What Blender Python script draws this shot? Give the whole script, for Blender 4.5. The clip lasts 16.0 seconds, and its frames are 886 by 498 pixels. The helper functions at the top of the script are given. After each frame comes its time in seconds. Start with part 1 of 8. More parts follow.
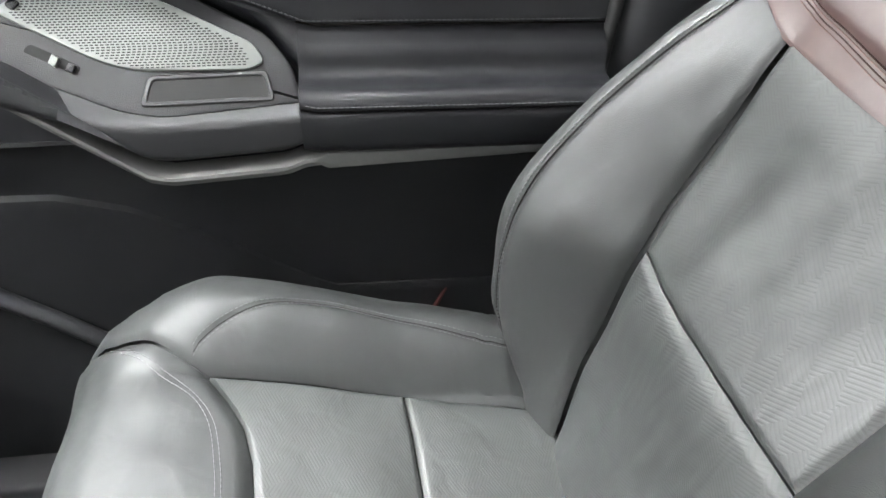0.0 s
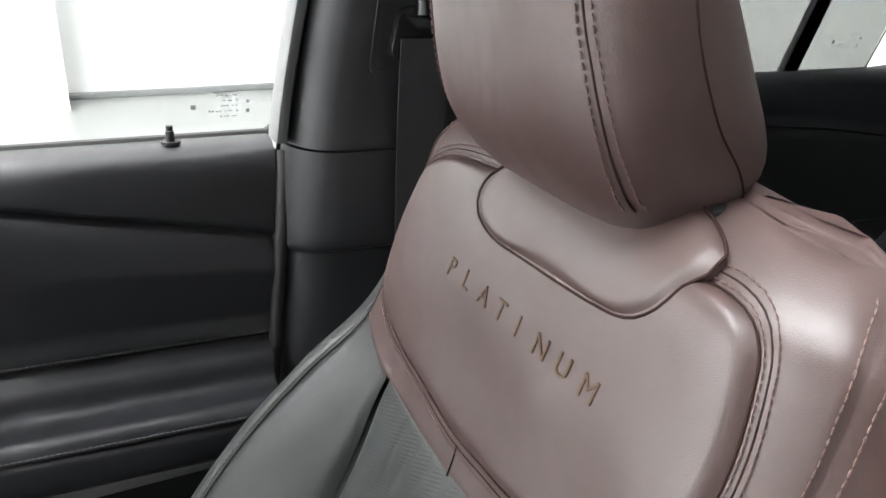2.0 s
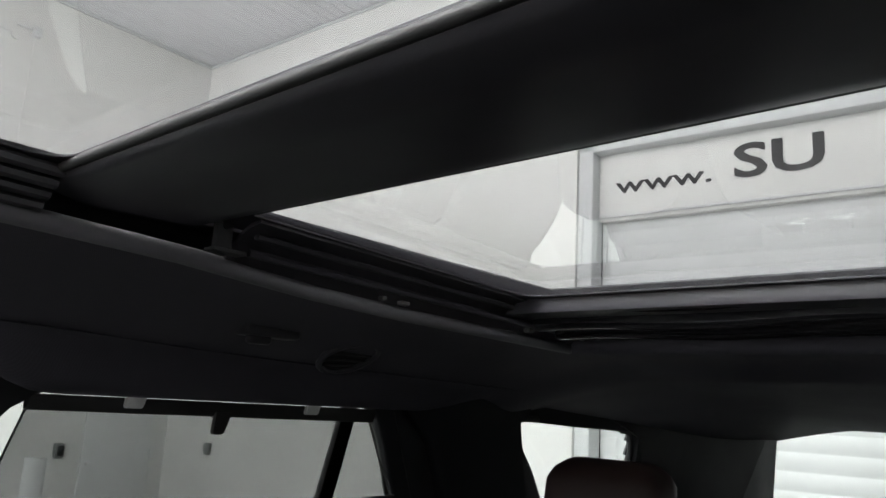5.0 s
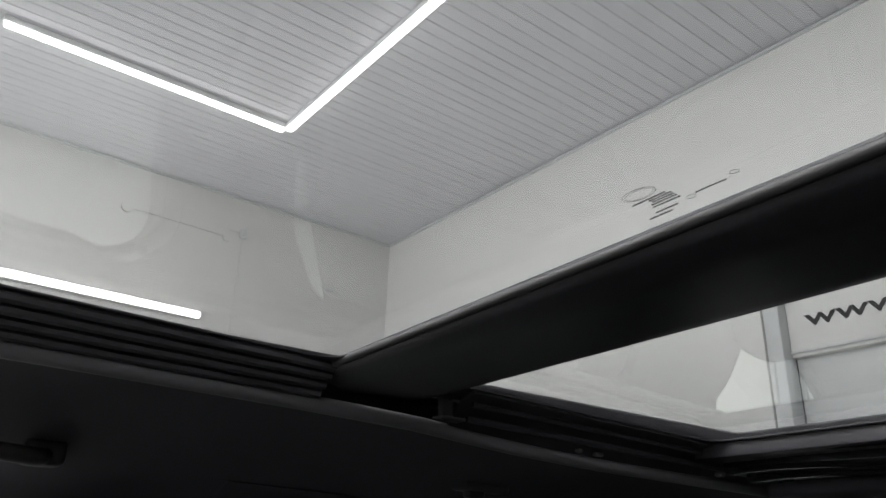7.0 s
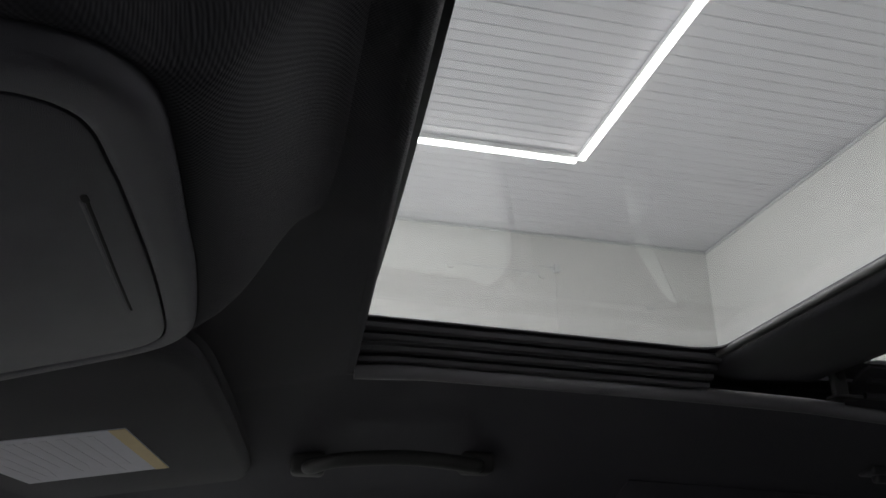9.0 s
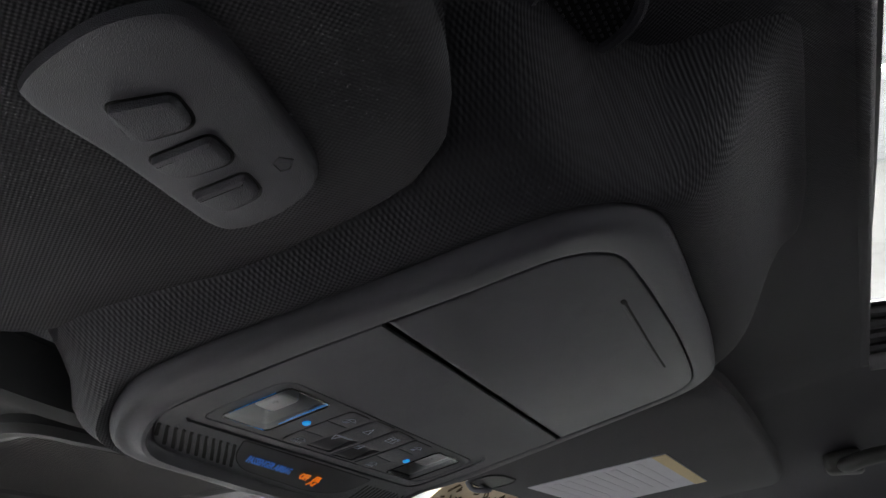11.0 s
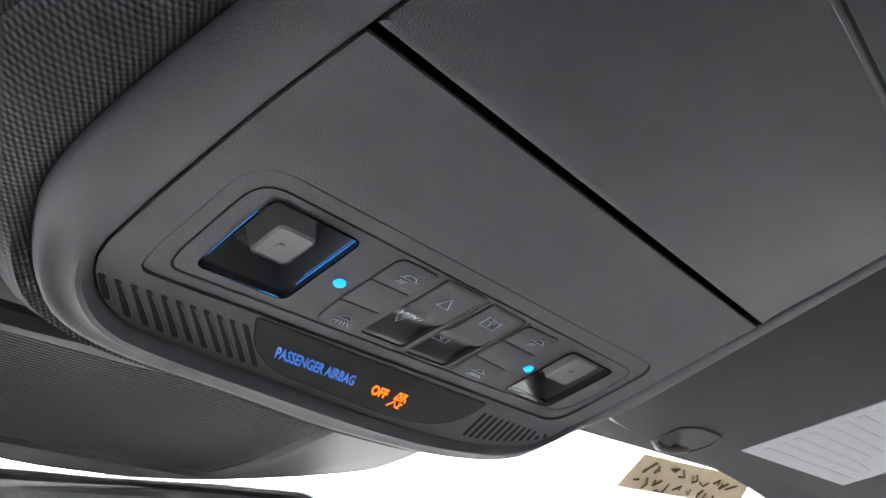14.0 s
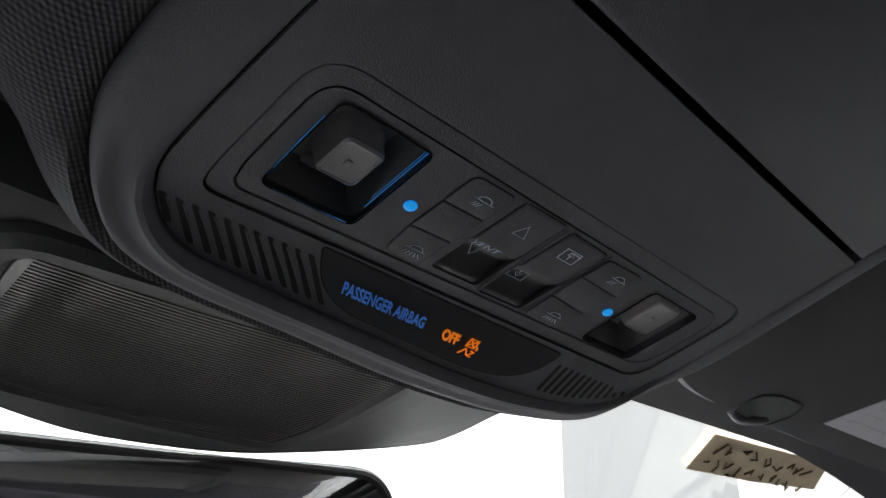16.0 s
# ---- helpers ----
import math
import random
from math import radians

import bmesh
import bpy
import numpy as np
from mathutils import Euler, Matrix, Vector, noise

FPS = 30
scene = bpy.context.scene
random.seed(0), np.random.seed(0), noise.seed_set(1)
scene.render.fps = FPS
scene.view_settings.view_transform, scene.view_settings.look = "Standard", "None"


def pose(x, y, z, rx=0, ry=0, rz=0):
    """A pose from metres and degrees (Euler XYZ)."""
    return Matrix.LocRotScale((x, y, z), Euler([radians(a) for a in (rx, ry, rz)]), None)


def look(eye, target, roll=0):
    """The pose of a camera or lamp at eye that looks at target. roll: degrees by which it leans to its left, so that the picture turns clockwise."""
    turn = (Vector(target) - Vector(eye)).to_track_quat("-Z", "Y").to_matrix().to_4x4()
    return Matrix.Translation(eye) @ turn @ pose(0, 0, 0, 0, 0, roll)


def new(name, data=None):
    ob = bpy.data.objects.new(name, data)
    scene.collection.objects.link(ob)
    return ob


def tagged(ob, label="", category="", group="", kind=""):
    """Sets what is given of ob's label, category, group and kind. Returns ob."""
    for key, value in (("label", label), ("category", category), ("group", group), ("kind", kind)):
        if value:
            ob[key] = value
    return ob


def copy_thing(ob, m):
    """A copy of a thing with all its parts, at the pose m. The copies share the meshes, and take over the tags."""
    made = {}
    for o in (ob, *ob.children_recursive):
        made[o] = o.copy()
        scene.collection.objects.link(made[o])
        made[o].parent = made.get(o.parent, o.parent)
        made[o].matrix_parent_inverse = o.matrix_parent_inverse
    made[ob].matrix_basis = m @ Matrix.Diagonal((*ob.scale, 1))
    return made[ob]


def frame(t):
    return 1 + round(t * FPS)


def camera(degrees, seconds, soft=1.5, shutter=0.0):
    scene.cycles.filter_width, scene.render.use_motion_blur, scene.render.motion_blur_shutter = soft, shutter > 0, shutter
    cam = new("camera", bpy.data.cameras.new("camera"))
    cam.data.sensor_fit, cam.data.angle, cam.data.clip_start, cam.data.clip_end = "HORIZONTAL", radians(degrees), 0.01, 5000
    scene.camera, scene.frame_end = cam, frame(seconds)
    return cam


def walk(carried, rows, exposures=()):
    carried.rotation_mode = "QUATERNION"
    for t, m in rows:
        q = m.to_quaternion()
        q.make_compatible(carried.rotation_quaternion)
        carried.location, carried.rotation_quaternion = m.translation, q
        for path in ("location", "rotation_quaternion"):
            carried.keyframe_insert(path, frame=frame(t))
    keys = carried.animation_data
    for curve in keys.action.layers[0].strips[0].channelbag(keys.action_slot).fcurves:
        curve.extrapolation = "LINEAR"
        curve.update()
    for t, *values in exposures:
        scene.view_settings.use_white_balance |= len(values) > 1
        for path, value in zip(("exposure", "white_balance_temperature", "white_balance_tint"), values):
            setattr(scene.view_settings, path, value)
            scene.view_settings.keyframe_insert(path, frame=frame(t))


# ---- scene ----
cam = camera(60.91, 16.0)
PATH = [
    (0, (0.0743, 0.2827, 1.2049), (0.8524, 0.1605, 0.5888), 1.66),
    (0.5, (0.0670, 0.2339, 1.2369), (0.8298, 0.0018, 0.6333), 2.02),
    (1, (0.0641, 0.2066, 1.2693), (0.8334, -0.0980, 0.7078), 2.09),
    (1.5, (0.0648, 0.1804, 1.3011), (0.8656, -0.1771, 0.8206), 2.27),
    (2, (0.0585, 0.1585, 1.3228), (0.8916, -0.2364, 0.9356), 2.32),
    (2.5, (0.0391, 0.1296, 1.3514), (0.8914, -0.3036, 1.0583), 2.30),
    (3, (0.0141, 0.0968, 1.3802), (0.8688, -0.3924, 1.2066), 2.44),
    (3.5, (-0.0013, 0.0347, 1.4180), (0.8070, -0.5526, 1.3763), 2.90),
    (4, (-0.0357, 0.0087, 1.4539), (0.6922, -0.6750, 1.5060), 3.32),
    (4.2, (-0.0477, 0.0064, 1.4604), (0.6404, -0.7131, 1.5538), 3.38),
    (6.3, (-0.1692, 0.1147, 1.4436), (0.5136, -0.5355, 1.7766), 2.10),
    (6.5, (-0.1766, 0.1222, 1.4399), (0.5337, -0.4867, 1.7931), 2.11),
    (7, (-0.1886, 0.1369, 1.4353), (0.5744, -0.3811, 1.8221), 1.99),
    (7.5, (-0.2020, 0.1539, 1.4256), (0.6013, -0.2829, 1.8306), 1.80),
    (8, (-0.2056, 0.1665, 1.4185), (0.6327, -0.1915, 1.8297), 1.74),
    (8.5, (-0.2157, 0.1881, 1.4068), (0.6555, -0.0803, 1.8179), 1.33),
    (9, (-0.2252, 0.2090, 1.3935), (0.6749, 0.0629, 1.8040), 1.11),
    (9.5, (-0.2479, 0.2193, 1.3971), (0.6637, 0.2362, 1.8079), 0.90),
    (10, (-0.2837, 0.2183, 1.3968), (0.6077, 0.4060, 1.8093), 0.25),
    (10.2, (-0.2854, 0.2227, 1.3977), (0.5908, 0.4746, 1.8087), 0.22),
    (12.3, (-0.2622, 0.2115, 1.3930), (0.4881, 0.7226, 1.8123), -0.74),
    (12.5, (-0.2444, 0.2117, 1.3930), (0.4956, 0.7359, 1.8146), -0.59),
    (13, (-0.1989, 0.2267, 1.3892), (0.5144, 0.7817, 1.8173), -0.86),
    (13.5, (-0.1695, 0.2492, 1.3793), (0.5070, 0.8380, 1.8215), -0.90),
    (14, (-0.1575, 0.2582, 1.3727), (0.4952, 0.8659, 1.8251), -0.92),
    (14.5, (-0.1525, 0.2611, 1.3671), (0.4860, 0.8761, 1.8298), -0.93),
    (15, (-0.1540, 0.2653, 1.3657), (0.4741, 0.8865, 1.8343), -0.93),
    (15.5, (-0.1500, 0.2752, 1.3602), (0.4730, 0.9030, 1.8268), -0.98),
    (16, (-0.1475, 0.2807, 1.3595), (0.4621, 0.9236, 1.8233), -0.87),
]
EXPOSURES = [(0.0, 1.0), (0.5, 0.75), (1.0, 0.72), (1.5, 0.6), (2.0, 0.08), (2.5, -0.6), (3.0, -1.05), (3.5, -0.95), (4.0, -0.7), (4.2, -0.75), (6.3, -1.45), (7.0, -1.6), (8.5, -1.82), (9.0, -1.62), (9.5, -1.45), (10.0, -1.15), (12.3, -0.1), (12.5, 0.12), (13.0, 0.9), (14.0, 0.75), (14.5, 0.36), (15.0, -0.22), (15.5, -0.65), (16.0, -0.88)]
STX0, STX1, STY0, STY1 = 0.350, 0.530, 0.529, 0.562
walk(cam, [(t, look(eye, target, roll)) for t, eye, target, roll in PATH], EXPOSURES)

# ---- world and light ----
world = bpy.data.worlds.new("world")
scene.world = world
world.use_nodes = True
world.node_tree.nodes["Background"].inputs[0].default_value = (0.8, 0.85, 0.9, 1)
world.node_tree.nodes["Background"].inputs[1].default_value = 0.02
TUBE = 52.0          # strength of the ceiling tubes
FILL = 850.0          # added fill from an unseen ceiling panel over the bonnet, watts
DAY = 460.0          # daylight through the open front of the hall, watts


# ---- materials ----
def material(name, colour, rough=0.5, metal=0.0, grain=0.0, scale=60.0, bump=0.0, bump_scale=400.0, wear=0.0, coat=0.0, spec=0.5):
    """Principled surface with colour variation at two scales, uneven gloss and fine relief."""
    m = bpy.data.materials.new(name)
    m.use_nodes = True
    nt = m.node_tree
    b = nt.nodes["Principled BSDF"]
    b.inputs["Base Color"].default_value = (*colour, 1)
    b.inputs["Roughness"].default_value = rough
    b.inputs["Metallic"].default_value = metal
    b.inputs["Coat Weight"].default_value = coat
    b.inputs["Specular IOR Level"].default_value = spec
    co = nt.nodes.new("ShaderNodeTexCoord")
    if grain or wear:
        n1 = nt.nodes.new("ShaderNodeTexNoise")
        n1.inputs["Scale"].default_value, n1.inputs["Detail"].default_value = scale, 6
        n2 = nt.nodes.new("ShaderNodeTexNoise")
        n2.inputs["Scale"].default_value, n2.inputs["Detail"].default_value = scale / 9, 3
        nt.links.new(co.outputs["Object"], n1.inputs["Vector"])
        nt.links.new(co.outputs["Object"], n2.inputs["Vector"])
        add = nt.nodes.new("ShaderNodeMath")
        add.operation = "ADD"
        nt.links.new(n1.outputs["Fac"], add.inputs[0])
        nt.links.new(n2.outputs["Fac"], add.inputs[1])
        ramp = nt.nodes.new("ShaderNodeMapRange")
        ramp.inputs["From Min"].default_value, ramp.inputs["From Max"].default_value = 0.6, 1.4
        ramp.inputs["To Min"].default_value, ramp.inputs["To Max"].default_value = 1 - grain, 1 + grain
        nt.links.new(add.outputs[0], ramp.inputs["Value"])
        mul = nt.nodes.new("ShaderNodeVectorMath")
        mul.operation = "SCALE"
        mul.inputs[0].default_value = colour
        nt.links.new(ramp.outputs[0], mul.inputs["Scale"])
        nt.links.new(mul.outputs[0], b.inputs["Base Color"])
        rr = nt.nodes.new("ShaderNodeMapRange")
        rr.inputs["From Min"].default_value, rr.inputs["From Max"].default_value = 0.3, 0.7
        rr.inputs["To Min"].default_value, rr.inputs["To Max"].default_value = max(0.03, rough - 0.5 * grain - wear), min(1, rough + 0.5 * grain + wear)
        rr.interpolation_type = "SMOOTHSTEP"
        nt.links.new(n2.outputs["Fac"], rr.inputs["Value"])
        nt.links.new(rr.outputs[0], b.inputs["Roughness"])
    if bump:
        v = nt.nodes.new("ShaderNodeTexVoronoi")
        v.inputs["Scale"].default_value = bump_scale
        nt.links.new(co.outputs["Object"], v.inputs["Vector"])
        bp = nt.nodes.new("ShaderNodeBump")
        bp.inputs["Strength"].default_value, bp.inputs["Distance"].default_value = bump, 0.0006
        nt.links.new(v.outputs["Distance"], bp.inputs["Height"])
        nt.links.new(bp.outputs[0], b.inputs["Normal"])
    return m


def waves(m, vectors, distance, strength=1.0, power=1.0, darken=0.0, wrinkle=0.0):
    """Adds a regular relief, the product of sine waves along the given vectors (radians a metre), to a material."""
    nt = m.node_tree
    b = nt.nodes["Principled BSDF"]
    co = nt.nodes.new("ShaderNodeTexCoord")
    last = None
    for v in vectors:
        d = nt.nodes.new("ShaderNodeVectorMath")
        d.operation = "DOT_PRODUCT"
        d.inputs[1].default_value = v
        nt.links.new(co.outputs["Object"], d.inputs[0])
        s = nt.nodes.new("ShaderNodeMath")
        s.operation = "SINE"
        nt.links.new(d.outputs["Value"], s.inputs[0])
        if last:
            p = nt.nodes.new("ShaderNodeMath")
            p.operation = "MULTIPLY"
            nt.links.new(last.outputs[0], p.inputs[0])
            nt.links.new(s.outputs[0], p.inputs[1])
            s = p
        last = s
    mr = nt.nodes.new("ShaderNodeMapRange")
    mr.inputs["From Min"].default_value = -1
    nt.links.new(last.outputs[0], mr.inputs["Value"])
    pw = nt.nodes.new("ShaderNodeMath")
    pw.operation = "POWER"
    pw.inputs[1].default_value = power
    nt.links.new(mr.outputs[0], pw.inputs[0])
    bp = nt.nodes.new("ShaderNodeBump")
    bp.inputs["Strength"].default_value, bp.inputs["Distance"].default_value = strength, distance
    nt.links.new(pw.outputs[0], bp.inputs["Height"])
    old = b.inputs["Normal"].links
    if old:
        nt.links.new(old[0].from_socket, bp.inputs["Normal"])
    nt.links.new(bp.outputs[0], b.inputs["Normal"])
    # troughs also get a darker base colour, standing in for their shade
    if darken:
        src = b.inputs["Base Color"].links[0].from_socket if b.inputs["Base Color"].links else None
        k = nt.nodes.new("ShaderNodeMapRange")
        k.inputs["To Min"].default_value, k.inputs["To Max"].default_value = 1 - darken, 1
        nt.links.new(pw.outputs[0], k.inputs["Value"])
        sc = nt.nodes.new("ShaderNodeVectorMath")
        sc.operation = "SCALE"
        if src:
            nt.links.new(src, sc.inputs[0])
        else:
            sc.inputs[0].default_value = b.inputs["Base Color"].default_value[:3]
        nt.links.new(k.outputs[0], sc.inputs["Scale"])
        nt.links.new(sc.outputs[0], b.inputs["Base Color"])
    return m


def herringbone(m, up, pitch, cell, distance, strength, darken):
    """Adds an embossed pattern: fine slanting ribs that change their slant from diamond to diamond. up is 1 or 2, the axis along the panel."""
    nt = m.node_tree
    b = nt.nodes["Principled BSDF"]
    co = nt.nodes.new("ShaderNodeTexCoord")
    k, c = 2 * math.pi / pitch, math.pi / cell

    def wave(a, v, phase=0.0):
        d = nt.nodes.new("ShaderNodeVectorMath")
        d.operation = "DOT_PRODUCT"
        d.inputs[1].default_value = (a, v, 0) if up == 1 else (a, 0, v)
        nt.links.new(co.outputs["Object"], d.inputs[0])
        s = nt.nodes.new("ShaderNodeMath")
        s.operation = "SINE"
        nt.links.new(d.outputs["Value"], s.inputs[0])
        return s.outputs[0]

    def op(kind, x, y):
        n = nt.nodes.new("ShaderNodeMath")
        n.operation = kind
        for i, q in enumerate((x, y)):
            if isinstance(q, float):
                n.inputs[i].default_value = q
            else:
                nt.links.new(q, n.inputs[i])
        return n.outputs[0]
    diamond = op("GREATER_THAN", op("MULTIPLY", wave(c, 0.55 * c), wave(c, -0.55 * c)), 0.0)
    one, two = wave(0.42 * k, 0.91 * k), wave(-0.42 * k, 0.91 * k)
    h = op("ADD", op("MULTIPLY", diamond, one), op("MULTIPLY", op("SUBTRACT", 1.0, diamond), two))
    mr = nt.nodes.new("ShaderNodeMapRange")
    mr.inputs["From Min"].default_value, mr.inputs["From Max"].default_value = -0.9, 0.3
    nt.links.new(h, mr.inputs["Value"])
    bp = nt.nodes.new("ShaderNodeBump")
    bp.inputs["Strength"].default_value, bp.inputs["Distance"].default_value = strength, distance
    nt.links.new(mr.outputs[0], bp.inputs["Height"])
    nt.links.new(bp.outputs[0], b.inputs["Normal"])
    # shade in the grooves is put into the base colour as well
    kk = nt.nodes.new("ShaderNodeMapRange")
    kk.inputs["To Min"].default_value, kk.inputs["To Max"].default_value = 1 - darken, 1
    nt.links.new(mr.outputs[0], kk.inputs["Value"])
    sc = nt.nodes.new("ShaderNodeVectorMath")
    sc.operation = "SCALE"
    nt.links.new(b.inputs["Base Color"].links[0].from_socket, sc.inputs[0])
    nt.links.new(kk.outputs[0], sc.inputs["Scale"])
    nt.links.new(sc.outputs[0], b.inputs["Base Color"])
    return m


def folds(m, scale, distance, stretch=(1, 1, 1)):
    """Adds soft creases, as in sat-on leather."""
    nt = m.node_tree
    b = nt.nodes["Principled BSDF"]
    co = nt.nodes.new("ShaderNodeTexCoord")
    n = nt.nodes.new("ShaderNodeTexNoise")
    n.inputs["Scale"].default_value, n.inputs["Detail"].default_value, n.inputs["Distortion"].default_value = scale, 2, 0.6
    st = nt.nodes.new("ShaderNodeVectorMath")
    st.operation = "MULTIPLY"
    st.inputs[1].default_value = stretch
    nt.links.new(co.outputs["Object"], st.inputs[0])
    nt.links.new(st.outputs[0], n.inputs["Vector"])
    bp = nt.nodes.new("ShaderNodeBump")
    bp.inputs["Strength"].default_value, bp.inputs["Distance"].default_value = 0.6, distance
    nt.links.new(n.outputs["Fac"], bp.inputs["Height"])
    if b.inputs["Normal"].links:
        nt.links.new(b.inputs["Normal"].links[0].from_socket, bp.inputs["Normal"])
    nt.links.new(bp.outputs[0], b.inputs["Normal"])
    return m


def glass_material(name, tint, rough=0.0):
    m = bpy.data.materials.new(name)
    m.use_nodes = True
    b = m.node_tree.nodes["Principled BSDF"]
    b.inputs["Base Color"].default_value = (*tint, 1)
    b.inputs["Roughness"].default_value = rough
    b.inputs["Transmission Weight"].default_value = 1.0
    b.inputs["IOR"].default_value = 1.45
    return m


def clear_film(name, least):
    """Thin clear plastic: lets light through and mirrors more of it the more aslant it is seen."""
    m = bpy.data.materials.new(name)
    m.use_nodes = True
    nt = m.node_tree
    b = nt.nodes["Principled BSDF"]
    b.inputs["Base Color"].default_value = (0.9, 0.92, 0.95, 1)
    b.inputs["Metallic"].default_value = 1.0
    b.inputs["Roughness"].default_value = 0.06
    tr = nt.nodes.new("ShaderNodeBsdfTransparent")
    tr.inputs["Color"].default_value = (0.88, 0.89, 0.91, 1)
    lw = nt.nodes.new("ShaderNodeLayerWeight")
    lw.inputs["Blend"].default_value = 0.5
    pw = nt.nodes.new("ShaderNodeMath")
    pw.operation = "POWER"
    pw.inputs[1].default_value = 4.0
    nt.links.new(lw.outputs["Facing"], pw.inputs[0])
    fr = nt.nodes.new("ShaderNodeMapRange")
    fr.inputs["To Min"].default_value, fr.inputs["To Max"].default_value = least, 0.7
    nt.links.new(pw.outputs[0], fr.inputs["Value"])
    mix = nt.nodes.new("ShaderNodeMixShader")
    nt.links.new(fr.outputs[0], mix.inputs[0])
    nt.links.new(tr.outputs[0], mix.inputs[1])
    nt.links.new(b.outputs[0], mix.inputs[2])
    nt.links.new(mix.outputs[0], nt.nodes["Material Output"].inputs["Surface"])
    return m


def glow(name, colour, strength):
    m = bpy.data.materials.new(name)
    m.use_nodes = True
    b = m.node_tree.nodes["Principled BSDF"]
    b.inputs["Base Color"].default_value = (*colour, 1)
    b.inputs["Emission Color"].default_value = (*colour, 1)
    b.inputs["Emission Strength"].default_value = strength
    return m


def mesh_fabric(name):
    """Woven sunblind: dark threads with clear holes between them."""
    m = bpy.data.materials.new(name)
    m.use_nodes = True
    nt = m.node_tree
    nt.nodes.remove(nt.nodes["Principled BSDF"])
    co = nt.nodes.new("ShaderNodeTexCoord")
    last = None
    for v in ((0, 950.0, 1150.0),):
        d = nt.nodes.new("ShaderNodeVectorMath")
        d.operation = "DOT_PRODUCT"
        d.inputs[1].default_value = v
        nt.links.new(co.outputs["Object"], d.inputs[0])
        s = nt.nodes.new("ShaderNodeMath")
        s.operation = "SINE"
        nt.links.new(d.outputs["Value"], s.inputs[0])
        if last:
            p = nt.nodes.new("ShaderNodeMath")
            p.operation = "ADD"
            nt.links.new(last.outputs[0], p.inputs[0])
            nt.links.new(s.outputs[0], p.inputs[1])
            s = p
        last = s
    c = nt.nodes.new("ShaderNodeMapRange")
    c.inputs["From Min"].default_value, c.inputs["From Max"].default_value = -0.9, 0.9
    c.inputs["To Min"].default_value, c.inputs["To Max"].default_value = 0.485, 0.515
    nt.links.new(last.outputs[0], c.inputs["Value"])
    tr = nt.nodes.new("ShaderNodeBsdfTransparent")
    nt.links.new(c.outputs[0], tr.inputs["Color"])
    nt.links.new(tr.outputs[0], nt.nodes["Material Output"].inputs["Surface"])
    return m


GREY_LEATHER = folds(folds(material("grey leather", (0.0195, 0.0210, 0.0206), 0.55, grain=0.12, scale=60, bump=0.22, bump_scale=1300, spec=0.68), 12, 0.0030), 30, 0.0022, (1, 1, 0.28))
PERFORATED = folds(folds(herringbone(material("embossed leather", (0.033, 0.0354, 0.0348), 0.48, grain=0.08, scale=90, spec=0.9), 2, 0.0026, 0.021, 0.0004, 0.18, 0.30), 12, 0.0032), 26, 0.0034, (1, 1, 0.22))
PERF_SEAT = folds(folds(herringbone(material("embossed seat leather", (0.042, 0.0445, 0.0432), 0.48, grain=0.08, scale=90, spec=0.8), 1, 0.0026, 0.021, 0.0004, 0.18, 0.30), 12, 0.004), 24, 0.003)
BROWN_LEATHER = folds(material("brown leather", (0.056, 0.0305, 0.0275), 0.45, grain=0.10, scale=80, bump=0.12, bump_scale=1400, spec=1.0), 13, 0.0045)
# copies of the two leathers, darkened so the rear seats read as in shade
BROWN_SHADED = folds(material("shaded brown leather", (0.018, 0.0101, 0.0092), 0.5, spec=0.25, wear=0.05, scale=80, bump=0.15, bump_scale=1100), 13, 0.004)
GREY_SHADED = folds(material("shaded grey leather", (0.011, 0.0118, 0.0122), 0.55, spec=0.2, wear=0.05, scale=90, bump=0.30, bump_scale=1100), 13, 0.004)
THREAD = material("brown thread", (0.125, 0.078, 0.070), 0.7, grain=0.1, scale=600)
GREY_THREAD = material("grey thread", (0.085, 0.085, 0.088), 0.7, grain=0.1, scale=600)
DOOR_THREAD = material("dark grey door thread", (0.06, 0.06, 0.063), 0.6, grain=0.1, scale=600)
GOLD_THREAD = material("tan embroidery thread", (0.085, 0.047, 0.026), 0.6, grain=0.25, scale=900, bump=0.8, bump_scale=1500)
BROWN_SEAM = material("brown seam shade", (0.030, 0.016, 0.014), 0.8, spec=0.1, wear=0.05)
SEAM = material("dark seam", (0.008, 0.0065, 0.006), 0.8, spec=0.1, wear=0.05)
DOOR_SOFT = material("black soft-touch trim", (0.0098, 0.0100, 0.0120), 0.38, spec=0.62, wear=0.03, scale=70, bump=0.25, bump_scale=1100)
DOOR_HARD = material("dark grey hard plastic", (0.014, 0.014, 0.0155), 0.45, wear=0.05, scale=70, bump=0.4, bump_scale=1200)
DOOR_BLACK = material("black lower plastic", (0.0105, 0.0107, 0.0120), 0.6, spec=0.3, wear=0.05, scale=60, bump=0.3, bump_scale=1200)
SATIN = material("satin grey trim", (0.15, 0.15, 0.145), 0.40, metal=0.5, grain=0.06, scale=200)
GRILLE = material("pale metal speaker grille", (0.19, 0.20, 0.19), 0.45, metal=0.35, grain=0.05, scale=200)
PILLAR = material("charcoal pillar trim", (0.019, 0.0196, 0.022), 0.42, spec=0.6, wear=0.05, scale=60, bump=0.3, bump_scale=1300)
# pillar trim copied darker for the dim rear cabin; the shade is in the colour
TRIM_SHADED = material("shaded rear trim", (0.009, 0.0092, 0.011), 0.65, spec=0.25, wear=0.05, scale=60, bump=0.2, bump_scale=1300)
HEADLINER = waves(material("black woven headliner", (0.040, 0.038, 0.048), 0.72, wear=0.05, scale=40), ((3300, 1100, 1000), (1100, -3300, 1000)), 0.0006, 0.45, 1.0, 0.35)
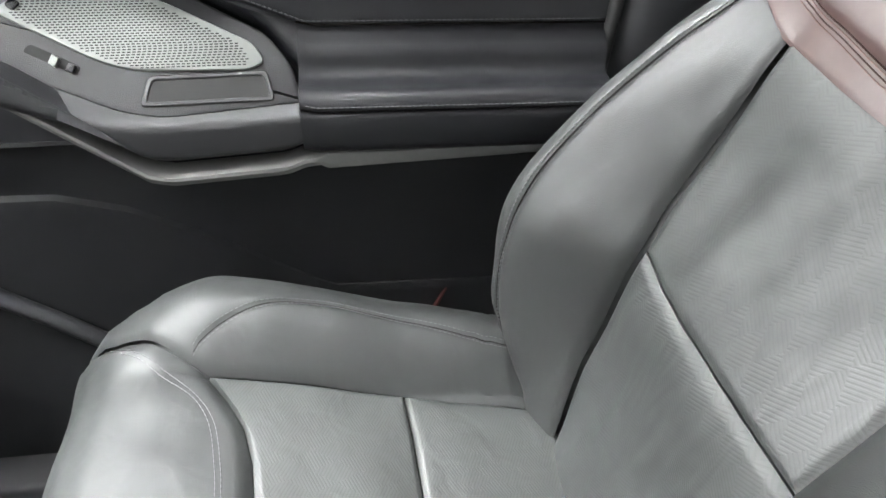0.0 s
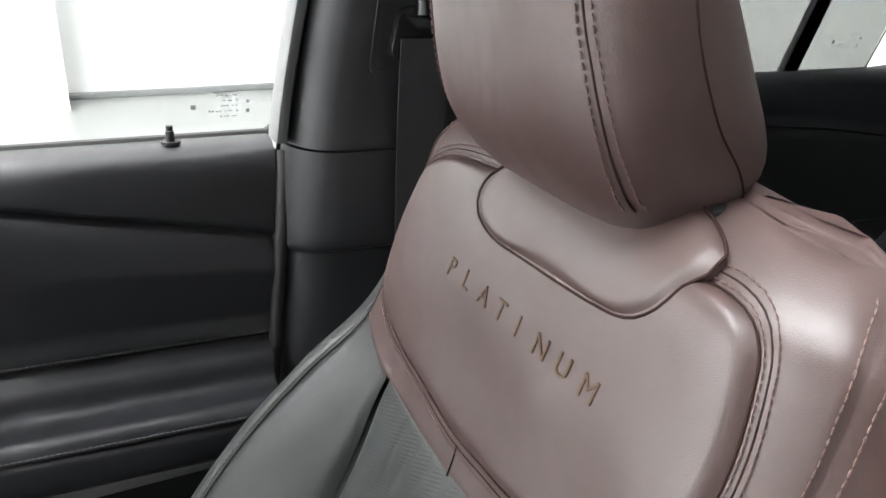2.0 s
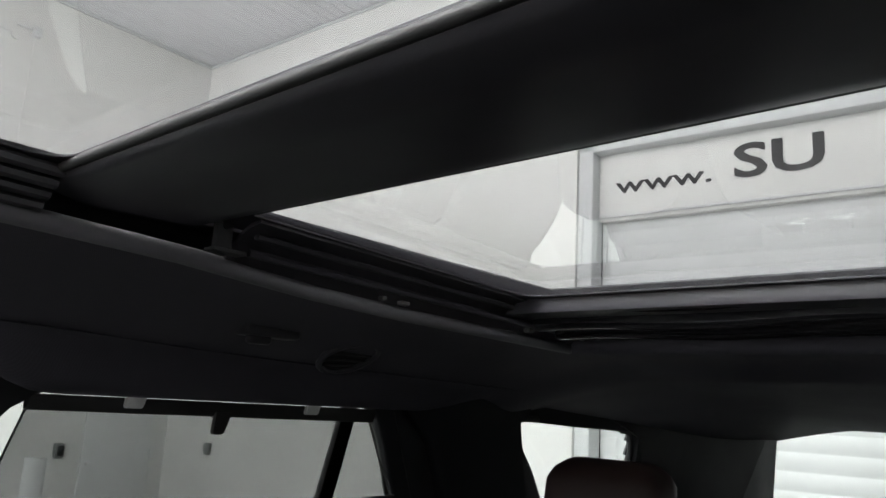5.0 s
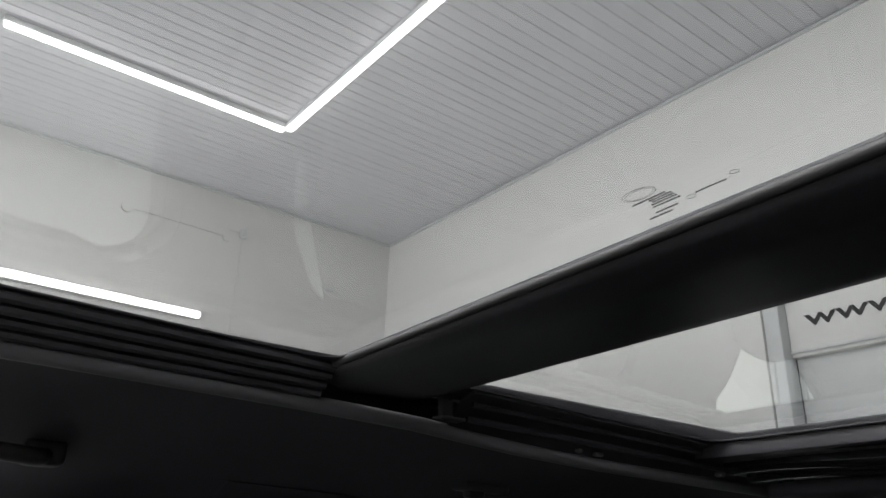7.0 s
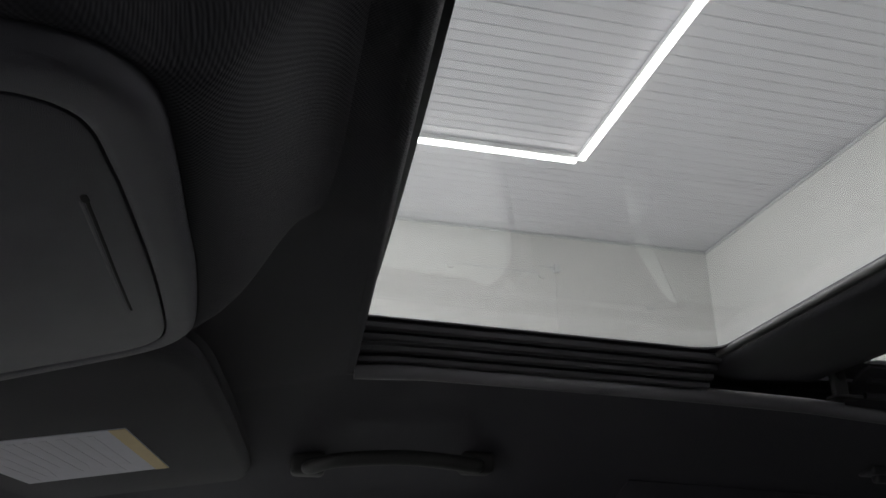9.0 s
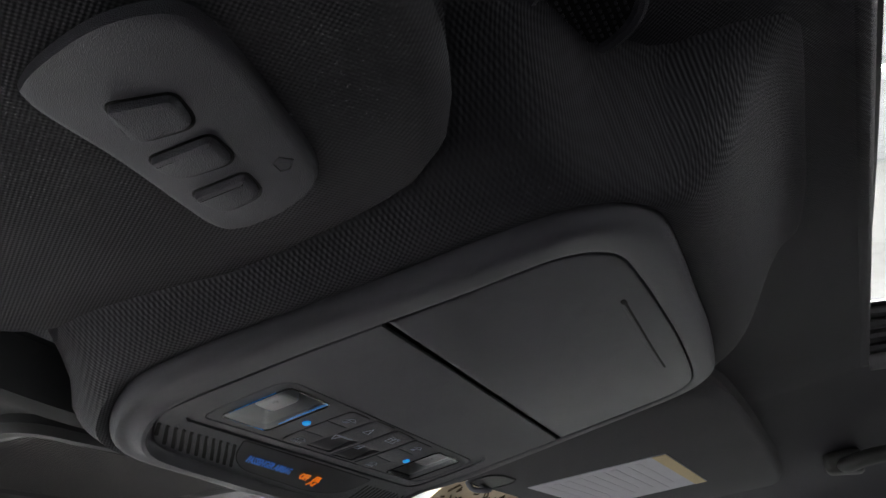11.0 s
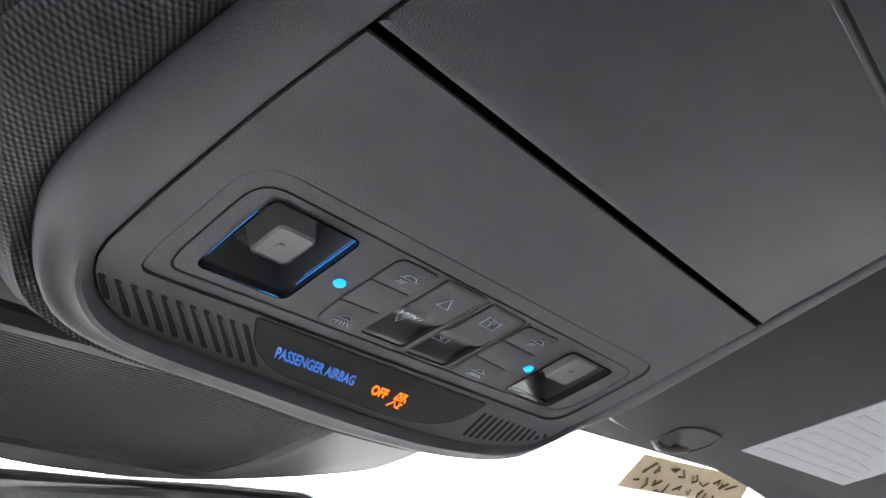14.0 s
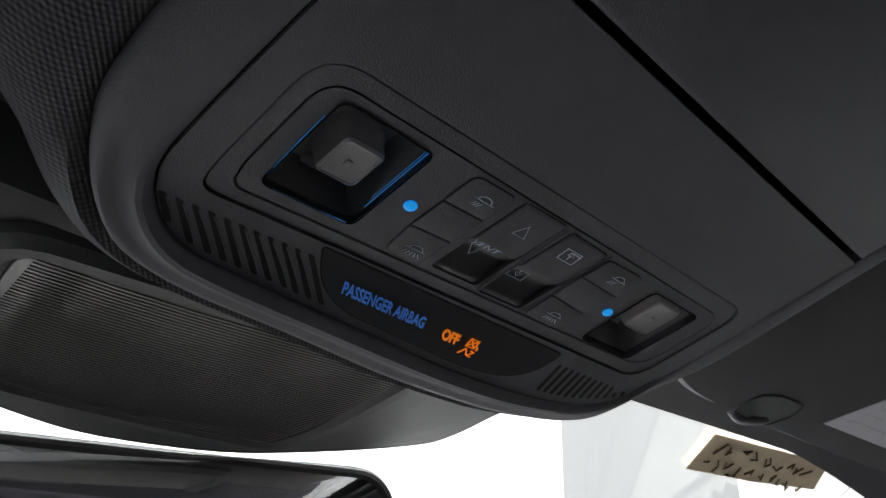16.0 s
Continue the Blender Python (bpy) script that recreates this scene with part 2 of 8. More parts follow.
VISOR_CLOTH = waves(material("black visor cloth", (0.042, 0.040, 0.048), 0.8, wear=0.05, scale=40), ((4100, 1200, 0), (1200, -4100, 0)), 0.0004, 0.5, 1.0, 0.3)
CONSOLE = material("dark grained console plastic", (0.090, 0.087, 0.104), 0.45, grain=0.10, scale=90, bump=0.35, bump_scale=4200, spec=0.4)
CONSOLE_FLAT = material("matt console plastic", (0.086, 0.083, 0.100), 0.48, grain=0.12, scale=140, bump=0.38, bump_scale=3200)
GLOSS_BLACK = material("gloss black plastic", (0.012, 0.012, 0.013), 0.12, wear=0.05, scale=30)
# near-black put in for the shade inside gaps, slots and recesses
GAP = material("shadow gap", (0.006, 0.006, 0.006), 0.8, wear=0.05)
FRAME_BLACK = material("black roof frame", (0.026, 0.025, 0.029), 0.38, wear=0.05, scale=40)
PLEAT = material("black pleated seal rubber", (0.048, 0.047, 0.052), 0.40, wear=0.05, scale=40)
FRAME_PAINT = material("grey painted frame", (0.11, 0.112, 0.113), 0.4, wear=0.05, scale=60)
RUBBER = material("black rubber", (0.016, 0.016, 0.016), 0.6, wear=0.05)
WEBBING = waves(material("black belt webbing", (0.032, 0.032, 0.036), 0.65, wear=0.05), ((0, 2600, 0), (0, 0, 2000)), 0.0005, 0.8, 1.0, 0.4)
CHROME = material("chrome", (0.72, 0.72, 0.73), 0.12, metal=1.0, grain=0.04, scale=60)
LABEL_PAPER = material("white warning label", (0.50, 0.49, 0.55), 0.6, grain=0.06, scale=120)
LABEL_YELLOW = material("yellow label border", (0.55, 0.42, 0.20), 0.6, grain=0.06, scale=120)
LABEL_INK = material("grey label print", (0.482, 0.472, 0.53), 0.6, grain=0.05)
STICKER = material("tan paper sticker", (0.74, 0.60, 0.40), 0.7, grain=0.15, scale=60)
INK = material("brown ink", (0.15, 0.10, 0.05), 0.7, grain=0.1)
PRINT_WHITE = material("pale button print", (0.70, 0.76, 0.90), 0.6, grain=0.05)
GLASS_FRIT = material("black glass print", (0.02, 0.02, 0.02), 0.5, grain=0.1)
WALL = material("white painted wall", (0.788, 0.787, 0.768), 0.75, grain=0.03, scale=3)
WALL_DIM = material("grey light-cutting wall", (0.22, 0.222, 0.22), 0.75, grain=0.05, scale=3)
FLOOR = material("grey epoxy floor", (0.26, 0.27, 0.26), 0.28, grain=0.10, scale=2.5, wear=0.06)
SKIRTING = material("grey skirting", (0.22, 0.23, 0.23), 0.5, grain=0.08, scale=10)
CEIL_PANEL = material("white plastic ceiling panel", (0.71, 0.706, 0.742), 0.35, grain=0.04, scale=4)
SHUTTER = material("white shutter steel", (0.76, 0.77, 0.77), 0.45, grain=0.04, scale=6)
FRAME_GREY = material("pale grey frame", (0.66, 0.675, 0.68), 0.5, grain=0.05, scale=8)
SIGN_INK = material("black sign lettering", (0.02, 0.02, 0.022), 0.5, grain=0.1)
BODY_DARK = material("dark body steel", (0.05, 0.05, 0.055), 0.4, grain=0.1)
CARPET = material("black carpet", (0.018, 0.018, 0.019), 0.9, grain=0.3, scale=300, bump=0.6, bump_scale=500)
RED = material("red webbing tag", (0.06, 0.008, 0.008), 0.6, grain=0.1)
CLEAR = glass_material("clear window glass", (0.958, 0.97, 0.960))
PRIVACY = glass_material("smoked window glass", (0.905, 0.945, 0.918))
ROOF_GLASS = glass_material("tinted roof glass", (0.868, 0.874, 0.868))
COVER_GREY = material("mid grey cover plastic", (0.115, 0.115, 0.118), 0.6, spec=0.12, grain=0.06, scale=90, bump=0.1, bump_scale=3000)
COVER_BLACK = material("dark ribbed plastic", (0.085, 0.085, 0.084), 0.36, spec=0.8, wear=0.04, scale=60)
# smoother and paler than the headliner: the edge's highlight is in the colour
EDGE_LIT = material("headliner edge lightened as lit", (0.110, 0.106, 0.115), 0.42, wear=0.05, scale=60)
REFLECTOR = material("pale lamp reflector", (0.74, 0.71, 0.69), 0.35, grain=0.12, scale=300)
BOUNCE = material("light grey bounce surface", (0.34, 0.33, 0.32), 0.5, grain=0.08, scale=40, bump=0.2, bump_scale=900)
BOWL = material("silvered lamp bowl", (0.48, 0.48, 0.49), 0.28, metal=0.0, grain=0.15, scale=120)
DISPLAY = material("dark smoked display", (0.022, 0.021, 0.028), 0.40, grain=0.08, scale=60)
WELL = material("smoky lamp housing", (0.24, 0.235, 0.24), 0.22, grain=0.2, scale=90)
LENS = clear_film("clear lamp lens", 0.03)
MESH = mesh_fabric("black mesh blind cloth")
TUBE_LIGHT = glow("lamp tube", (1.0, 0.99, 0.97), TUBE)
BLUE_LED = glow("blue indicator", (0.012, 0.38, 1.0), 0.85)
# blue glints on the reading lamp's edges are put in as glowing rods
BLUE_FAINT = glow("faint blue edge glint", (0.03, 0.33, 0.95), 0.40)
BLUE_TEXT = glow("blue display", (0.04, 0.15, 0.50), 0.50)
AMBER_TEXT = glow("amber display", (1.0, 0.24, 0.010), 0.70)
MIRROR = material("mirror", (0.85, 0.85, 0.85), 0.02, metal=1.0)


# ---- mesh helpers ----
def make(name, bm, mat, smooth=True):
    me = bpy.data.meshes.new(name)
    bmesh.ops.recalc_face_normals(bm, faces=bm.faces)
    bm.to_mesh(me)
    bm.free()
    me.materials.append(mat)
    if smooth:
        me.shade_smooth()
        me.set_sharp_from_angle(angle=radians(38))
    return new(name, me)


def part(name, bm, mat, parent, label="", smooth=True):
    ob = make(name, bm, mat, smooth)
    ob.parent = parent
    if label:
        ob["label"] = label
    return ob


def structure(name, bm, mat, label, category="", smooth=True):
    return tagged(make(name, bm, mat, smooth), label, category or name.split("_")[0], kind="structure")


def thing(name, label, category, group="", kind=""):
    return tagged(new(name), label, category, group, kind)


def bm_from(verts, faces):
    bm = bmesh.new()
    vs = [bm.verts.new(v) for v in verts]
    for f in faces:
        if len(set(f)) > 2:
            bm.faces.new([vs[i] for i in f])
    return bm


def box(a, b, bevel=0.0, segs=2):
    """A box between two corners, its edges rounded."""
    a, b = Vector(a), Vector(b)
    bm = bmesh.new()
    bmesh.ops.create_cube(bm, size=1, matrix=Matrix.Translation((a + b) / 2) @ Matrix.Diagonal((*(b - a), 1)))
    if bevel:
        bmesh.ops.bevel(bm, geom=list(bm.edges), offset=bevel, segments=segs, affect="EDGES", profile=0.5)
    return bm


def thicken(bm, thick):
    """Gives a skin its thickness; corners that would run away are drawn back to the skin."""
    bm.normal_update()
    lo = [min(v.co[k] for v in bm.verts) - 2 * abs(thick) for k in range(3)]
    hi = [max(v.co[k] for v in bm.verts) + 2 * abs(thick) for k in range(3)]
    bmesh.ops.solidify(bm, geom=list(bm.faces), thickness=thick)
    out = lambda v: any(v.co[k] < lo[k] or v.co[k] > hi[k] for k in range(3))
    for v in [v for v in bm.verts if out(v)]:
        near = [e.other_vert(v).co for e in v.link_edges if not out(e.other_vert(v))]
        if near:
            v.co = sum(near, Vector()) / len(near)
        else:
            v.co = Vector([min(max(v.co[k], lo[k]), hi[k]) for k in range(3)])


def joined(*bms):
    out = bmesh.new()
    for b in bms:
        me = bpy.data.meshes.new("tmp")
        b.to_mesh(me)
        b.free()
        out.from_mesh(me)
        bpy.data.meshes.remove(me)
    return out


def smooth_loop(points, closed=True, step=0.006):
    """Catmull-Rom curve through the points, cut into even pieces."""
    p = [Vector(q) for q in points]
    n = len(p)
    out = []
    for i in range(n if closed else n - 1):
        if closed:
            a, b, c, d = p[i - 1], p[i], p[(i + 1) % n], p[(i + 2) % n]
        else:
            a, b, c, d = p[max(i - 1, 0)], p[i], p[i + 1], p[min(i + 2, n - 1)]
        k = max(1, int((c - b).length / step))
        for j in range(k):
            s = j / k
            out.append(0.5 * (2 * b + (c - a) * s + (2 * a - 5 * b + 4 * c - d) * s * s + (3 * b - a - 3 * c + d) * s ** 3))
    if not closed:
        out.append(p[-1].copy())
    return out


def straight_loop(points, closed=True, step=0.006):
    p = [Vector(q) for q in points]
    out = []
    for i in range(len(p) if closed else len(p) - 1):
        b, c = p[i], p[(i + 1) % len(p)]
        k = max(1, int((c - b).length / step))
        out += [b.lerp(c, j / k) for j in range(k)]
    if not closed:
        out.append(p[-1].copy())
    return out


def rounded(points, r, segs=5):
    """A polygon with its corners rounded by r (one radius, or one for each corner)."""
    p = [Vector(q) for q in points]
    rs = r if isinstance(r, (list, tuple)) else [r] * len(p)
    out = []
    for i, b in enumerate(p):
        a, c = p[i - 1], p[(i + 1) % len(p)]
        u, v = (a - b), (c - b)
        k = min(rs[i], 0.48 * u.length, 0.48 * v.length)
        s, e = b + u.normalized() * k, b + v.normalized() * k
        out += [(s.lerp(b, j / segs)).lerp(b.lerp(e, j / segs), j / segs) for j in range(segs + 1)]
    return out


def normal_at(surf, u, v, h=0.002):
    a = surf(u + h, v) - surf(u - h, v)
    b = surf(u, v + h) - surf(u, v - h)
    return a.cross(b).normalized()


def puff(outline, surf, lift=0.0, edge=0.012, drop=0.005, skirt=0.012, inner=7, flip=1):
    """A padded panel over a surface: its rim dips into the seam, its middle stands proud. outline: points (u, v)."""
    c = sum((Vector(q) for q in outline), Vector((0, 0))) / len(outline)
    ds = [0, 0.25 * edge, 0.5 * edge, 0.75 * edge, edge]
    rings = []
    for q in outline:
        q = Vector(q)
        ln = (q - c).length + 1e-9
        col = [(1 - min(d, 0.6 * ln) / ln, -drop * (1 - math.sin(min(1, d / edge) * math.pi / 2)) + lift) for d in ds]
        last = col[-1][0]
        col += [(last * (1 - (j + 1) / inner), lift) for j in range(inner - 1)]
        rings.append([(c + (q - c) * s, h) for s, h in col])
    verts, faces = [], []
    n, m = len(outline), len(rings[0])
    for col in rings:
        for k, (q, h) in enumerate(col):
            nn = normal_at(surf, q.x, q.y) * flip
            base = surf(q.x, q.y)
            if k == 0:
                verts.append(base + nn * (h - skirt))
            verts.append(base + nn * h)
    m += 1
    for i in range(n):
        j = (i + 1) % n
        for k in range(m - 1):
            faces.append((i * m + k, j * m + k, j * m + k + 1, i * m + k + 1))
    verts.append(surf(c.x, c.y) + normal_at(surf, c.x, c.y) * flip * lift)
    for i in range(n):
        faces.append((i * m + m - 1, ((i + 1) % n) * m + m - 1, len(verts) - 1))
    return bm_from(verts, faces)


def sheet(surf, us, vs, thick=0.0, keep=None):
    """A grid over a surface, with a back thick metres behind it (along -normal)."""
    verts, faces, nu, nv = [], [], len(us), len(vs)
    for u in us:
        for v in vs:
            verts.append(surf(u, v))
    cell = lambda i, j: keep is None or keep((us[i] + us[i + 1]) / 2, (vs[j] + vs[j + 1]) / 2)
    quads = [(i, j) for i in range(nu - 1) for j in range(nv - 1) if cell(i, j)]
    for i, j in quads:
        faces.append((i * nv + j, (i + 1) * nv + j, (i + 1) * nv + j + 1, i * nv + j + 1))
    bm = bm_from(verts, faces)
    if thick:
        bm.normal_update()
        thicken(bm, thick)
    for v in [v for v in bm.verts if not v.link_faces]:
        bm.verts.remove(v)
    return bm


def tube(points, r, closed=False, sides=8, flat=1.0):
    """A round rod along the points."""
    p = [Vector(q) for q in points]
    n = len(p)
    verts, faces = [], []
    for i in range(n):
        a = p[i - 1] if (i or closed) else p[i]
        b = p[(i + 1) % n] if (i < n - 1 or closed) else p[i]
        d = (b - a).normalized()
        x = d.cross(Vector((0.12, 0.31, 0.94))).normalized()
        y = d.cross(x)
        for k in range(sides):
            w = 2 * math.pi * k / sides
            verts.append(p[i] + r * (math.cos(w) * x + flat * math.sin(w) * y))
    for i in range(n if closed else n - 1):
        j = (i + 1) % n
        for k in range(sides):
            l = (k + 1) % sides
            faces.append((i * sides + k, j * sides + k, j * sides + l, i * sides + l))
    if not closed:
        faces += [tuple(range(sides)), tuple((n - 1) * sides + k for k in range(sides))]
    return bm_from(verts, faces)


def slab(outline, place, thick, bevel=0.0):
    """A flat piece: outline (u, v) laid out by place(u, v, h), thick metres deep, its front rim rounded by bevel."""
    n = len(outline)
    o = [Vector(q) for q in outline]
    c = sum(o, Vector((0, 0))) / n
    loops = [(0.0, -thick)]
    if bevel:
        loops += [(0.0, -bevel), (0.3 * bevel, -0.3 * bevel), (bevel, 0.0)]
    else:
        loops += [(0.0, 0.0)]
    verts, faces = [], []
    for d, h in loops:
        for i, q in enumerate(o):
            t = (o[(i + 1) % n] - o[i - 1]).normalized()
            nn = Vector((-t.y, t.x))
            if nn.dot(c - q) < 0:
                nn = -nn
            w = q + nn * d
            verts.append(place(w.x, w.y, h))
    for k in range(len(loops) - 1):
        for i in range(n):
            j = (i + 1) % n
            faces.append((k * n + i, k * n + j, (k + 1) * n + j, (k + 1) * n + i))
    faces.append(tuple((len(loops) - 1) * n + i for i in range(n)))
    faces.append(tuple(reversed(range(n))))
    return bm_from(verts, faces)


def frame_slab(outer, inner, place, thick, bevel=0.002):
    """A flat ring between two outlines with as many points each."""
    n = len(outer)
    o, p = [Vector(q) for q in outer], [Vector(q) for q in inner]
    lanes = [(o, 0, -thick), (o, 0, -bevel), (o, bevel, 0), (p, bevel, 0), (p, 0, -bevel), (p, 0, -thick)]
    verts, faces = [], []
    for k, (l, d, h) in enumerate(lanes):
        other = p if l is o else o
        for i in range(n):
            w = l[i] + (other[i] - l[i]).normalized() * d
            verts.append(place(w.x, w.y, h))
    m = len(lanes)
    for k in range(m):
        for i in range(n):
            j = (i + 1) % n
            faces.append((k * n + i, k * n + j, ((k + 1) % m) * n + j, ((k + 1) % m) * n + i))
    return bm_from(verts, faces)


def lettering(text, height, place, depth=0.0006, width=1.0, bold=0.0):
    """Letters of the built-in font, laid out by place(u, v, h): u along the line, v up, h off the surface."""
    cu = bpy.data.curves.new("letters", "FONT")
    cu.body, cu.size, cu.align_x, cu.resolution_u, cu.offset = text, height / 0.7, "LEFT", 3, bold * height / 0.7
    ob = bpy.data.objects.new("letters", cu)
    scene.collection.objects.link(ob)
    me = bpy.data.meshes.new_from_object(ob)
    bpy.data.objects.remove(ob)
    bm = bmesh.new()
    bm.from_mesh(me)
    bpy.data.meshes.remove(me)
    flat = list(bm.faces)
    r = bmesh.ops.extrude_face_region(bm, geom=flat)
    for v in [g for g in r["geom"] if isinstance(g, bmesh.types.BMVert)]:
        v.co.z += depth
    for v in bm.verts:
        v.co = place(v.co.x * width, v.co.y, v.co.z)
    return bm


def stitch_row(points, length=0.0045, gap=0.0022, r=0.0007, lift=None):
    """Single stitches along a line."""
    p = [Vector(q) for q in points]
    out, run, go = [], 0.0, []
    for a, b in zip(p, p[1:]):
        go.append((a, b, (b - a).length))
    total, period = sum(g[2] for g in go), length + gap
    verts, faces = [], []
    s, i, base = 0.0, 0, 0.0
    while s + length < total:
        ends = []
        for w in (s, s + length):
            k, acc = 0, 0.0
            while k < len(go) - 1 and acc + go[k][2] < w:
                acc += go[k][2]
                k += 1
            a, b, ln = go[k]
            ends.append(a.lerp(b, (w - acc) / max(ln, 1e-9)))
        a, b = ends
        d = (b - a).normalized()
        x = d.cross(Vector((0.3, 0.9, 0.3))).normalized()
        y = d.cross(x)
        k0 = len(verts)
        for q, rr in ((a, 0.45), (a.lerp(b, 0.5), 1.0), (b, 0.45)):
            for w in range(5):
                t = 2 * math.pi * w / 5
                verts.append(q + r * rr * (math.cos(t) * x + math.sin(t) * y))
        for m in range(2):
            for w in range(5):
                faces.append((k0 + m * 5 + w, k0 + m * 5 + (w + 1) % 5, k0 + m * 5 + 5 + (w + 1) % 5, k0 + m * 5 + 5 + w))
        faces += [tuple(k0 + w for w in range(5)), tuple(k0 + 10 + w for w in range(5))]
        s += period
    return bm_from(verts, faces)


def lerp_table(table, x):
    """Smooth value from a table of (x, value)."""
    t = sorted(table)
    if x <= t[0][0]:
        return t[0][1]
    for (a, p), (b, q) in zip(t, t[1:]):
        if x <= b:
            s = (x - a) / (b - a)
            return p + (q - p) * s
    return t[-1][1]


def ease(s):
    s = max(0.0, min(1.0, s))
    return s * s * (3 - 2 * s)


def span(a, b, n):
    return [a + (b - a) * i / n for i in range(n + 1)]


# ---- the hall round the car ----
XA, YB, YF, XL, ZC = 6.45, -3.85, 4.7, -6.5, 4.66
structure("floor", box((XL - 0.2, YB - 0.6, -0.1), (XA + 0.8, YF + 0.2, 0)), FLOOR, "grey polished epoxy floor of a white hall", smooth=False)
structure("wall_side", joined(box((XA, YB, 0), (XA + 0.15, -2.15, ZC + 0.02)), box((XA, 0.3, 0), (XA + 0.55, 3.3, ZC + 0.02)), box((XA, -2.15, 3.25), (XA + 0.15, 0.3, ZC + 0.02)), box((XA + 0.15, -2.15, 0), (XA + 0.55, -2.1, 3.25))), WALL, "white painted hall wall with a shutter bay", smooth=False)
structure("wall_back", joined(box((2.3, YB - 0.2, 0), (XA + 0.15, YB, ZC + 0.02)), box((XL, YB - 0.2, 0), (-2.3, YB, ZC + 0.02)), box((-2.3, YB - 0.2, 3.15), (2.3, YB, ZC + 0.02))), WALL, "white painted wall behind the car", smooth=False)
structure("wall_front", joined(box((XL, YF, 0), (-4.4, YF + 0.2, ZC + 0.02)), box((-4.4, YF, 3.8), (XA + 0.55, YF + 0.2, ZC + 0.02))), WALL, "white painted wall with a wide open gateway", smooth=False)
# unseen wall, made grey so less light comes back from the left
structure("wall_far", box((XL - 0.15, YB, 0), (XL, YF, ZC + 0.02)), WALL_DIM, "unseen hall wall, made grey to throw back less light", smooth=False)


def ceiling_ribs():
    prof, x = [], XL
    while x < XA + 0.6:
        prof += [(x, ZC), (x + 0.012, ZC + 0.006), (x + 0.024, ZC), (x + 0.105, ZC - 0.004), (x + 0.112, ZC + 0.003), (x + 0.119, ZC - 0.004)]
        x += 0.20
    verts = [(a, y, z) for a, z in prof for y in (YB, YF)] + [(XL, YB, ZC + 0.1), (XL, YF, ZC + 0.1), (XA + 0.7, YB, ZC + 0.1), (XA + 0.7, YF, ZC + 0.1)]
    n = len(prof)
    faces = [(2 * i, 2 * i + 1, 2 * i + 3, 2 * i + 2) for i in range(n - 1)] + [(2 * n, 2 * n + 1, 2 * n + 3, 2 * n + 2)]
    return bm_from(verts, faces)


structure("ceiling", ceiling_ribs(), CEIL_PANEL, "white ribbed plastic panel ceiling", smooth=False)
structure("trim_cornice", joined(box((XA - 0.02, YB, ZC - 0.03), (XA, 3.3, ZC - 0.008)), box((XL, YB, ZC - 0.03), (XA - 0.02, YB + 0.02, ZC - 0.008))), FRAME_GREY, "thin grey strip between wall and ceiling", smooth=False)
structure("baseboard", joined(box((XA - 0.015, YB, 0), (XA, -3.6, 0.1)), box((XA - 0.015, -2.9, 0), (XA, -2.15, 0.1)), box((2.32, YB, 0), (XA - 0.015, YB + 0.015, 0.1))), SKIRTING, "grey skirting along the white wall", smooth=False)

backdrop = bpy.data.materials.new("bright outdoors")
backdrop.use_nodes = True
backdrop.node_tree.nodes["Principled BSDF"].inputs["Base Color"].default_value = (0.8, 0.8, 0.8, 1)
backdrop.node_tree.nodes["Principled BSDF"].inputs["Emission Color"].default_value = (0.97, 0.99, 1.0, 1)
backdrop.node_tree.nodes["Principled BSDF"].inputs["Emission Strength"].default_value = 1.7
structure("backdrop", box((-12, YF + 5, -1), (34, YF + 5.1, 10)), backdrop, "bright hazy daylight outside the gateway", "backdrop", smooth=False)
structure("ground", box((-12, YF + 0.2, -0.12), (34, YF + 5, -0.02)), FLOOR, "pale concrete yard outside the gateway", smooth=False)
# unseen lamp and panel, added to light the seats through the windscreen
fill_light = bpy.data.lights.new("roof_light_daylight", "AREA")
fill_light.shape, fill_light.size, fill_light.size_y, fill_light.energy, fill_light.color = "RECTANGLE", 3.2, 1.7, FILL, (0.98, 0.99, 1.0)
new("roof_light_daylight", fill_light).matrix_world = look((1.5, 2.1, ZC - 0.06), (1.5, 2.0, 0.0))
rl = thing("roof_light", "unseen white panel added to the ceiling for the fill light", "roof light")
for a, b in (((-0.2, 1.20), (3.2, 1.26)), ((-0.2, 2.94), (3.2, 3.00)), ((-0.2, 1.26), (-0.14, 2.94)), ((3.14, 1.26), (3.2, 2.94))):
    part("frame", box((a[0], a[1], ZC - 0.05), (b[0], b[1], ZC - 0.005), 0.005), FRAME_GREY, rl)
part("diffuser", box((-0.14, 1.26, ZC - 0.03), (3.14, 2.94, ZC - 0.012), 0.003), SHUTTER, rl)
sky_lamp = bpy.data.lights.new("gateway_daylight", "AREA")
sky_lamp.shape, sky_lamp.size, sky_lamp.size_y, sky_lamp.energy, sky_lamp.color = "RECTANGLE", 5.8, 3.3, DAY, (0.98, 0.99, 1.0)
new("gateway_daylight", sky_lamp).matrix_world = look((3.4, YF + 0.15, 1.9), (3.4, 0, 1.6))


def slats(x0, x1, z0, z1, pitch, depth):
    """Shutter slats, curved a little, as one profile swept from x0 to x1."""
    prof, z = [], z0
    while z < z1:
        prof += [(z, 0.0), (z + 0.15 * pitch, depth), (z + 0.85 * pitch, depth), (z + 0.93 * pitch, 0.0)]
        z += pitch
    return prof


def shutter_side():
    p = slats(0, 0, 0.0, 3.25, 0.095, 0.0010)
    verts = [(XA + 0.42 - d, y, z) for z, d in p for y in (-2.1, 0.3)]
    return bm_from(verts, [(2 * i, 2 * i + 1, 2 * i + 3, 2 * i + 2) for i in range(len(p) - 1)])


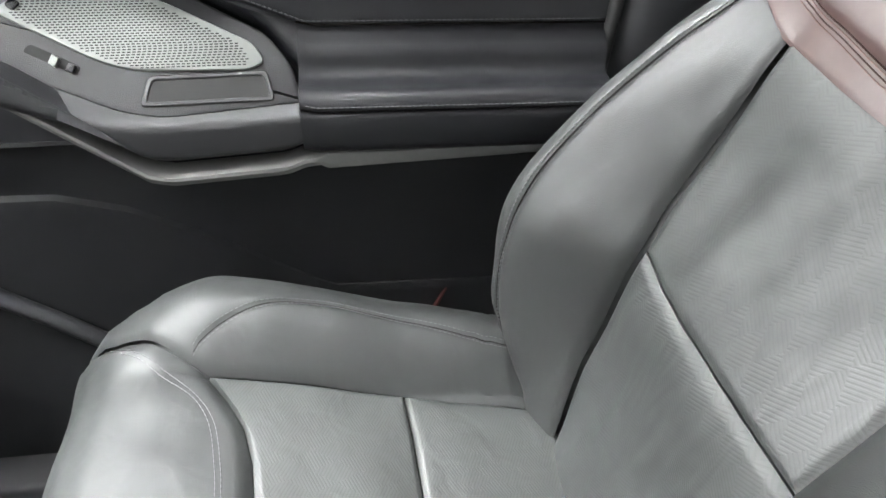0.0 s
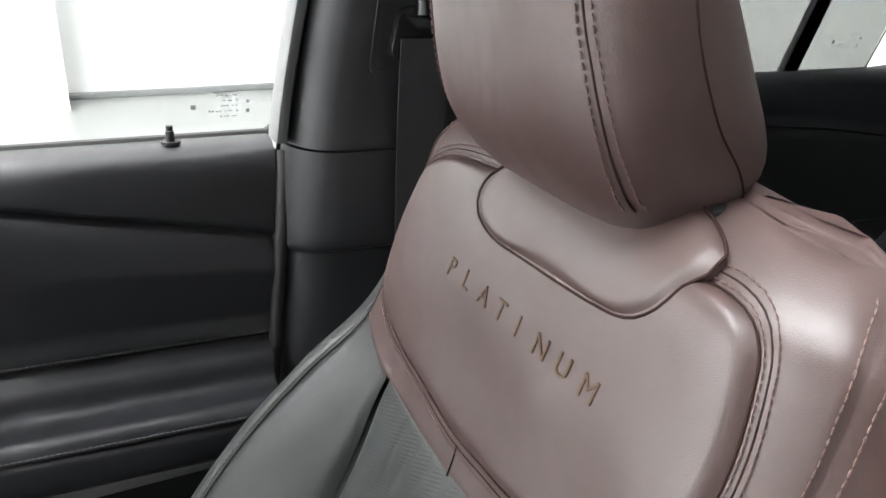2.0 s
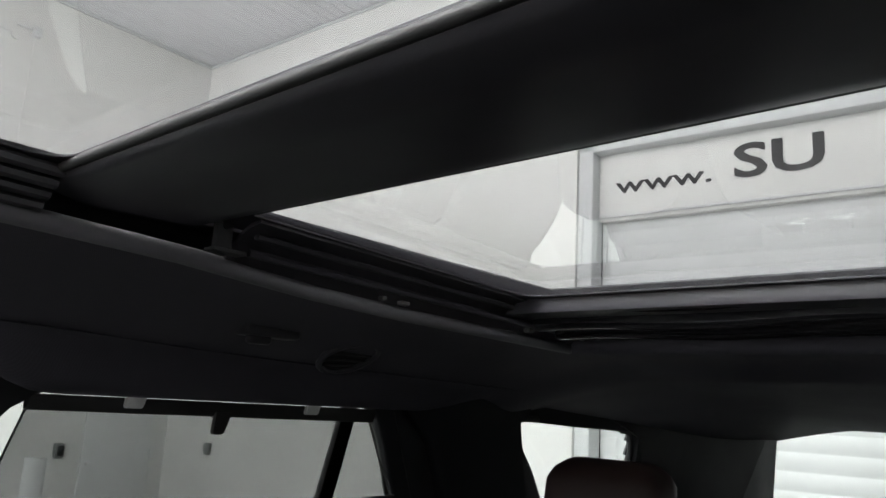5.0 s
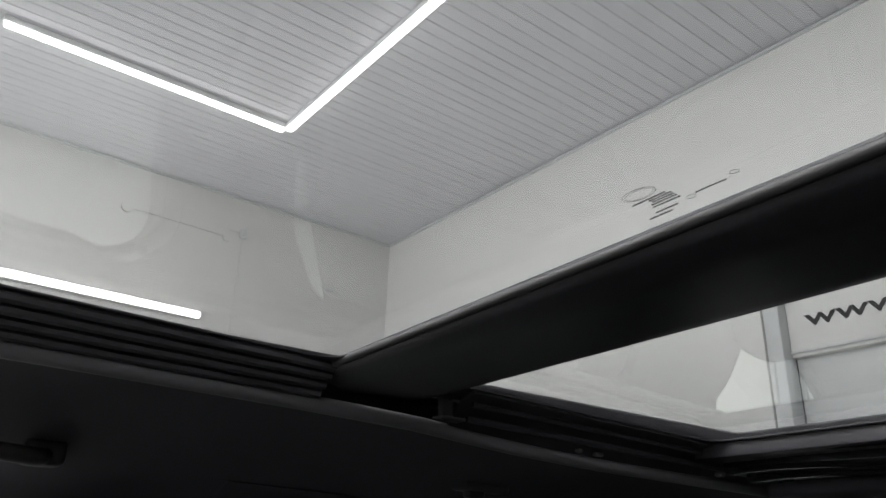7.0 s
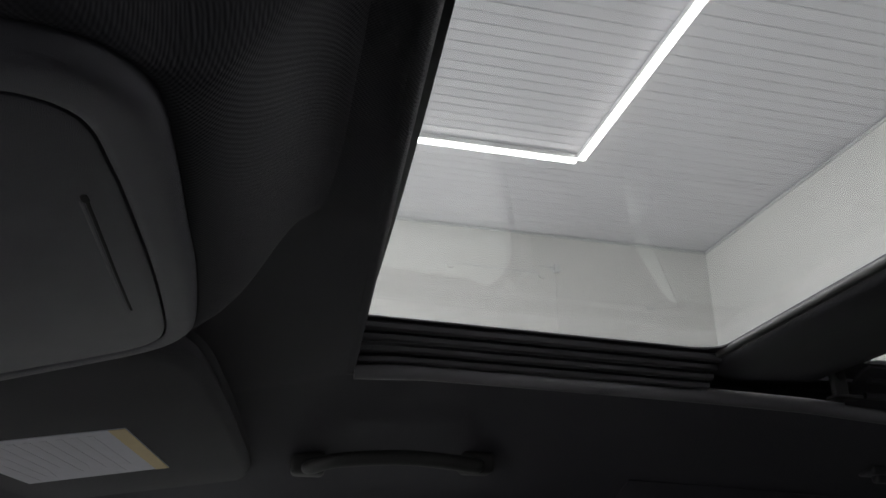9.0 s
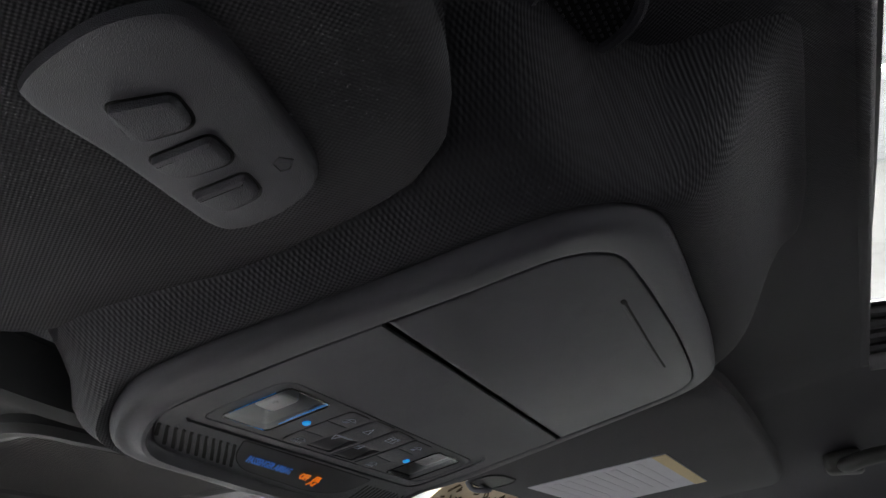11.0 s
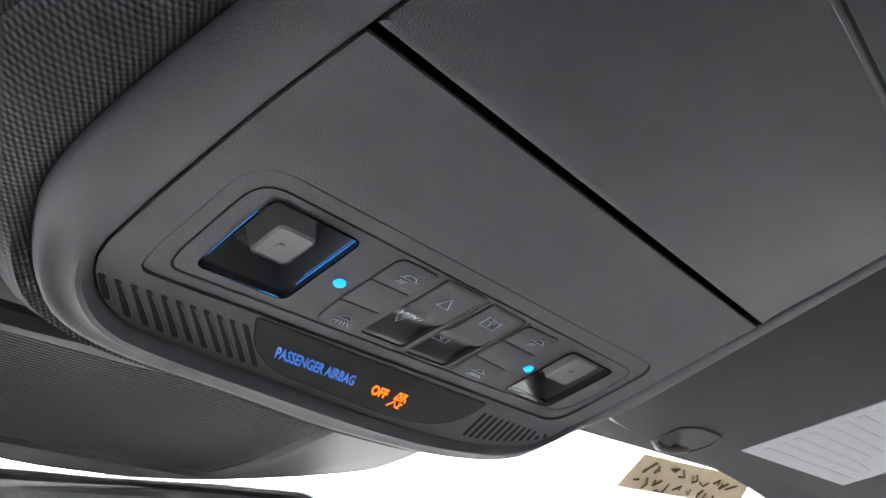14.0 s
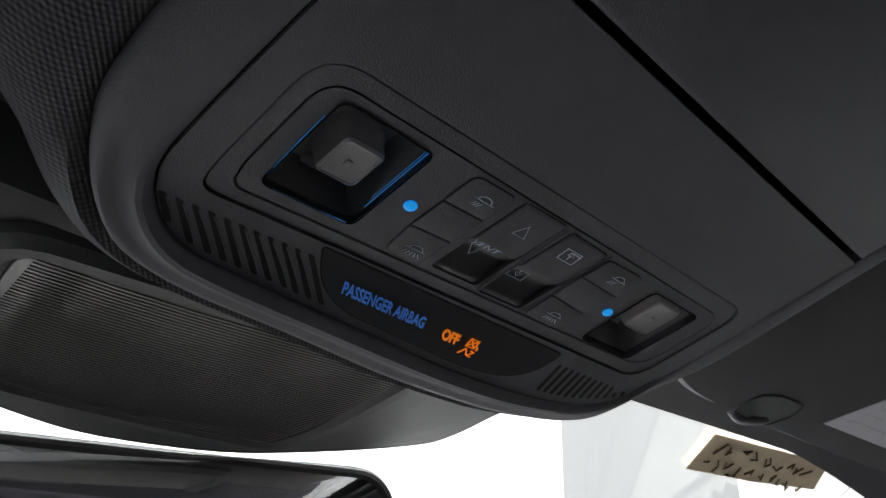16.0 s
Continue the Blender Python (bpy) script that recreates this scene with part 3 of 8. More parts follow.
def shutter_back():
    p = slats(0, 0, 0.0, 2.62, 0.095, 0.005)
    verts = [(x, YB - 0.17 + d, z) for z, d in p for x in (-2.2, 2.2)]
    return bm_from(verts, [(2 * i, 2 * i + 1, 2 * i + 3, 2 * i + 2) for i in range(len(p) - 1)])


s = thing("roller_shutter", "closed white slatted roller shutter in the side wall", "shutter")
part("curtain", shutter_side(), SHUTTER, s)
part("bottom_bar", box((XA + 0.38, -2.1, 0.0), (XA + 0.44, 0.3, 0.05), 0.006), SKIRTING, s)
s = thing("roller_shutter", "closed white slatted shutter behind the car", "shutter")
part("curtain", shutter_back(), SHUTTER, s)
part("jamb", box((2.2, YB - 0.16, 0), (2.3, YB - 0.02, 3.1), 0.01), FRAME_GREY, s)
part("jamb", box((-2.3, YB - 0.16, 0), (-2.2, YB - 0.02, 3.1), 0.01), FRAME_GREY, s)
part("lintel", box((-2.3, YB - 0.15, 3.05), (2.3, YB - 0.02, 3.15), 0.01), FRAME_GREY, s)

s = thing("wall_sign", "pale sign board with a black web address over the shutter", "sign")
part("board", box((-2.2, YB - 0.17, 2.62), (2.2, YB - 0.11, 3.05), 0.006), WALL, s)
part("lower_rail", box((-2.2, YB - 0.11, 2.64), (2.2, YB - 0.095, 2.655), 0.002), FRAME_GREY, s)
part("small_letters", lettering("www.", 0.10, lambda u, v, h: Vector((2.085 - u, YB - 0.108 + h, 2.79 + v)), 0.003, 1.75, 0.012), SIGN_INK, s)
part("large_letters", lettering("SU", 0.19, lambda u, v, h: Vector((1.385 - u, YB - 0.108 + h, 2.79 + v)), 0.003, 1.55, 0.02), SIGN_INK, s)

s = thing("wall_door", "plain white closed door with three hinges", "door")
part("leaf", box((XA - 0.03, -3.53, 0.01), (XA - 0.002, -2.92, 2.08), 0.004), SHUTTER, s)
for z in (0.17, 0.88, 1.8):
    part("hinge", box((XA - 0.045, -3.56, z - 0.05), (XA - 0.001, -3.53, z + 0.05), 0.004), FRAME_GREY, s)
part("handle", box((XA - 0.08, -2.99, 0.80), (XA - 0.03, -2.95, 0.83), 0.008), FRAME_GREY, s)
s = thing("bollard", "short white steel post on the hall floor", "post")
c = tube([(5.92, -2.33, 0.0), (5.92, -2.33, 0.9), (5.92, -2.33, 0.915)], 0.075, sides=20)
part("post", c, SHUTTER, s)
part("base_plate", box((5.82, -2.43, 0), (6.02, -2.23, 0.012), 0.003), FRAME_GREY, s)
s = thing("wall_switch", "small dark grey switch box on the white wall", "switch")
part("housing", box((XA - 0.05, -2.77, 0.86), (XA - 0.001, -2.69, 0.98), 0.008), SKIRTING, s)
part("cover", box((XA - 0.058, -2.755, 0.88), (XA - 0.051, -2.705, 0.96), 0.003), DOOR_BLACK, s)
s = thing("wall_socket", "small grey socket on the white wall", "socket")
part("plate", box((5.74, YB + 0.001, 0.93), (5.82, YB + 0.03, 1.03), 0.006), SKIRTING, s)
s = thing("wall_hook", "small grey hook on the white wall", "hook")
part("plate", box((XA - 0.012, -3.06, 3.99), (XA - 0.001, -2.96, 4.02), 0.003), FRAME_GREY, s)

s = thing("wall_conduit", "thin grey cable run between two wall knobs", "cable")
part("cable", tube([(XA - 0.02, -0.96, 4.27), (XA - 0.02, -1.86, 4.255)], 0.005), FRAME_GREY, s)
part("knob", tube([(XA - 0.001, -0.95, 4.27), (XA - 0.03, -0.95, 4.27)], 0.05, sides=16), WALL, s)
part("knob", tube([(XA - 0.001, -1.87, 4.245), (XA - 0.03, -1.87, 4.245)], 0.04, sides=16), WALL, s)
part("drop_cable", tube([(XA - 0.008, -2.02, 4.3), (XA - 0.008, -2.02, 2.6)], 0.004), WALL, s)
part("bracket", joined(box((XA - 0.06, -2.05, 4.28), (XA - 0.001, -1.99, 4.36), 0.006), box((XA - 0.03, -2.0, 4.325), (XA - 0.02, -1.86, 4.34), 0.002)), FRAME_GREY, s)


def tube_lamp(label):
    t = thing("ceiling_lamp", label, "lamp", "linear lamps of the hall")
    part("housing", box((0, -0.035, 0.0), (2.03, 0.035, 0.045), 0.006), SHUTTER, t)
    part("diffuser", box((0.01, -0.031, -0.022), (2.02, 0.031, -0.001), 0.012, 3), TUBE_LIGHT, t)
    return t


lamp = tube_lamp("white glowing linear lamp on the ribbed ceiling")
lamp.matrix_basis = pose(4.84, -1.75, ZC - 0.05, 0, 0, 180)
for sx in (1, -1):
    for x, y, a in ((4.84, -1.75, 180), (2.79, -1.75, 180), (4.86, -1.73, 90), (4.86, 0.32, 90), (4.84, 2.37, 180), (2.79, 2.37, 180), (0.75, -1.73, 90), (0.75, 0.32, 90)):
        # left side keeps only unseen front lamps, added for light through the windscreen
        if sx < 0 and y < 2:
            continue
        if (sx, x, y, a) != (1, 4.84, -1.75, 180):
            copy_thing(lamp, pose(sx * x, y, ZC - 0.05, 0, 0, a if sx > 0 or a == 90 else 0))
w = copy_thing(lamp, Matrix(((0, 0, 1, XA - 0.05), (1, 0, 0, -1.73), (0, 1, 0, 3.44), (0, 0, 0, 1))))
w.name, w["label"] = "wall_lamp", "white glowing linear lamp on the side wall"


# the hall stands a little askew to the car
ASKEW = Matrix.Translation((6.44, -3.66, 0)) @ Matrix.Rotation(radians(2.9), 4, "Z") @ Matrix.Translation((-XA, -YB, 0))
BY_THE_WALL = ("wall_side", "roller_shutter", "wall_door", "bollard", "wall_switch", "wall_hook", "wall_conduit", "wall_lamp")
for o in [o for o in scene.objects if o.parent is None and o.type != "CAMERA"]:
    shift = Matrix()
    if o.name in BY_THE_WALL:
        shift = Matrix.Translation((0, -0.155, -0.04 if o.name in ("wall_conduit", "wall_lamp", "wall_hook") else 0))
    elif o.name.startswith("ceiling_lamp"):
        shift = Matrix.Translation((0.105, -0.10, 0))
    o.matrix_basis = ASKEW @ shift @ o.matrix_basis


# ---- the car: shell, roof and windows ----
def side_x(z):
    """Where the side glass stands at a height."""
    return 0.83 - 0.36 * (z - 1.13)


def glass_z(y):
    return 1.602 + 0.03 * min(y, 0.2)


def head_z(x, y):
    """The headliner's face over the plan."""
    a = abs(x)
    edge = 1.566 + 0.022 * min(y, 0.1)
    z = min(edge, lerp_table([(-2.5, 1.505), (-1.2, 1.532), (-0.83, 1.538), (-0.5, 1.5435), (-0.366, 1.5495), (-0.27, 1.558), (-0.15, 1.5625), (-0.05, 1.565), (0.2, 1.57)], y))
    sag = edge - z if y > -0.95 else (edge - z) * (1 - ease((-0.95 - y) / 0.3))
    if y > 0.17:
        z -= 0.24 * (y - 0.17)
    if y < -0.95:
        z -= 0.03 * ease((-0.95 - y) / 1.2) + 0.02 * ease((-0.95 - y) / 0.12)
    drop = 0.088 if y < 0.2 else 0.088 - 0.10 * min(0.6, y - 0.2)
    if y < -1.0:
        drop -= 0.03 * ease((-1.0 - y) / 0.15)
    z -= (drop - sag) * max(0.0, (a - 0.43) / 0.29) ** 1.35
    return z


OPEN_X, OPEN_F, OPEN_R = 0.430, 0.184, -0.82


def in_opening(x, y):
    return abs(x) < OPEN_X and OPEN_R < y < OPEN_F


xs = sorted(set([round(v, 4) for v in span(-0.735, 0.735, 70)] + [-OPEN_X, OPEN_X, -0.42, 0.42, 0.435, -0.435]))
ys = sorted(set([round(v, 4) for v in span(-2.42, 0.52, 90)] + [OPEN_F, OPEN_R, 0.17, 0.18, -0.91]))
structure("ceiling_headliner", sheet(lambda u, v: Vector((u, v, head_z(u, v))), xs, ys, -0.006, lambda u, v: not in_opening(u, v)), HEADLINER, "black woven fabric headliner round a glass roof", "headliner")


def lip(points, r):
    return tube(smooth_loop(points, False, 0.02), r, False, 10)


# rolled edge of the headliner round the roof opening
edge_pts = [(OPEN_X, y, head_z(OPEN_X, y) + 0.004) for y in span(OPEN_F - 0.004, OPEN_R, 16)]
roof = thing("roof_frame", "black roof frame with pleated side rails and two glass openings", "roof frame")
for sx in (1, -1):
    part("edge_roll", tube([(sx * (x + 0.002), y, z - 0.002) for x, y, z in edge_pts], 0.0075, sides=12), EDGE_LIT, roof, "smooth rolled headliner edge, lightened for its highlight")
part("edge_roll", tube([(x, OPEN_F + 0.002, head_z(0, OPEN_F) + 0.006) for x in span(-OPEN_X, OPEN_X, 12)], 0.007, sides=10), HEADLINER, roof)
part("edge_roll", tube([(x, OPEN_R - 0.004, head_z(0, OPEN_R) + 0.004) for x in span(-OPEN_X, OPEN_X, 12)], 0.010, sides=10), HEADLINER, roof)

GX, GF1, GR1, GF2, GR2 = 0.386, 0.177, -0.146, -0.284, -0.643
GX2 = 0.379


def side_rails(sx):
    """Stepped pleats between the glass edge and the headliner."""
    out = []
    steps = 5
    for i in range(steps):
        f = (i + 0.5) / steps
        x = GX + 0.004 + f * (OPEN_X + 0.004 - GX)
        pts = [(sx * x, y, glass_z(y) - 0.004 - f * (glass_z(y) - head_z(OPEN_X, y) - 0.004)) for y in span(GF1 + 0.01, GR1 - 0.005, 8)]
        out.append(tube(pts, 0.0052, sides=8, flat=0.8))
    return out


for sx in (1, -1):
    for r in side_rails(sx):
        part("rail_pleat", r, PLEAT, roof, "black pleated seal strip")
    part("side_channel", box((min(sx * 0.445, sx * 0.49), -1.0, 1.590), (max(sx * 0.445, sx * 0.49), 0.30, 1.604), 0.004), FRAME_BLACK, roof)
    part("side_plate", sheet(lambda u, v: Vector((sx * (GX2 + 0.004 + (OPEN_X - GX2) * v), u, glass_z(u) - 0.003 - (glass_z(u) - 0.006 - head_z(OPEN_X, u)) * v * v)), span(GF2 - 0.01, -0.86, 20), span(0, 1, 4), 0.003), FRAME_BLACK, roof)
    for k, (dx, dz) in enumerate(((0.010, -0.020), (0.019, -0.033))):
        part("guide_rail", tube([(sx * (GX2 + 0.012 + dx), y, glass_z(y) + dz + 0.008) for y in span(GF2 - 0.02, -0.88, 10)], 0.0035, sides=6), FRAME_BLACK, roof)
    for y, l in ((-0.462, 0.006), (-0.488, 0.012)):
        part("slide_clip", box((min(sx * 0.417, sx * 0.424), y - l, head_z(OPEN_X, y) + 0.008), (max(sx * 0.417, sx * 0.424), y, head_z(OPEN_X, y) + 0.012), 0.001), SATIN, roof)
    part("slide_clip", box((min(sx * 0.408, sx * 0.418), -0.704, 1.547), (max(sx * 0.408, sx * 0.418), -0.694, 1.553), 0.002), SATIN, roof, "small grey metal clip")
    part("bracket", joined(box((min(sx * 0.409, sx * 0.418), -0.289, 1.566), (max(sx * 0.409, sx * 0.418), -0.274, 1.592), 0.003), tube([(sx * 0.408, -0.2815, 1.586), (sx * 0.421, -0.2815, 1.586)], 0.004, sides=10), box((min(sx * 0.405, sx * 0.42), -0.30, 1.564), (max(sx * 0.405, sx * 0.42), -0.27, 1.567), 0.001)), DOOR_HARD, roof, "grey plastic blind bracket")

# front, middle and rear cross members
part("front_member", box((-0.47, GF1 + 0.004, 1.57), (0.47, 0.34, 1.600), 0.004), FRAME_BLACK, roof)


def beam(profile, x0=-0.425, x1=0.425):
    """A cross member: profile (y, z) swept across the car."""
    n = len(profile)
    verts = [(x, y, z) for x in (x0, x1) for y, z in profile]
    return bm_from(verts, [(i, (i + 1) % n, n + (i + 1) % n, n + i) for i in range(n)] + [tuple(range(n)), tuple(range(n, 2 * n))])


part("cross_member", beam(rounded([(GR1, 1.5955), (GR1 - 0.006, 1.586), (-0.175, 1.580), (-0.262, 1.582), (GF2, 1.5912), (GF2, 1.596), (GR1, 1.597)], [0.002, 0.006, 0.012, 0.012, 0.002, 0.001, 0.001])), FRAME_BLACK, roof)
part("cross_seal", tube([(x, GR1 - 0.002, 1.5925) for x in span(-0.40, 0.40, 10)], 0.0035, sides=10), RUBBER, roof)
part("rear_member", box((-0.47, -1.0, 1.562), (0.47, GR2 - 0.006, 1.580), 0.004), FRAME_BLACK, roof)
for y, z, r in ((GR2 - 0.022, 1.569, 0.009), (GR2 - 0.060, 1.559, 0.015), (GR2 - 0.105, 1.553, 0.014)):
    part("blind_roll", tube([(x, y, z + 0.002 * math.sin(23 * x)) for x in span(-0.40, 0.40, 30)], r, sides=12, flat=0.7), GLOSS_BLACK, roof, "rolled black roof blind")


def pane(outline, place, thick, mat, name, parent, label=""):
    ob = part(name, slab(outline, place, thick), mat, parent, label, smooth=False)
    ob.visible_shadow = False
    return ob


def glass_outline(f, r, corner, w=GX):
    return rounded([(w, f), (w, r), (-w, r), (-w, f)], corner, 6)


gr = thing("glass_roof", "two clear tinted glass roof panels with a printed mark", "glass roof")
pane(glass_outline(0.20, -0.20, 0.02, 0.44), lambda u, v, h: Vector((u, v, 1.6075 + 0.03 * min(v, 0.2) - h)), 0.004, ROOF_GLASS, "front_pane", gr)
pane(glass_outline(-0.25, -0.78, 0.02, 0.46), lambda u, v, h: Vector((u, v, 1.6075 + 0.03 * v - h)), 0.004, ROOF_GLASS, "rear_pane", gr)


def frit(f, r, corner, inner_corner, w):
    o = rounded([(w + 0.05, f + 0.03), (w + 0.05, r - 0.03), (-w - 0.05, r - 0.03), (-w - 0.05, f + 0.03)], corner, 8)
    i = rounded([(w, f), (w, r), (-w, r), (-w, f)], inner_corner, 8)
    return o, i


for f, r, ic, w in ((GF1, GR1, [0.004, 0.03, 0.03, 0.004], GX), (GF2, GR2, [0.003, 0.03, 0.03, 0.003], GX2)):
    o, i = frit(f, r, 0.02, ic, w)
    part("black_border", frame_slab(o, i, lambda u, v, h: Vector((u, v, 1.5985 + 0.03 * min(v, 0.2) - h)), 0.0016, 0.0004), FRAME_BLACK, gr)


front_curve = [(u, 0.177 - 0.007 * (1 - (u / 0.386) ** 2)) for u in span(-0.386, 0.386, 24)]
part("front_shade", slab(front_curve + [(0.386, 0.215), (-0.386, 0.215)], lambda u, v, h: Vector((u, v, 1.5945 + 0.03 * min(v, 0.2) - h)), 0.0014), FRAME_BLACK, gr, smooth=False)


def roof_mark():
    """Printed approval mark: rings and small bars."""
    z = lambda y: 1.6070 + 0.03 * y
    out = []
    ring = lambda cx, cy, rx, ry, r: tube([(cx + rx * math.cos(a), cy + ry * math.sin(a), z(cy)) for a in span(0, 2 * math.pi, 24)][:-1], r, True, 4)
    out.append(ring(0.056, -0.1585, 0.0095, 0.0052, 0.00016))
    out.append(ring(0.056, -0.1585, 0.0082, 0.0040, 0.00010))
    out.append(ring(0.0135, -0.1735, 0.0022, 0.0018, 0.00014))
    out.append(ring(0.041, -0.1785, 0.0026, 0.0018, 0.00012))
    random.seed(5)
    for row, (y, x0, x1) in enumerate(((-0.1655, 0.046, 0.066), (-0.1675, 0.044, 0.058), (-0.1695, 0.044, 0.056), (-0.1715, 0.044, 0.058), (-0.1740, 0.044, 0.060), (-0.1765, 0.020, 0.036), (-0.1795, 0.050, 0.062), (-0.183, 0.056, 0.070))):
        x = x0
        while x < x1:
            l = random.uniform(0.0006, 0.0014)
            out.append(box((x, y - 0.0005, z(y) - 0.0002), (x + l, y + 0.0005, z(y) + 0.0002)))
            x += l + 0.0006
    bm = joined(*out)
    bmesh.ops.translate(bm, verts=bm.verts, vec=(-0.029, 0.036, 0.001))
    return bm


part("printed_mark", roof_mark(), GLASS_FRIT, gr, "small black printed glass mark", smooth=False)

structure("roof_skin", joined(box((-0.74, -2.45, 1.6135), (-0.435, 0.36, 1.6155)), box((0.435, -2.45, 1.6135), (0.74, 0.36, 1.6155)), box((-0.435, 0.215, 1.6135), (0.435, 0.36, 1.6155)), box((-0.435, -2.45, 1.6135), (0.435, -0.775, 1.6155))), BODY_DARK, "dark painted steel roof skin", "roof", smooth=False)
structure("floor_pan", box((-0.95, -2.5, 0.28), (0.95, 1.35, 0.36)), CARPET, "black carpeted car floor", "floor", smooth=False)
structure("firewall", box((-0.95, 1.2, 0.30), (0.95, 1.35, 0.99), 0.01), DOOR_BLACK, "plain black bulkhead below the windscreen", "bulkhead", smooth=False)
# unseen dashboard: pale top added to bounce light up, black face to limit it
structure("dashboard", bm_from([(x, y, z) for x in span(-0.78, 0.78, 12) for y, z in ((1.2, 0.99), (1.0, 0.985), (0.86, 0.965), (0.80, 0.93))], [(i * 4 + j, i * 4 + j + 1, i * 4 + j + 5, i * 4 + j + 4) for i in range(12) for j in range(3)]), BOUNCE, "unseen pale grey dashboard, added to bounce light upward", "dashboard")
structure("dashboard_lower", bm_from([(x, y, z) for x in span(-0.78, 0.78, 12) for y, z in ((0.80, 0.93), (0.79, 0.85), (0.84, 0.72), (0.95, 0.66), (1.2, 0.66))], [(i * 5 + j, i * 5 + j + 1, i * 5 + j + 6, i * 5 + j + 5) for i in range(12) for j in range(4)]), DOOR_BLACK, "unseen black lower dashboard, added to hold back bounced light", "dashboard")


# ---- sides ----
def side_map(u, v, h):
    """u: along the car, v: height, h: into the cabin from the side glass."""
    return Vector((side_x(v) - h, u, v))


FRONT_WIN = [(0.004, 1.128), (-0.022, 1.22), (-0.040, 1.32), (-0.040, 1.38), (-0.032, 1.415), (-0.012, 1.440), (0.014, 1.455), (0.05, 1.463), (0.25, 1.45), (0.42, 1.39), (0.62, 1.24), (0.74, 1.12), (0.60, 1.115), (0.244, 1.121)]
REAR_WIN = [(-0.215, 1.160), (-0.211, 1.242), (-0.213, 1.30), (-0.218, 1.36), (-0.226, 1.392), (-0.244, 1.430), (-0.258, 1.447), (-0.280, 1.4575), (-0.50, 1.4605), (-0.690, 1.4575), (-0.724, 1.449), (-0.775, 1.395), (-0.829, 1.313), (-0.869, 1.268), (-0.905, 1.225), (-0.925, 1.185), (-0.915, 1.166), (-0.58, 1.161)]
QUARTER_WIN = [(-1.100, 1.436), (-1.30, 1.432), (-1.500, 1.424), (-1.545, 1.408), (-1.570, 1.372), (-1.58, 1.30), (-1.56, 1.20), (-1.40, 1.165), (-1.352, 1.195), (-1.290, 1.262), (-1.20, 1.345), (-1.13, 1.40)]


def grow(outline, d):
    o = [Vector(q) for q in outline]
    c = sum(o, Vector((0, 0))) / len(o)
    out = []
    for i, q in enumerate(o):
        t = (o[(i + 1) % len(o)] - o[i - 1]).normalized()
        n = Vector((-t.y, t.x))
        if n.dot(q - c) < 0:
            n = -n
        out.append(q + n * d)
    return out


def side_wall(sx):
    """The dark outer side of the body with the three window openings left free, as a fine grid."""
    wins = [[Vector(q) for q in grow(w, d)] for w, d in ((FRONT_WIN, 0.026), (REAR_WIN, 0.026), (QUARTER_WIN, 0.012))]

    def inside(p, w):
        c = False
        for a, b in zip(w, w[1:] + w[:1]):
            if (a.y > p.y) != (b.y > p.y) and p.x < (b.x - a.x) * (p.y - a.y) / (b.y - a.y) + a.x:
                c = not c
        return c
    keep = lambda u, v: not (u > 0.44 and v > 1.50 - 0.588 * (u - 0.44)) and not any(inside(Vector((u, v)), w) for w in wins)
    surf = lambda u, v: Vector((sx * ((side_x(v) if v > 1.1 else 0.84 + 0.06 * ease((1.1 - v) / 0.3)) + 0.012), u, v))
    return sheet(surf, span(-2.45, 0.80, 200), span(0.32, 1.66, 84), 0.004, keep)


for sx, nm in ((1, "wall_right"), (-1, "wall_left")):
    structure("body_" + nm, side_wall(sx), BODY_DARK, "dark body side of the car round its windows", "car body", smooth=False)


def seal(outline, name, parent, mirror=1, r=0.006, h=0.006, mat=RUBBER):
    pts = [side_map(q.x, q.y, h) for q in smooth_loop([(*q,) for q in outline], True, 0.02)]
    pts = [Vector((mirror * p.x, p.y, p.z)) for p in pts]
    return part(name, tube(pts, r, True, 8), mat, parent)


def window(kind, outline, mat, label, sx):
    w = thing(kind, label, "window", kind="structure")
    pane(grow(smooth_loop(outline, True, 0.02), 0.014), lambda u, v, h: Vector((sx * (side_x(v) - h), u, v)), 0.004, mat, "pane", w)
    seal(grow(outline, 0.004), "seal", w, sx)
    return w


for sx in (1, -1):
    w1 = window("window_1", FRONT_WIN, CLEAR, "clear front side window with black seal", sx)
    w2 = window("window_2", REAR_WIN, PRIVACY, "smoked rear door window with black seal", sx)
    w3 = window("window_3", QUARTER_WIN, PRIVACY, "smoked rear quarter window with black seal", sx)
    part("divider", slab([(-0.700, 1.155), (-0.730, 1.155), (-0.712, 1.462), (-0.686, 1.462)], lambda u, v, h: Vector((sx * (side_x(v) - 0.006 - h), u, v)), 0.012, 0.003), RUBBER, w2, "black upright window divider")


def etched(cx, cz, parent, k=1.0):
    random.seed(3)
    out = [box((0, 0, 0), (0.0001, 0.0001, 0.0001))]
    put = lambda u, v, du, dv: out.append(slab([(u - du, v - dv), (u + du, v - dv), (u + du, v + dv), (u - du, v + dv)], lambda a, b, h: side_map(a, b, 0.0052 + h), 0.0004))
    for r in range(5):
        for c in range(random.randint(4, 8)):
            put(cx + (c - 3.5) * 0.0036 * k + random.uniform(-0.001, 0.001), cz + (r - 2) * 0.0055 * k, 0.0009 * k, 0.0008 * k)
    put(cx + 0.028 * k, cz, 0.0024 * k, 0.0024 * k)
    put(cx - 0.024 * k, cz + 0.004, 0.0015 * k, 0.0017 * k)
    put(cx - 0.024 * k, cz - 0.006, 0.0015 * k, 0.0017 * k)
    return part("etched_mark", joined(*out), FRAME_GREY, parent, "faint grey etched glass mark", smooth=False)


etched(0.045, 1.158, [o for o in bpy.data.objects if o.name == "window_1"][0])
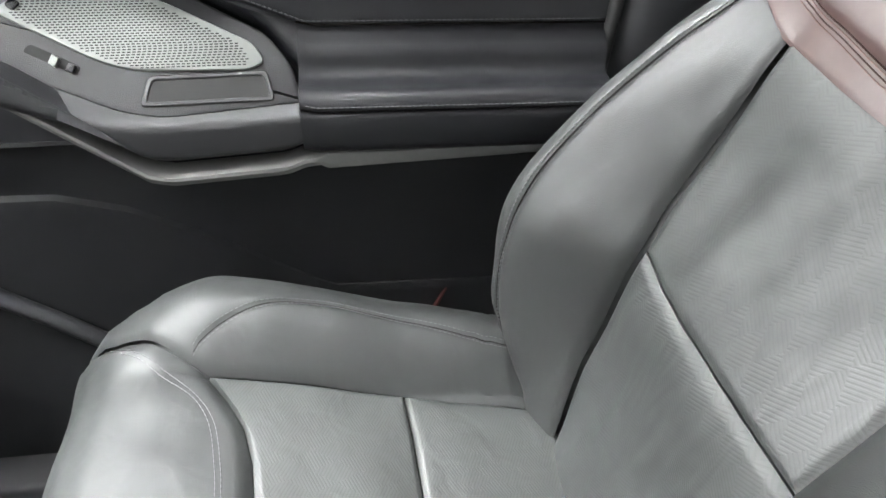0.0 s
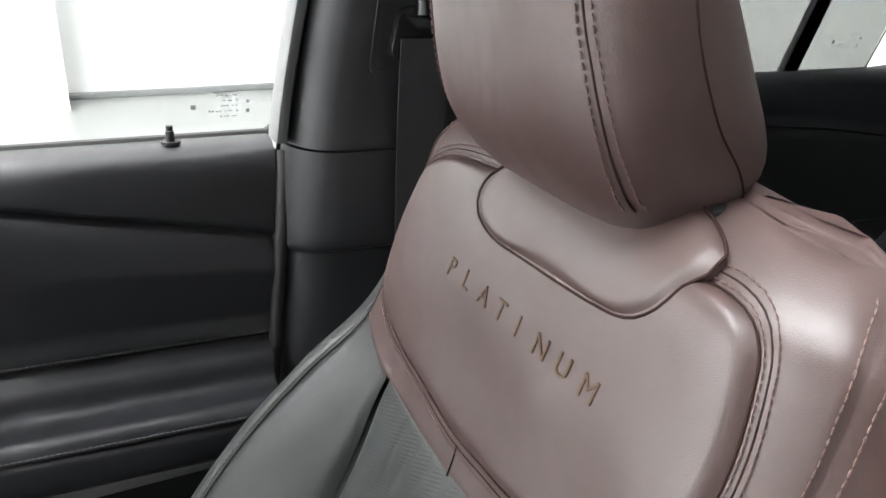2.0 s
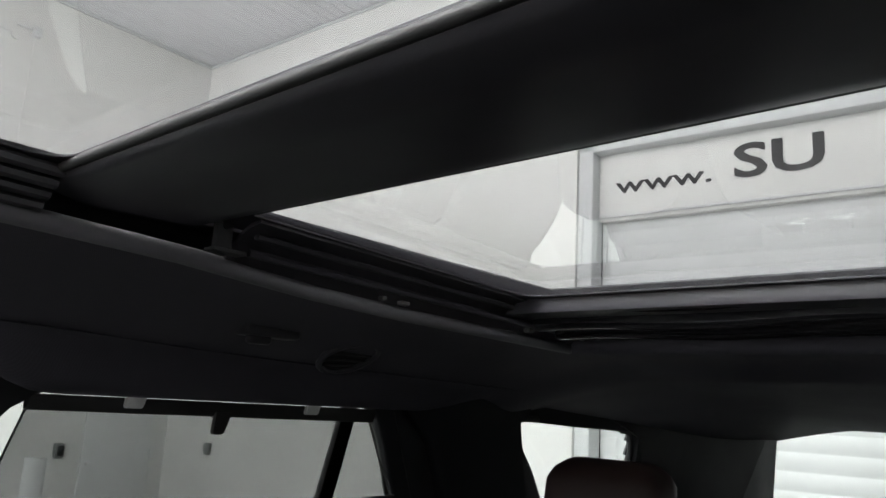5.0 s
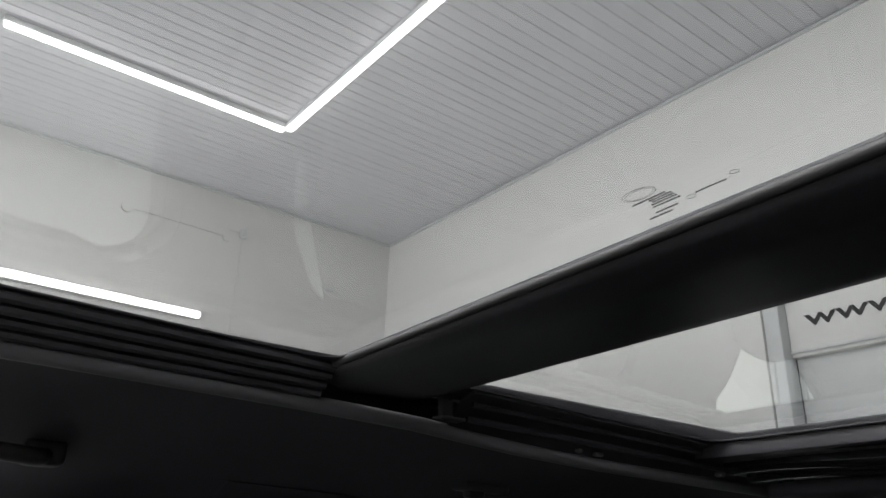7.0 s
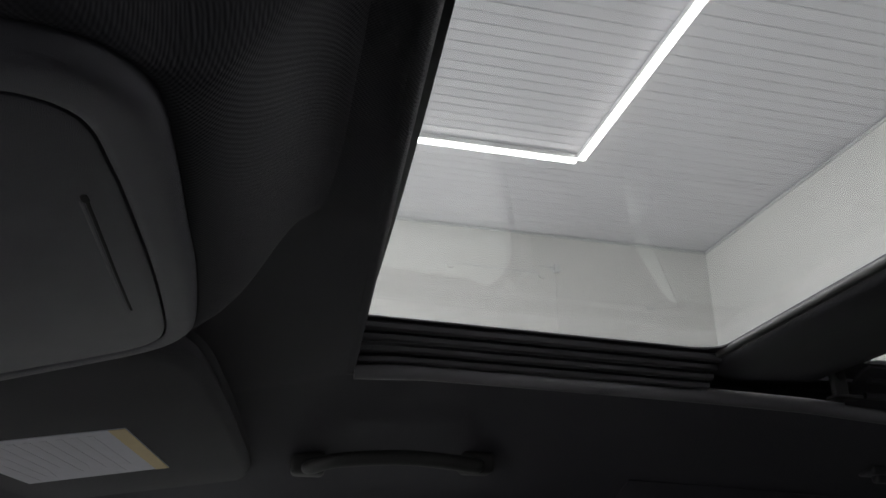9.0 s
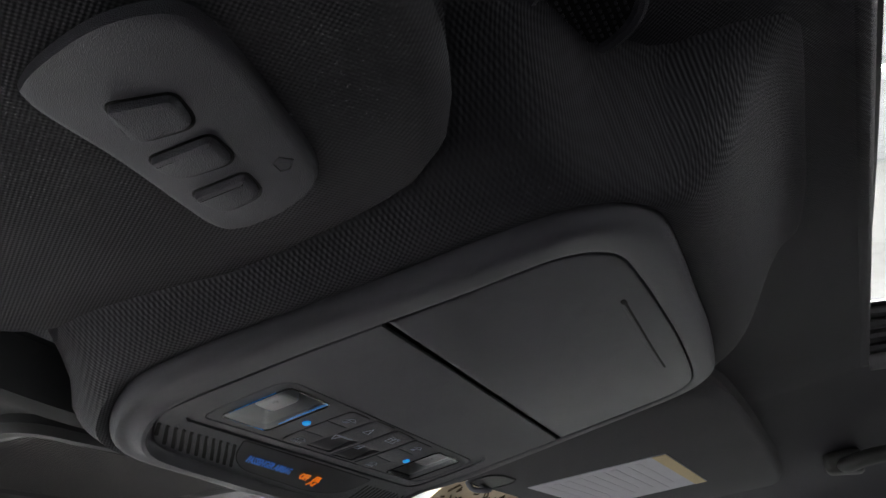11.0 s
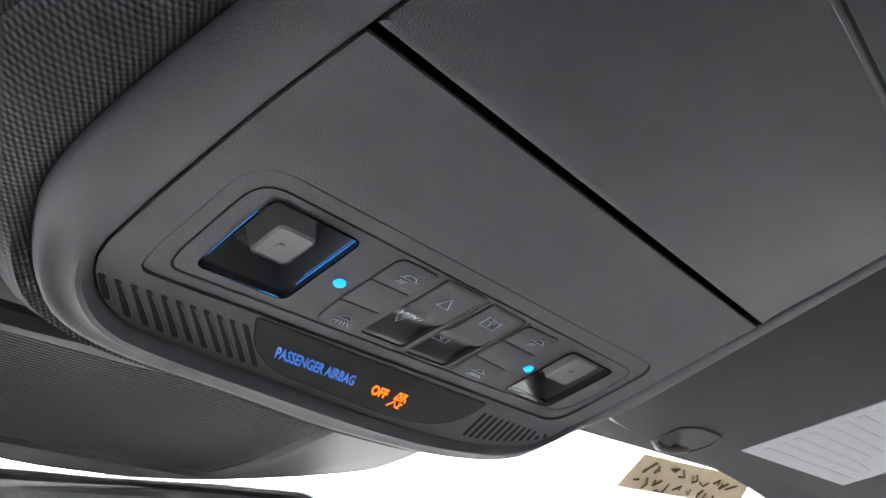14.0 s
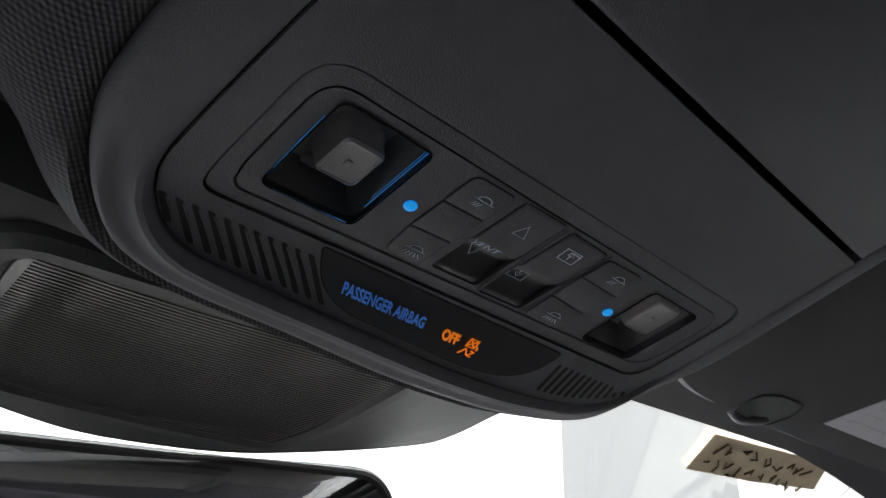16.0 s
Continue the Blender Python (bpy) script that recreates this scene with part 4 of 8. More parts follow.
etched(-0.795, 1.205, [o for o in bpy.data.objects if o.name == "window_2"][0])

# the pull-up mesh blind in the rear door window
bl = thing("window_blind", "black mesh sunblind pulled up over the rear door window", "blind")
b = part("mesh", slab([(-0.268, 1.437), (-0.252, 1.333), (-0.232, 1.165), (-0.848, 1.165), (-0.832, 1.308), (-0.778, 1.372), (-0.722, 1.440)], lambda u, v, h: side_map(u, v, 0.016 + h), 0.0006), MESH, bl, smooth=False)
b.visible_shadow = True
for edge in ([(-0.268, 1.437), (-0.252, 1.333), (-0.232, 1.165)], [(-0.722, 1.440), (-0.778, 1.372), (-0.832, 1.308), (-0.848, 1.165)]):
    part("edge_tape", tube([side_map(u, v, 0.0165) for u, v in smooth_loop(edge, False, 0.01)], 0.0012, sides=6), RUBBER, bl)
part("top_bar", slab(rounded([(-0.266, 1.431), (-0.266, 1.447), (-0.735, 1.447), (-0.735, 1.428)], 0.004, 3), lambda u, v, h: side_map(u, v, 0.022 + h), 0.010, 0.002), RUBBER, bl)
part("pull_tab", slab(rounded([(-0.474, 1.436), (-0.496, 1.436), (-0.493, 1.409), (-0.478, 1.409)], 0.004, 3), lambda u, v, h: side_map(u, v, 0.026 + h), 0.006, 0.001), RUBBER, bl)
# pale plates stand in for window light seen through gaps in the bar
for u in (-0.372, -0.615):
    part("clip", slab(rounded([(u + 0.010, 1.436), (u - 0.010, 1.436), (u - 0.011, 1.4495), (u + 0.011, 1.4495)], 0.003, 3), lambda a, v, h: side_map(a, v, 0.028 + h), 0.006, 0.001), WALL, bl, "pale plate standing in for window light through the bar")
for u in (-0.376, -0.619):
    part("hook_stem", slab([(u + 0.005, 1.446), (u - 0.005, 1.446), (u - 0.005, 1.464), (u + 0.005, 1.464)], lambda a, v, h: side_map(a, v, 0.020 + h), 0.008, 0.001), RUBBER, bl)
part("stay_rod", tube([side_map(-0.675, 1.314, 0.02), side_map(-0.75, 1.317, 0.02), side_map(-0.828, 1.319, 0.02)], 0.0022, sides=6), RUBBER, bl)

# windscreen
ws = thing("windscreen", "clear sloping windscreen with a black top border", "window", kind="structure")
WS = lambda u, v, h: Vector((u, 0.50 + v, 1.510 - 0.56 * v + h))
pane([(-0.60, 0.0), (0.60, 0.0), (0.66, 0.25), (0.72, 0.80), (-0.72, 0.80), (-0.66, 0.25)], WS, 0.005, CLEAR, "pane", ws)
part("top_border", slab([(-0.62, -0.02), (0.62, -0.02), (0.62, 0.02), (-0.62, 0.02)], lambda u, v, h: WS(u, v, h - 0.007), 0.002), FRAME_BLACK, ws)
for sx in (1, -1):
    structure("pillar_a", sheet(lambda u, v: Vector((sx * (0.60 + 0.16 * u + 0.07 * v), 0.44 + 0.85 * u + 0.02 * v, 1.49 - 0.50 * u - 0.07 * v)), span(0, 1, 12), span(0, 1, 4), 0.02), PILLAR, "black windscreen pillar trim", "pillar")

# rear hatch
HATCH = lambda u, v, h: Vector((u, -2.40 - 0.12 * (1.5 - v) + h, v))
hin = rounded([(0.752, 1.31), (0.700, 1.452), (-0.700, 1.452), (-0.752, 1.31), (-0.710, 1.178), (0.710, 1.178)], 0.07, 8)
hout = rounded([(0.86, 1.31), (0.84, 1.56), (-0.84, 1.56), (-0.86, 1.31), (-0.88, 0.5), (0.88, 0.5)], 0.03, 8)
ht = thing("tailgate", "black trimmed tailgate with a wide rear window", "tailgate", kind="structure")
part("trim", frame_slab(hout, hin, HATCH, 0.05, 0.012), PILLAR, ht)
pane(grow(hin, 0.02), lambda u, v, h: HATCH(u, v, h - 0.055), 0.004, PRIVACY, "rear_pane", ht)
part("wiper", tube([(0.50, -2.50, 1.195), (0.30, -2.50, 1.20), (0.0, -2.50, 1.20)], 0.006, sides=6), RUBBER, ht)


# ---- front door ----
def door_edge(z):
    return 0.004 + 0.10 * max(0.0, 1.128 - z)


def loft(rows, closed=False):
    """Skin over rows with as many points each."""
    n, m = len(rows), len(rows[0])
    verts = [v for r in rows for v in r]
    faces = [(i * m + j, (i + 1) * m + j, (i + 1) * m + j + 1, i * m + j + 1) for i in range(n - 1) for j in range(m - 1)]
    if closed:
        faces += [(i * m + m - 1, (i + 1) * m + m - 1, (i + 1) * m, i * m) for i in range(n - 1)]
    return bm_from(verts, faces)


def profile_skin(profile, ys, thick=0.004, step=0.004):
    """A skin along the car: profile(y) gives points (x, z) from top to bottom; the back edge follows the door's edge."""
    rows = []
    for y in ys:
        pts = smooth_loop([(x, z) for x, z in profile(y)], False, step)
        run = [0.0]
        for a, b in zip(pts, pts[1:]):
            run.append(run[-1] + (b - a).length)
        pick = [(lerp_table(list(zip(run, [p.x for p in pts])), d), lerp_table(list(zip(run, [p.y for p in pts])), d)) for d in span(0.0, run[-1], 34)]
        rows.append([Vector((x, max(y, door_edge(z)), z)) for x, z in pick])
    bm = loft(rows)
    bm.normal_update()
    thicken(bm, thick)
    return bm


def crease_z(y):
    return 1.036 + 0.215 * y if y < 0.28 else 1.096 + 0.05 * (y - 0.28)


def stitch_z(y):
    return 0.933 + 0.02 * y if y < 0.31 else 0.9392 + 0.42 * (y - 0.31)


YD = span(0.0, 0.40, 20) + span(0.44, 0.95, 8)
fd = thing("front_door", "black front passenger door with stitched armrest and satin trim", "car door")
part("top_roll", profile_skin(lambda y: [(0.832, 1.120), (0.819, 1.127), (0.802, 1.128), (0.785, 1.1245), (0.774, 1.116), (0.768, 1.098 if y < 0.2 else 1.106), (0.764, crease_z(y) + 0.004), (0.768, crease_z(y) - 0.001)], YD), DOOR_SOFT, fd)
part("upper_insert", profile_skin(lambda y: [(0.775, crease_z(y)), (0.766, crease_z(y) - 0.006), (0.7585, crease_z(y) - 0.016), (0.7505, crease_z(y) - 0.030 - 0.10 * y), (0.7500, crease_z(y) - 0.040 - 0.10 * y), (0.7565, 0.55 * stitch_z(y) + 0.45 * (crease_z(y) - 0.05 - 0.1 * y)), (0.757, stitch_z(y) + 0.022), (0.751, stitch_z(y) + 0.004), (0.755, stitch_z(y) - 0.001)], YD), DOOR_SOFT, fd)
for d in (0.0045,):
    part("stitching", stitch_row([(0.7495, y, stitch_z(y) + d) for y in span(0.03, 0.45, 60)], 0.0040, 0.0010, 0.0011), DOOR_THREAD, fd)
YP = span(0.025, 0.318, 20)


def pad_top(y):
    s = stitch_z(y) - 0.002
    return [(0.757, s + 0.001), (0.749, s - 0.004), (0.742, s - 0.0105), (0.736, s - 0.014), (0.732, s - 0.020), (0.729, s - 0.030), (0.722, s - 0.0355), (0.706, s - 0.0365), (0.692, s - 0.0350), (0.684, s - 0.0375), (0.679, s - 0.044), (0.679, s - 0.049), (0.684, s - 0.0505)]


def pad_low(y):
    s = stitch_z(y) - 0.052
    return [(0.686, s + 0.001), (0.678, s - 0.002), (0.6765, s - 0.010), (0.679, s - 0.028), (0.684, s - 0.040), (0.692, s - 0.045), (0.72, s - 0.046)]


part("armrest_top", profile_skin(pad_top, YP), DOOR_SOFT, fd)
part("armrest_face", profile_skin(pad_low, YP), DOOR_SOFT, fd)
part("stitching", stitch_row([(0.6785, y, stitch_z(y) - 0.0465) for y in YP], 0.0040, 0.0010, 0.0011), DOOR_THREAD, fd)
for zz in (0.0005, -0.0500):
    part("seam", tube([(0.7515 if zz > 0 else 0.6800, y, stitch_z(y) + zz) for y in YP], 0.0010, sides=6), SEAM, fd)
part("lower_panel", profile_skin(lambda y: [(0.72, 0.845), (0.733, 0.838), (0.737, 0.81), (0.737, 0.76), (0.737, 0.70), (0.734, 0.60), (0.730, 0.50), (0.730, 0.40)], YD), DOOR_BLACK, fd)


def low_edge(y):
    return lerp_table([(0.0, 0.632), (0.12, 0.635), (0.304, 0.640), (0.386, 0.692), (0.465, 0.744), (0.539, 0.778), (0.617, 0.783), (0.95, 0.75)], y)


part("pocket_recess", profile_skin(lambda y: [(0.741, low_edge(y) + 0.004), (0.732, low_edge(y)), (0.731, low_edge(y) - 0.01), (0.729, low_edge(y) - 0.06), (0.725, 0.55), (0.722, 0.46), (0.722, 0.38)], YD, 0.003), DOOR_BLACK, fd)
part("pocket_lip", tube(smooth_loop([(0.716, 0.95, 0.80), (0.716, 0.70, 0.715), (0.716, 0.655, 0.678), (0.716, 0.60, 0.635), (0.716, 0.545, 0.590), (0.716, 0.47, 0.55), (0.716, 0.30, 0.52), (0.716, 0.05, 0.51)], False, 0.02), 0.010, sides=10), DOOR_HARD, fd)
part("pocket_wall", profile_skin(lambda y: [(0.716, lerp_table([(0.05, 0.51), (0.3, 0.52), (0.47, 0.55), (0.545, 0.59), (0.655, 0.678), (0.70, 0.715), (0.95, 0.80)], y)), (0.712, 0.50), (0.712, 0.38)], YD, 0.004), DOOR_BLACK, fd)
part("sill_plate", box((0.66, 0.0, 0.36), (0.74, 1.0, 0.42), 0.012, 3), DOOR_HARD, fd)


def bezel_top(y):
    return lerp_table([(0.30, 0.895), (0.325, 0.912), (0.345, 0.934), (0.44, 0.974), (0.62, 0.990), (0.95, 1.02)], y)


part("middle_panel", profile_skin(lambda y: [(0.757, stitch_z(y) + 0.001), (0.752, stitch_z(y) - 0.004), (0.5 * (0.750 - 0.083 + 0.9 * bezel_top(y)), 0.5 * (stitch_z(y) + bezel_top(y))), (-0.080 + 0.9 * bezel_top(y), bezel_top(y) - 0.002), (-0.075 + 0.9 * bezel_top(y), bezel_top(y) - 0.012)], span(0.318, 0.66, 24)), DOOR_SOFT, fd)


# armrest front: bezel with speaker grille, tray, switch and pull cup
def bezel(u, v, h):
    """u along the car, v height on the sloping bezel, h off it."""
    return Vector((-0.093 + 0.9 * v - 0.743 * h, u, v + 0.669 * h))


BEZ = rounded([(0.325, 0.914), (0.345, 0.935), (0.440, 0.975), (0.62, 0.990), (0.66, 0.965), (0.573, 0.917), (0.527, 0.901), (0.476, 0.884), (0.438, 0.879), (0.314, 0.886)], [0.01, 0.01, 0.02, 0.02, 0.01, 0.02, 0.03, 0.02, 0.02, 0.004], 5)
bz = part("switch_bezel", slab(BEZ, bezel, 0.02, 0.004), DOOR_HARD, fd, "dark grey plastic bezel")
GR = rounded([(0.571, 0.958), (0.542, 0.971), (0.442, 0.961), (0.356, 0.927), (0.347, 0.914), (0.362, 0.909), (0.460, 0.911), (0.490, 0.918), (0.571, 0.951)], [0.006, 0.01, 0.02, 0.01, 0.006, 0.006, 0.015, 0.015, 0.004], 5)
gp = part("speaker_grille", slab(GR, lambda u, v, h: bezel(u, v, h + 0.004), 0.005, 0.002), GRILLE, bz, "pale metal speaker grille")


def grille_slots():
    out, random_k = [], 0
    c = Vector((0.46, 0.937))
    rows = 30
    g = [Vector(q) for q in GR]
    for i in range(rows):
        v = 0.9125 + 0.0018 * i
        xs_ = []
        for a, b in zip(g, g[1:] + g[:1]):
            if (a.y > v) != (b.y > v):
                xs_.append(a.x + (v - a.y) / (b.y - a.y) * (b.x - a.x))
        if len(xs_) < 2:
            continue
        lo, hi = min(xs_) + 0.012, max(xs_) - 0.010
        u = lo + 0.0022 * (i % 2)
        while u < hi:
            l = 0.0030
            out.append(((u, v), l))
            u += 0.0044
    verts, faces = [], []
    for (u, v), l in out:
        k = len(verts)
        for a, b in ((0, -0.00042), (l, -0.00042), (l, 0.00042), (0, 0.00042)):
            verts.append(bezel(u + a, v + b, 0.0045))
        faces.append((k, k + 1, k + 2, k + 3))
    return bm_from(verts, faces)


tagged(part("grille_slots", grille_slots(), GAP, gp, "rows of fine dark slots", smooth=False), kind="stuff")
part("grille_badge", slab(rounded([(0.560, 0.953), (0.566, 0.957), (0.560, 0.962), (0.552, 0.958)], 0.003, 4), lambda u, v, h: bezel(u, v, h + 0.006), 0.002, 0.0005), GLOSS_BLACK, gp, "small dark round badge")
TR = rounded([(0.452, 0.890), (0.446, 0.9045), (0.350, 0.9055), (0.345, 0.891)], 0.004, 4)
TRO = rounded([(0.458, 0.887), (0.450, 0.9078), (0.346, 0.9090), (0.340, 0.888)], 0.005, 4)
part("tray_rim", frame_slab(TRO, TR, lambda u, v, h: bezel(u, v, h + 0.0022), 0.004, 0.001), DOOR_HARD, bz)
# near-black sheet takes the place of shade in the tray's depth
part("tray", slab(TR, lambda u, v, h: bezel(u, v, h + 0.0006), 0.004), GAP, bz, "tray recess, its shade put in as a near-black sheet")
part("switch_recess", slab(rounded([(0.554, 0.927), (0.548, 0.932), (0.506, 0.916), (0.510, 0.910)], 0.003, 4), lambda u, v, h: bezel(u, v, h + 0.001), 0.004), GAP, bz)
part("lock_switch", slab(rounded([(0.532, 0.918), (0.528, 0.924), (0.522, 0.921), (0.526, 0.915)], 0.001, 3), lambda u, v, h: bezel(u, v, h + 0.006), 0.006, 0.001), GRILLE, bz, "pale rocker switch")
part("lock_switch", slab(rounded([(0.518, 0.913), (0.515, 0.918), (0.509, 0.916), (0.512, 0.911)], 0.001, 3), lambda u, v, h: bezel(u, v, h + 0.005), 0.006, 0.001), DOOR_HARD, bz)


def bezel_low(y):
    return lerp_table([(0.31, 0.886), (0.438, 0.8785), (0.476, 0.884), (0.527, 0.901), (0.573, 0.917), (0.66, 0.95), (0.95, 1.03)], y)


def strip_z(y):
    return lerp_table([(0.0, 0.842), (0.091, 0.836), (0.30, 0.834), (0.318, 0.832), (0.335, 0.825), (0.44, 0.819), (0.46, 0.823), (0.563, 0.905), (0.66, 0.96), (0.95, 1.04)], y)


YB2 = span(0.316, 0.66, 30)
part("pull_face", profile_skin(lambda y: [(-0.093 + 0.9 * bezel_low(y) + 0.006, bezel_low(y) + 0.001), (-0.093 + 0.9 * bezel_low(y) - 0.006, bezel_low(y) - 0.004), (0.690, bezel_low(y) - 0.010), (0.689, max(strip_z(y) + 0.022, bezel_low(y) - 0.036)), (0.694, max(strip_z(y) + 0.018, bezel_low(y) - 0.041)), (0.72, max(strip_z(y) + 0.018, bezel_low(y) - 0.042))], YB2), DOOR_HARD, fd)
part("pull_cup", profile_skin(lambda y: [(0.735, bezel_low(y) - 0.03), (0.728, strip_z(y) + 0.02), (0.715, strip_z(y) + 0.004), (0.69, strip_z(y))], span(0.32, 0.50, 14)), DOOR_BLACK, fd)


def strip_mesh():
    rows = []
    for y in span(0.02, 0.66, 90):
        z, wid = strip_z(y), 0.0055 if y > 0.3 else 0.004 + 0.006 * (y / 0.3)
        rows.append([Vector((0.715, y, z + 0.8 * wid)), Vector((0.694, y, z + wid)), Vector((0.6885, y, z + 0.6 * wid)), Vector((0.6875, y, z)), Vector((0.690, y, z - wid)), Vector((0.72, y, z - 1.4 * wid))])
    bm = loft(rows)
    bm.normal_update()
    bmesh.ops.solidify(bm, geom=list(bm.faces), thickness=0.002)
    return bm


part("trim_strip", strip_mesh(), SATIN, fd, "satin grey trim strip")
pin = part("lock_pin", joined(tube([(0.800, 0.098, 1.122), (0.800, 0.098, 1.136), (0.800, 0.098, 1.140)], 0.0042, sides=12), tube([(0.800, 0.098, 1.141), (0.800, 0.098, 1.145)], 0.0032, sides=12)), RUBBER, fd, "black lock pin")
part("collar", tube([(0.800, 0.098, 1.1275), (0.800, 0.098, 1.1305)], 0.009, sides=16), DOOR_HARD, pin)
part("belt_seal", tube([(0.824, y, 1.126) for y in span(0.0, 0.8, 20)], 0.005, sides=8), RUBBER, fd)

part("window_frame", tube(smooth_loop([side_map(-0.012, 1.128, 0.024), side_map(-0.034, 1.22, 0.024), side_map(-0.052, 1.32, 0.024), side_map(-0.052, 1.38, 0.024), side_map(-0.044, 1.415, 0.022), side_map(-0.022, 1.444, 0.02)], False, 0.01), 0.010, sides=10), RUBBER, fd)
part("edge_seal", tube(smooth_loop([(0.775, -0.004, 1.12), (0.757, 0.006, 1.04), (0.750, 0.020, 0.92), (0.742, 0.034, 0.80), (0.742, 0.05, 0.6)], False, 0.01), 0.007, sides=10), RUBBER, fd)

def window_frame():
    """The slim painted frame at the rear edge of the door's window."""
    path = smooth_loop([(0.010, 1.135), (0.006, 1.163), (-0.0115, 1.262), (-0.0275, 1.355), (-0.029, 1.385), (-0.021, 1.415), (-0.002, 1.438), (0.03, 1.451), (0.08, 1.455)], False, 0.012)
    rows = []
    for i, p in enumerate(path):
        d = (path[min(i + 1, len(path) - 1)] - path[max(i - 1, 0)]).normalized()
        n, x = Vector((-d.y, d.x)), 0.747 - 0.13 * max(0.0, p.y - 1.2)
        at = lambda o, h: Vector((x + h, p.x + n.x * o, p.y + n.y * o))
        rows.append([at(0.0, 0.030), at(0.0, 0.004), at(0.002, 0.001), at(0.006, 0.0), at(0.0105, 0.001), at(0.0125, 0.004), at(0.0125, 0.030)])
    return loft(rows)


part("window_frame", window_frame(), FRAME_PAINT, fd, "grey painted window frame")

# ---- pillar between the doors ----
bp_ = thing("pillar_b", "charcoal plastic pillar trim between the doors", "pillar trim", kind="structure")


def pillar_front(z):
    return lerp_table([(0.45, 0.052), (0.89, 0.018), (1.04, 0.000), (1.13, -0.010), (1.22, -0.024), (1.30, -0.038), (1.36, -0.050), (1.40, -0.054), (1.44, -0.044), (1.48, 0.01)], z)


def pillar_back(z):
    return lerp_table([(0.45, -0.20), (1.16, -0.205), (1.30, -0.208), (1.36, -0.216), (1.43, -0.25), (1.48, -0.33)], z)


def pillar_skin(heights, x_of):
    rows = []
    for z in heights:
        a, b = pillar_front(z), pillar_back(z)
        x = x_of(z)
        rows.append([Vector((x + d, a + e, z)) for d, e in ((0.055, 0.004), (0.032, 0.002), (0.020, -0.003), (0.011, -0.010), (0.004, -0.018), (0.0, -0.027), (-0.003, -0.045))] + [Vector((x - 0.004, 0.5 * (a + b), z)), Vector((x - 0.003, b + 0.03, z)), Vector((x + 0.006, b + 0.008, z)), Vector((x + 0.05, b, z))])
    bm = loft(rows)
    bm.normal_update()
    bmesh.ops.solidify(bm, geom=list(bm.faces), thickness=0.003)
    return bm


part("lower_cover", pillar_skin(span(0.42, 1.0, 12) + [1.018, 1.022, 1.025, 1.028, 1.031, 1.034] + span(1.05, 1.128, 4), lambda z: 0.726 + 0.014 * ease((1.033 - z) / 0.010)), PILLAR, bp_)
part("upper_cover", pillar_skin(span(1.131, 1.478, 24), lambda z: 0.724 - 0.13 * max(0, z - 1.20)), PILLAR, bp_)
part("belt_slot", slab(rounded([(-0.078, 1.205), (-0.165, 1.205), (-0.170, 1.355), (-0.090, 1.355)], 0.01, 4), lambda u, v, h: Vector((0.7185 - 0.13 * max(0, v - 1.2) - h, u, v)), 0.006, 0.001), GAP, bp_)
part("slot_rim", frame_slab(rounded([(-0.070, 1.199), (-0.170, 1.199), (-0.176, 1.363), (-0.085, 1.363)], 0.012, 4), rounded([(-0.077, 1.206), (-0.164, 1.206), (-0.169, 1.356), (-0.091, 1.356)], 0.01, 4), lambda u, v, h: Vector((0.7175 - 0.13 * max(0, v - 1.2) - h, u, v)), 0.006, 0.002), PILLAR, bp_)
structure("pillar_b_left", pillar_skin(span(0.42, 1.478, 24), lambda z: 0.728 - 0.13 * max(0, z - 1.2)), PILLAR, "charcoal plastic pillar trim", "pillar").matrix_basis = Matrix.Diagonal((-1, 1, 1, 1))


def strap(points, width, wide, thick=0.0014):
    """Belt webbing along the points; wide is the direction of its breadth."""
    w = Vector(wide).normalized() * width / 2
    rows = []
    p = [Vector(q) for q in points]
    for i, q in enumerate(p):
        d = (p[min(i + 1, len(p) - 1)] - p[max(i - 1, 0)]).normalized()
        n = d.cross(w).normalized() * thick
        rows.append([q - w + n, q + w + n, q + w - n, q - w - n, q - w + n])
    return loft(rows)


sb = thing("seat_belt", "black webbing seat belt hanging from its pillar guide", "seat belt")
part("webbing", strap(smooth_loop([(0.690, -0.116, 1.235), (0.702, -0.118, 1.15), (0.708, -0.12, 1.0), (0.715, -0.125, 0.8), (0.72, -0.13, 0.55)], False, 0.02), 0.046, (0.1, 1, 0)), WEBBING, sb)
g = part("guide", joined(slab(rounded([(-0.085, 1.215), (-0.150, 1.215), (-0.142, 1.262), (-0.095, 1.262)], 0.014, 5), lambda u, v, h: Vector((0.700 - h, u, v)), 0.014, 0.004), tube([(0.716, -0.119, 1.285), (0.690, -0.119, 1.285)], 0.016, sides=18), tube([(0.698, -0.119, 1.255), (0.702, -0.119, 1.29)], 0.010, sides=10)), GLOSS_BLACK, sb, "black belt guide on a bolt")
part("loop", tube(smooth_loop([(0.672, -0.140, 1.345), (0.665, -0.175, 1.356), (0.660, -0.203, 1.345), (0.660, -0.219, 1.315), (0.660, -0.222, 1.26), (0.668, -0.218, 1.18), (0.69, -0.205, 1.0)], False, 0.01), 0.0115, sides=10, flat=0.7), WEBBING, sb)
tg = thing("belt_tag", "thin red-edged belt webbing beside the seat", "belt tag")
part("webbing", strap([(0.735, 0.172, 0.632), (0.728, 0.182, 0.615), (0.722, 0.20, 0.585), (0.70, 0.215, 0.54)], 0.0045, (1, 0.3, 0)), RED, tg)

# ---- rear door ----
rd = thing("rear_door", "rear door trim, darkened for the shade, with chrome handle surround", "car door")


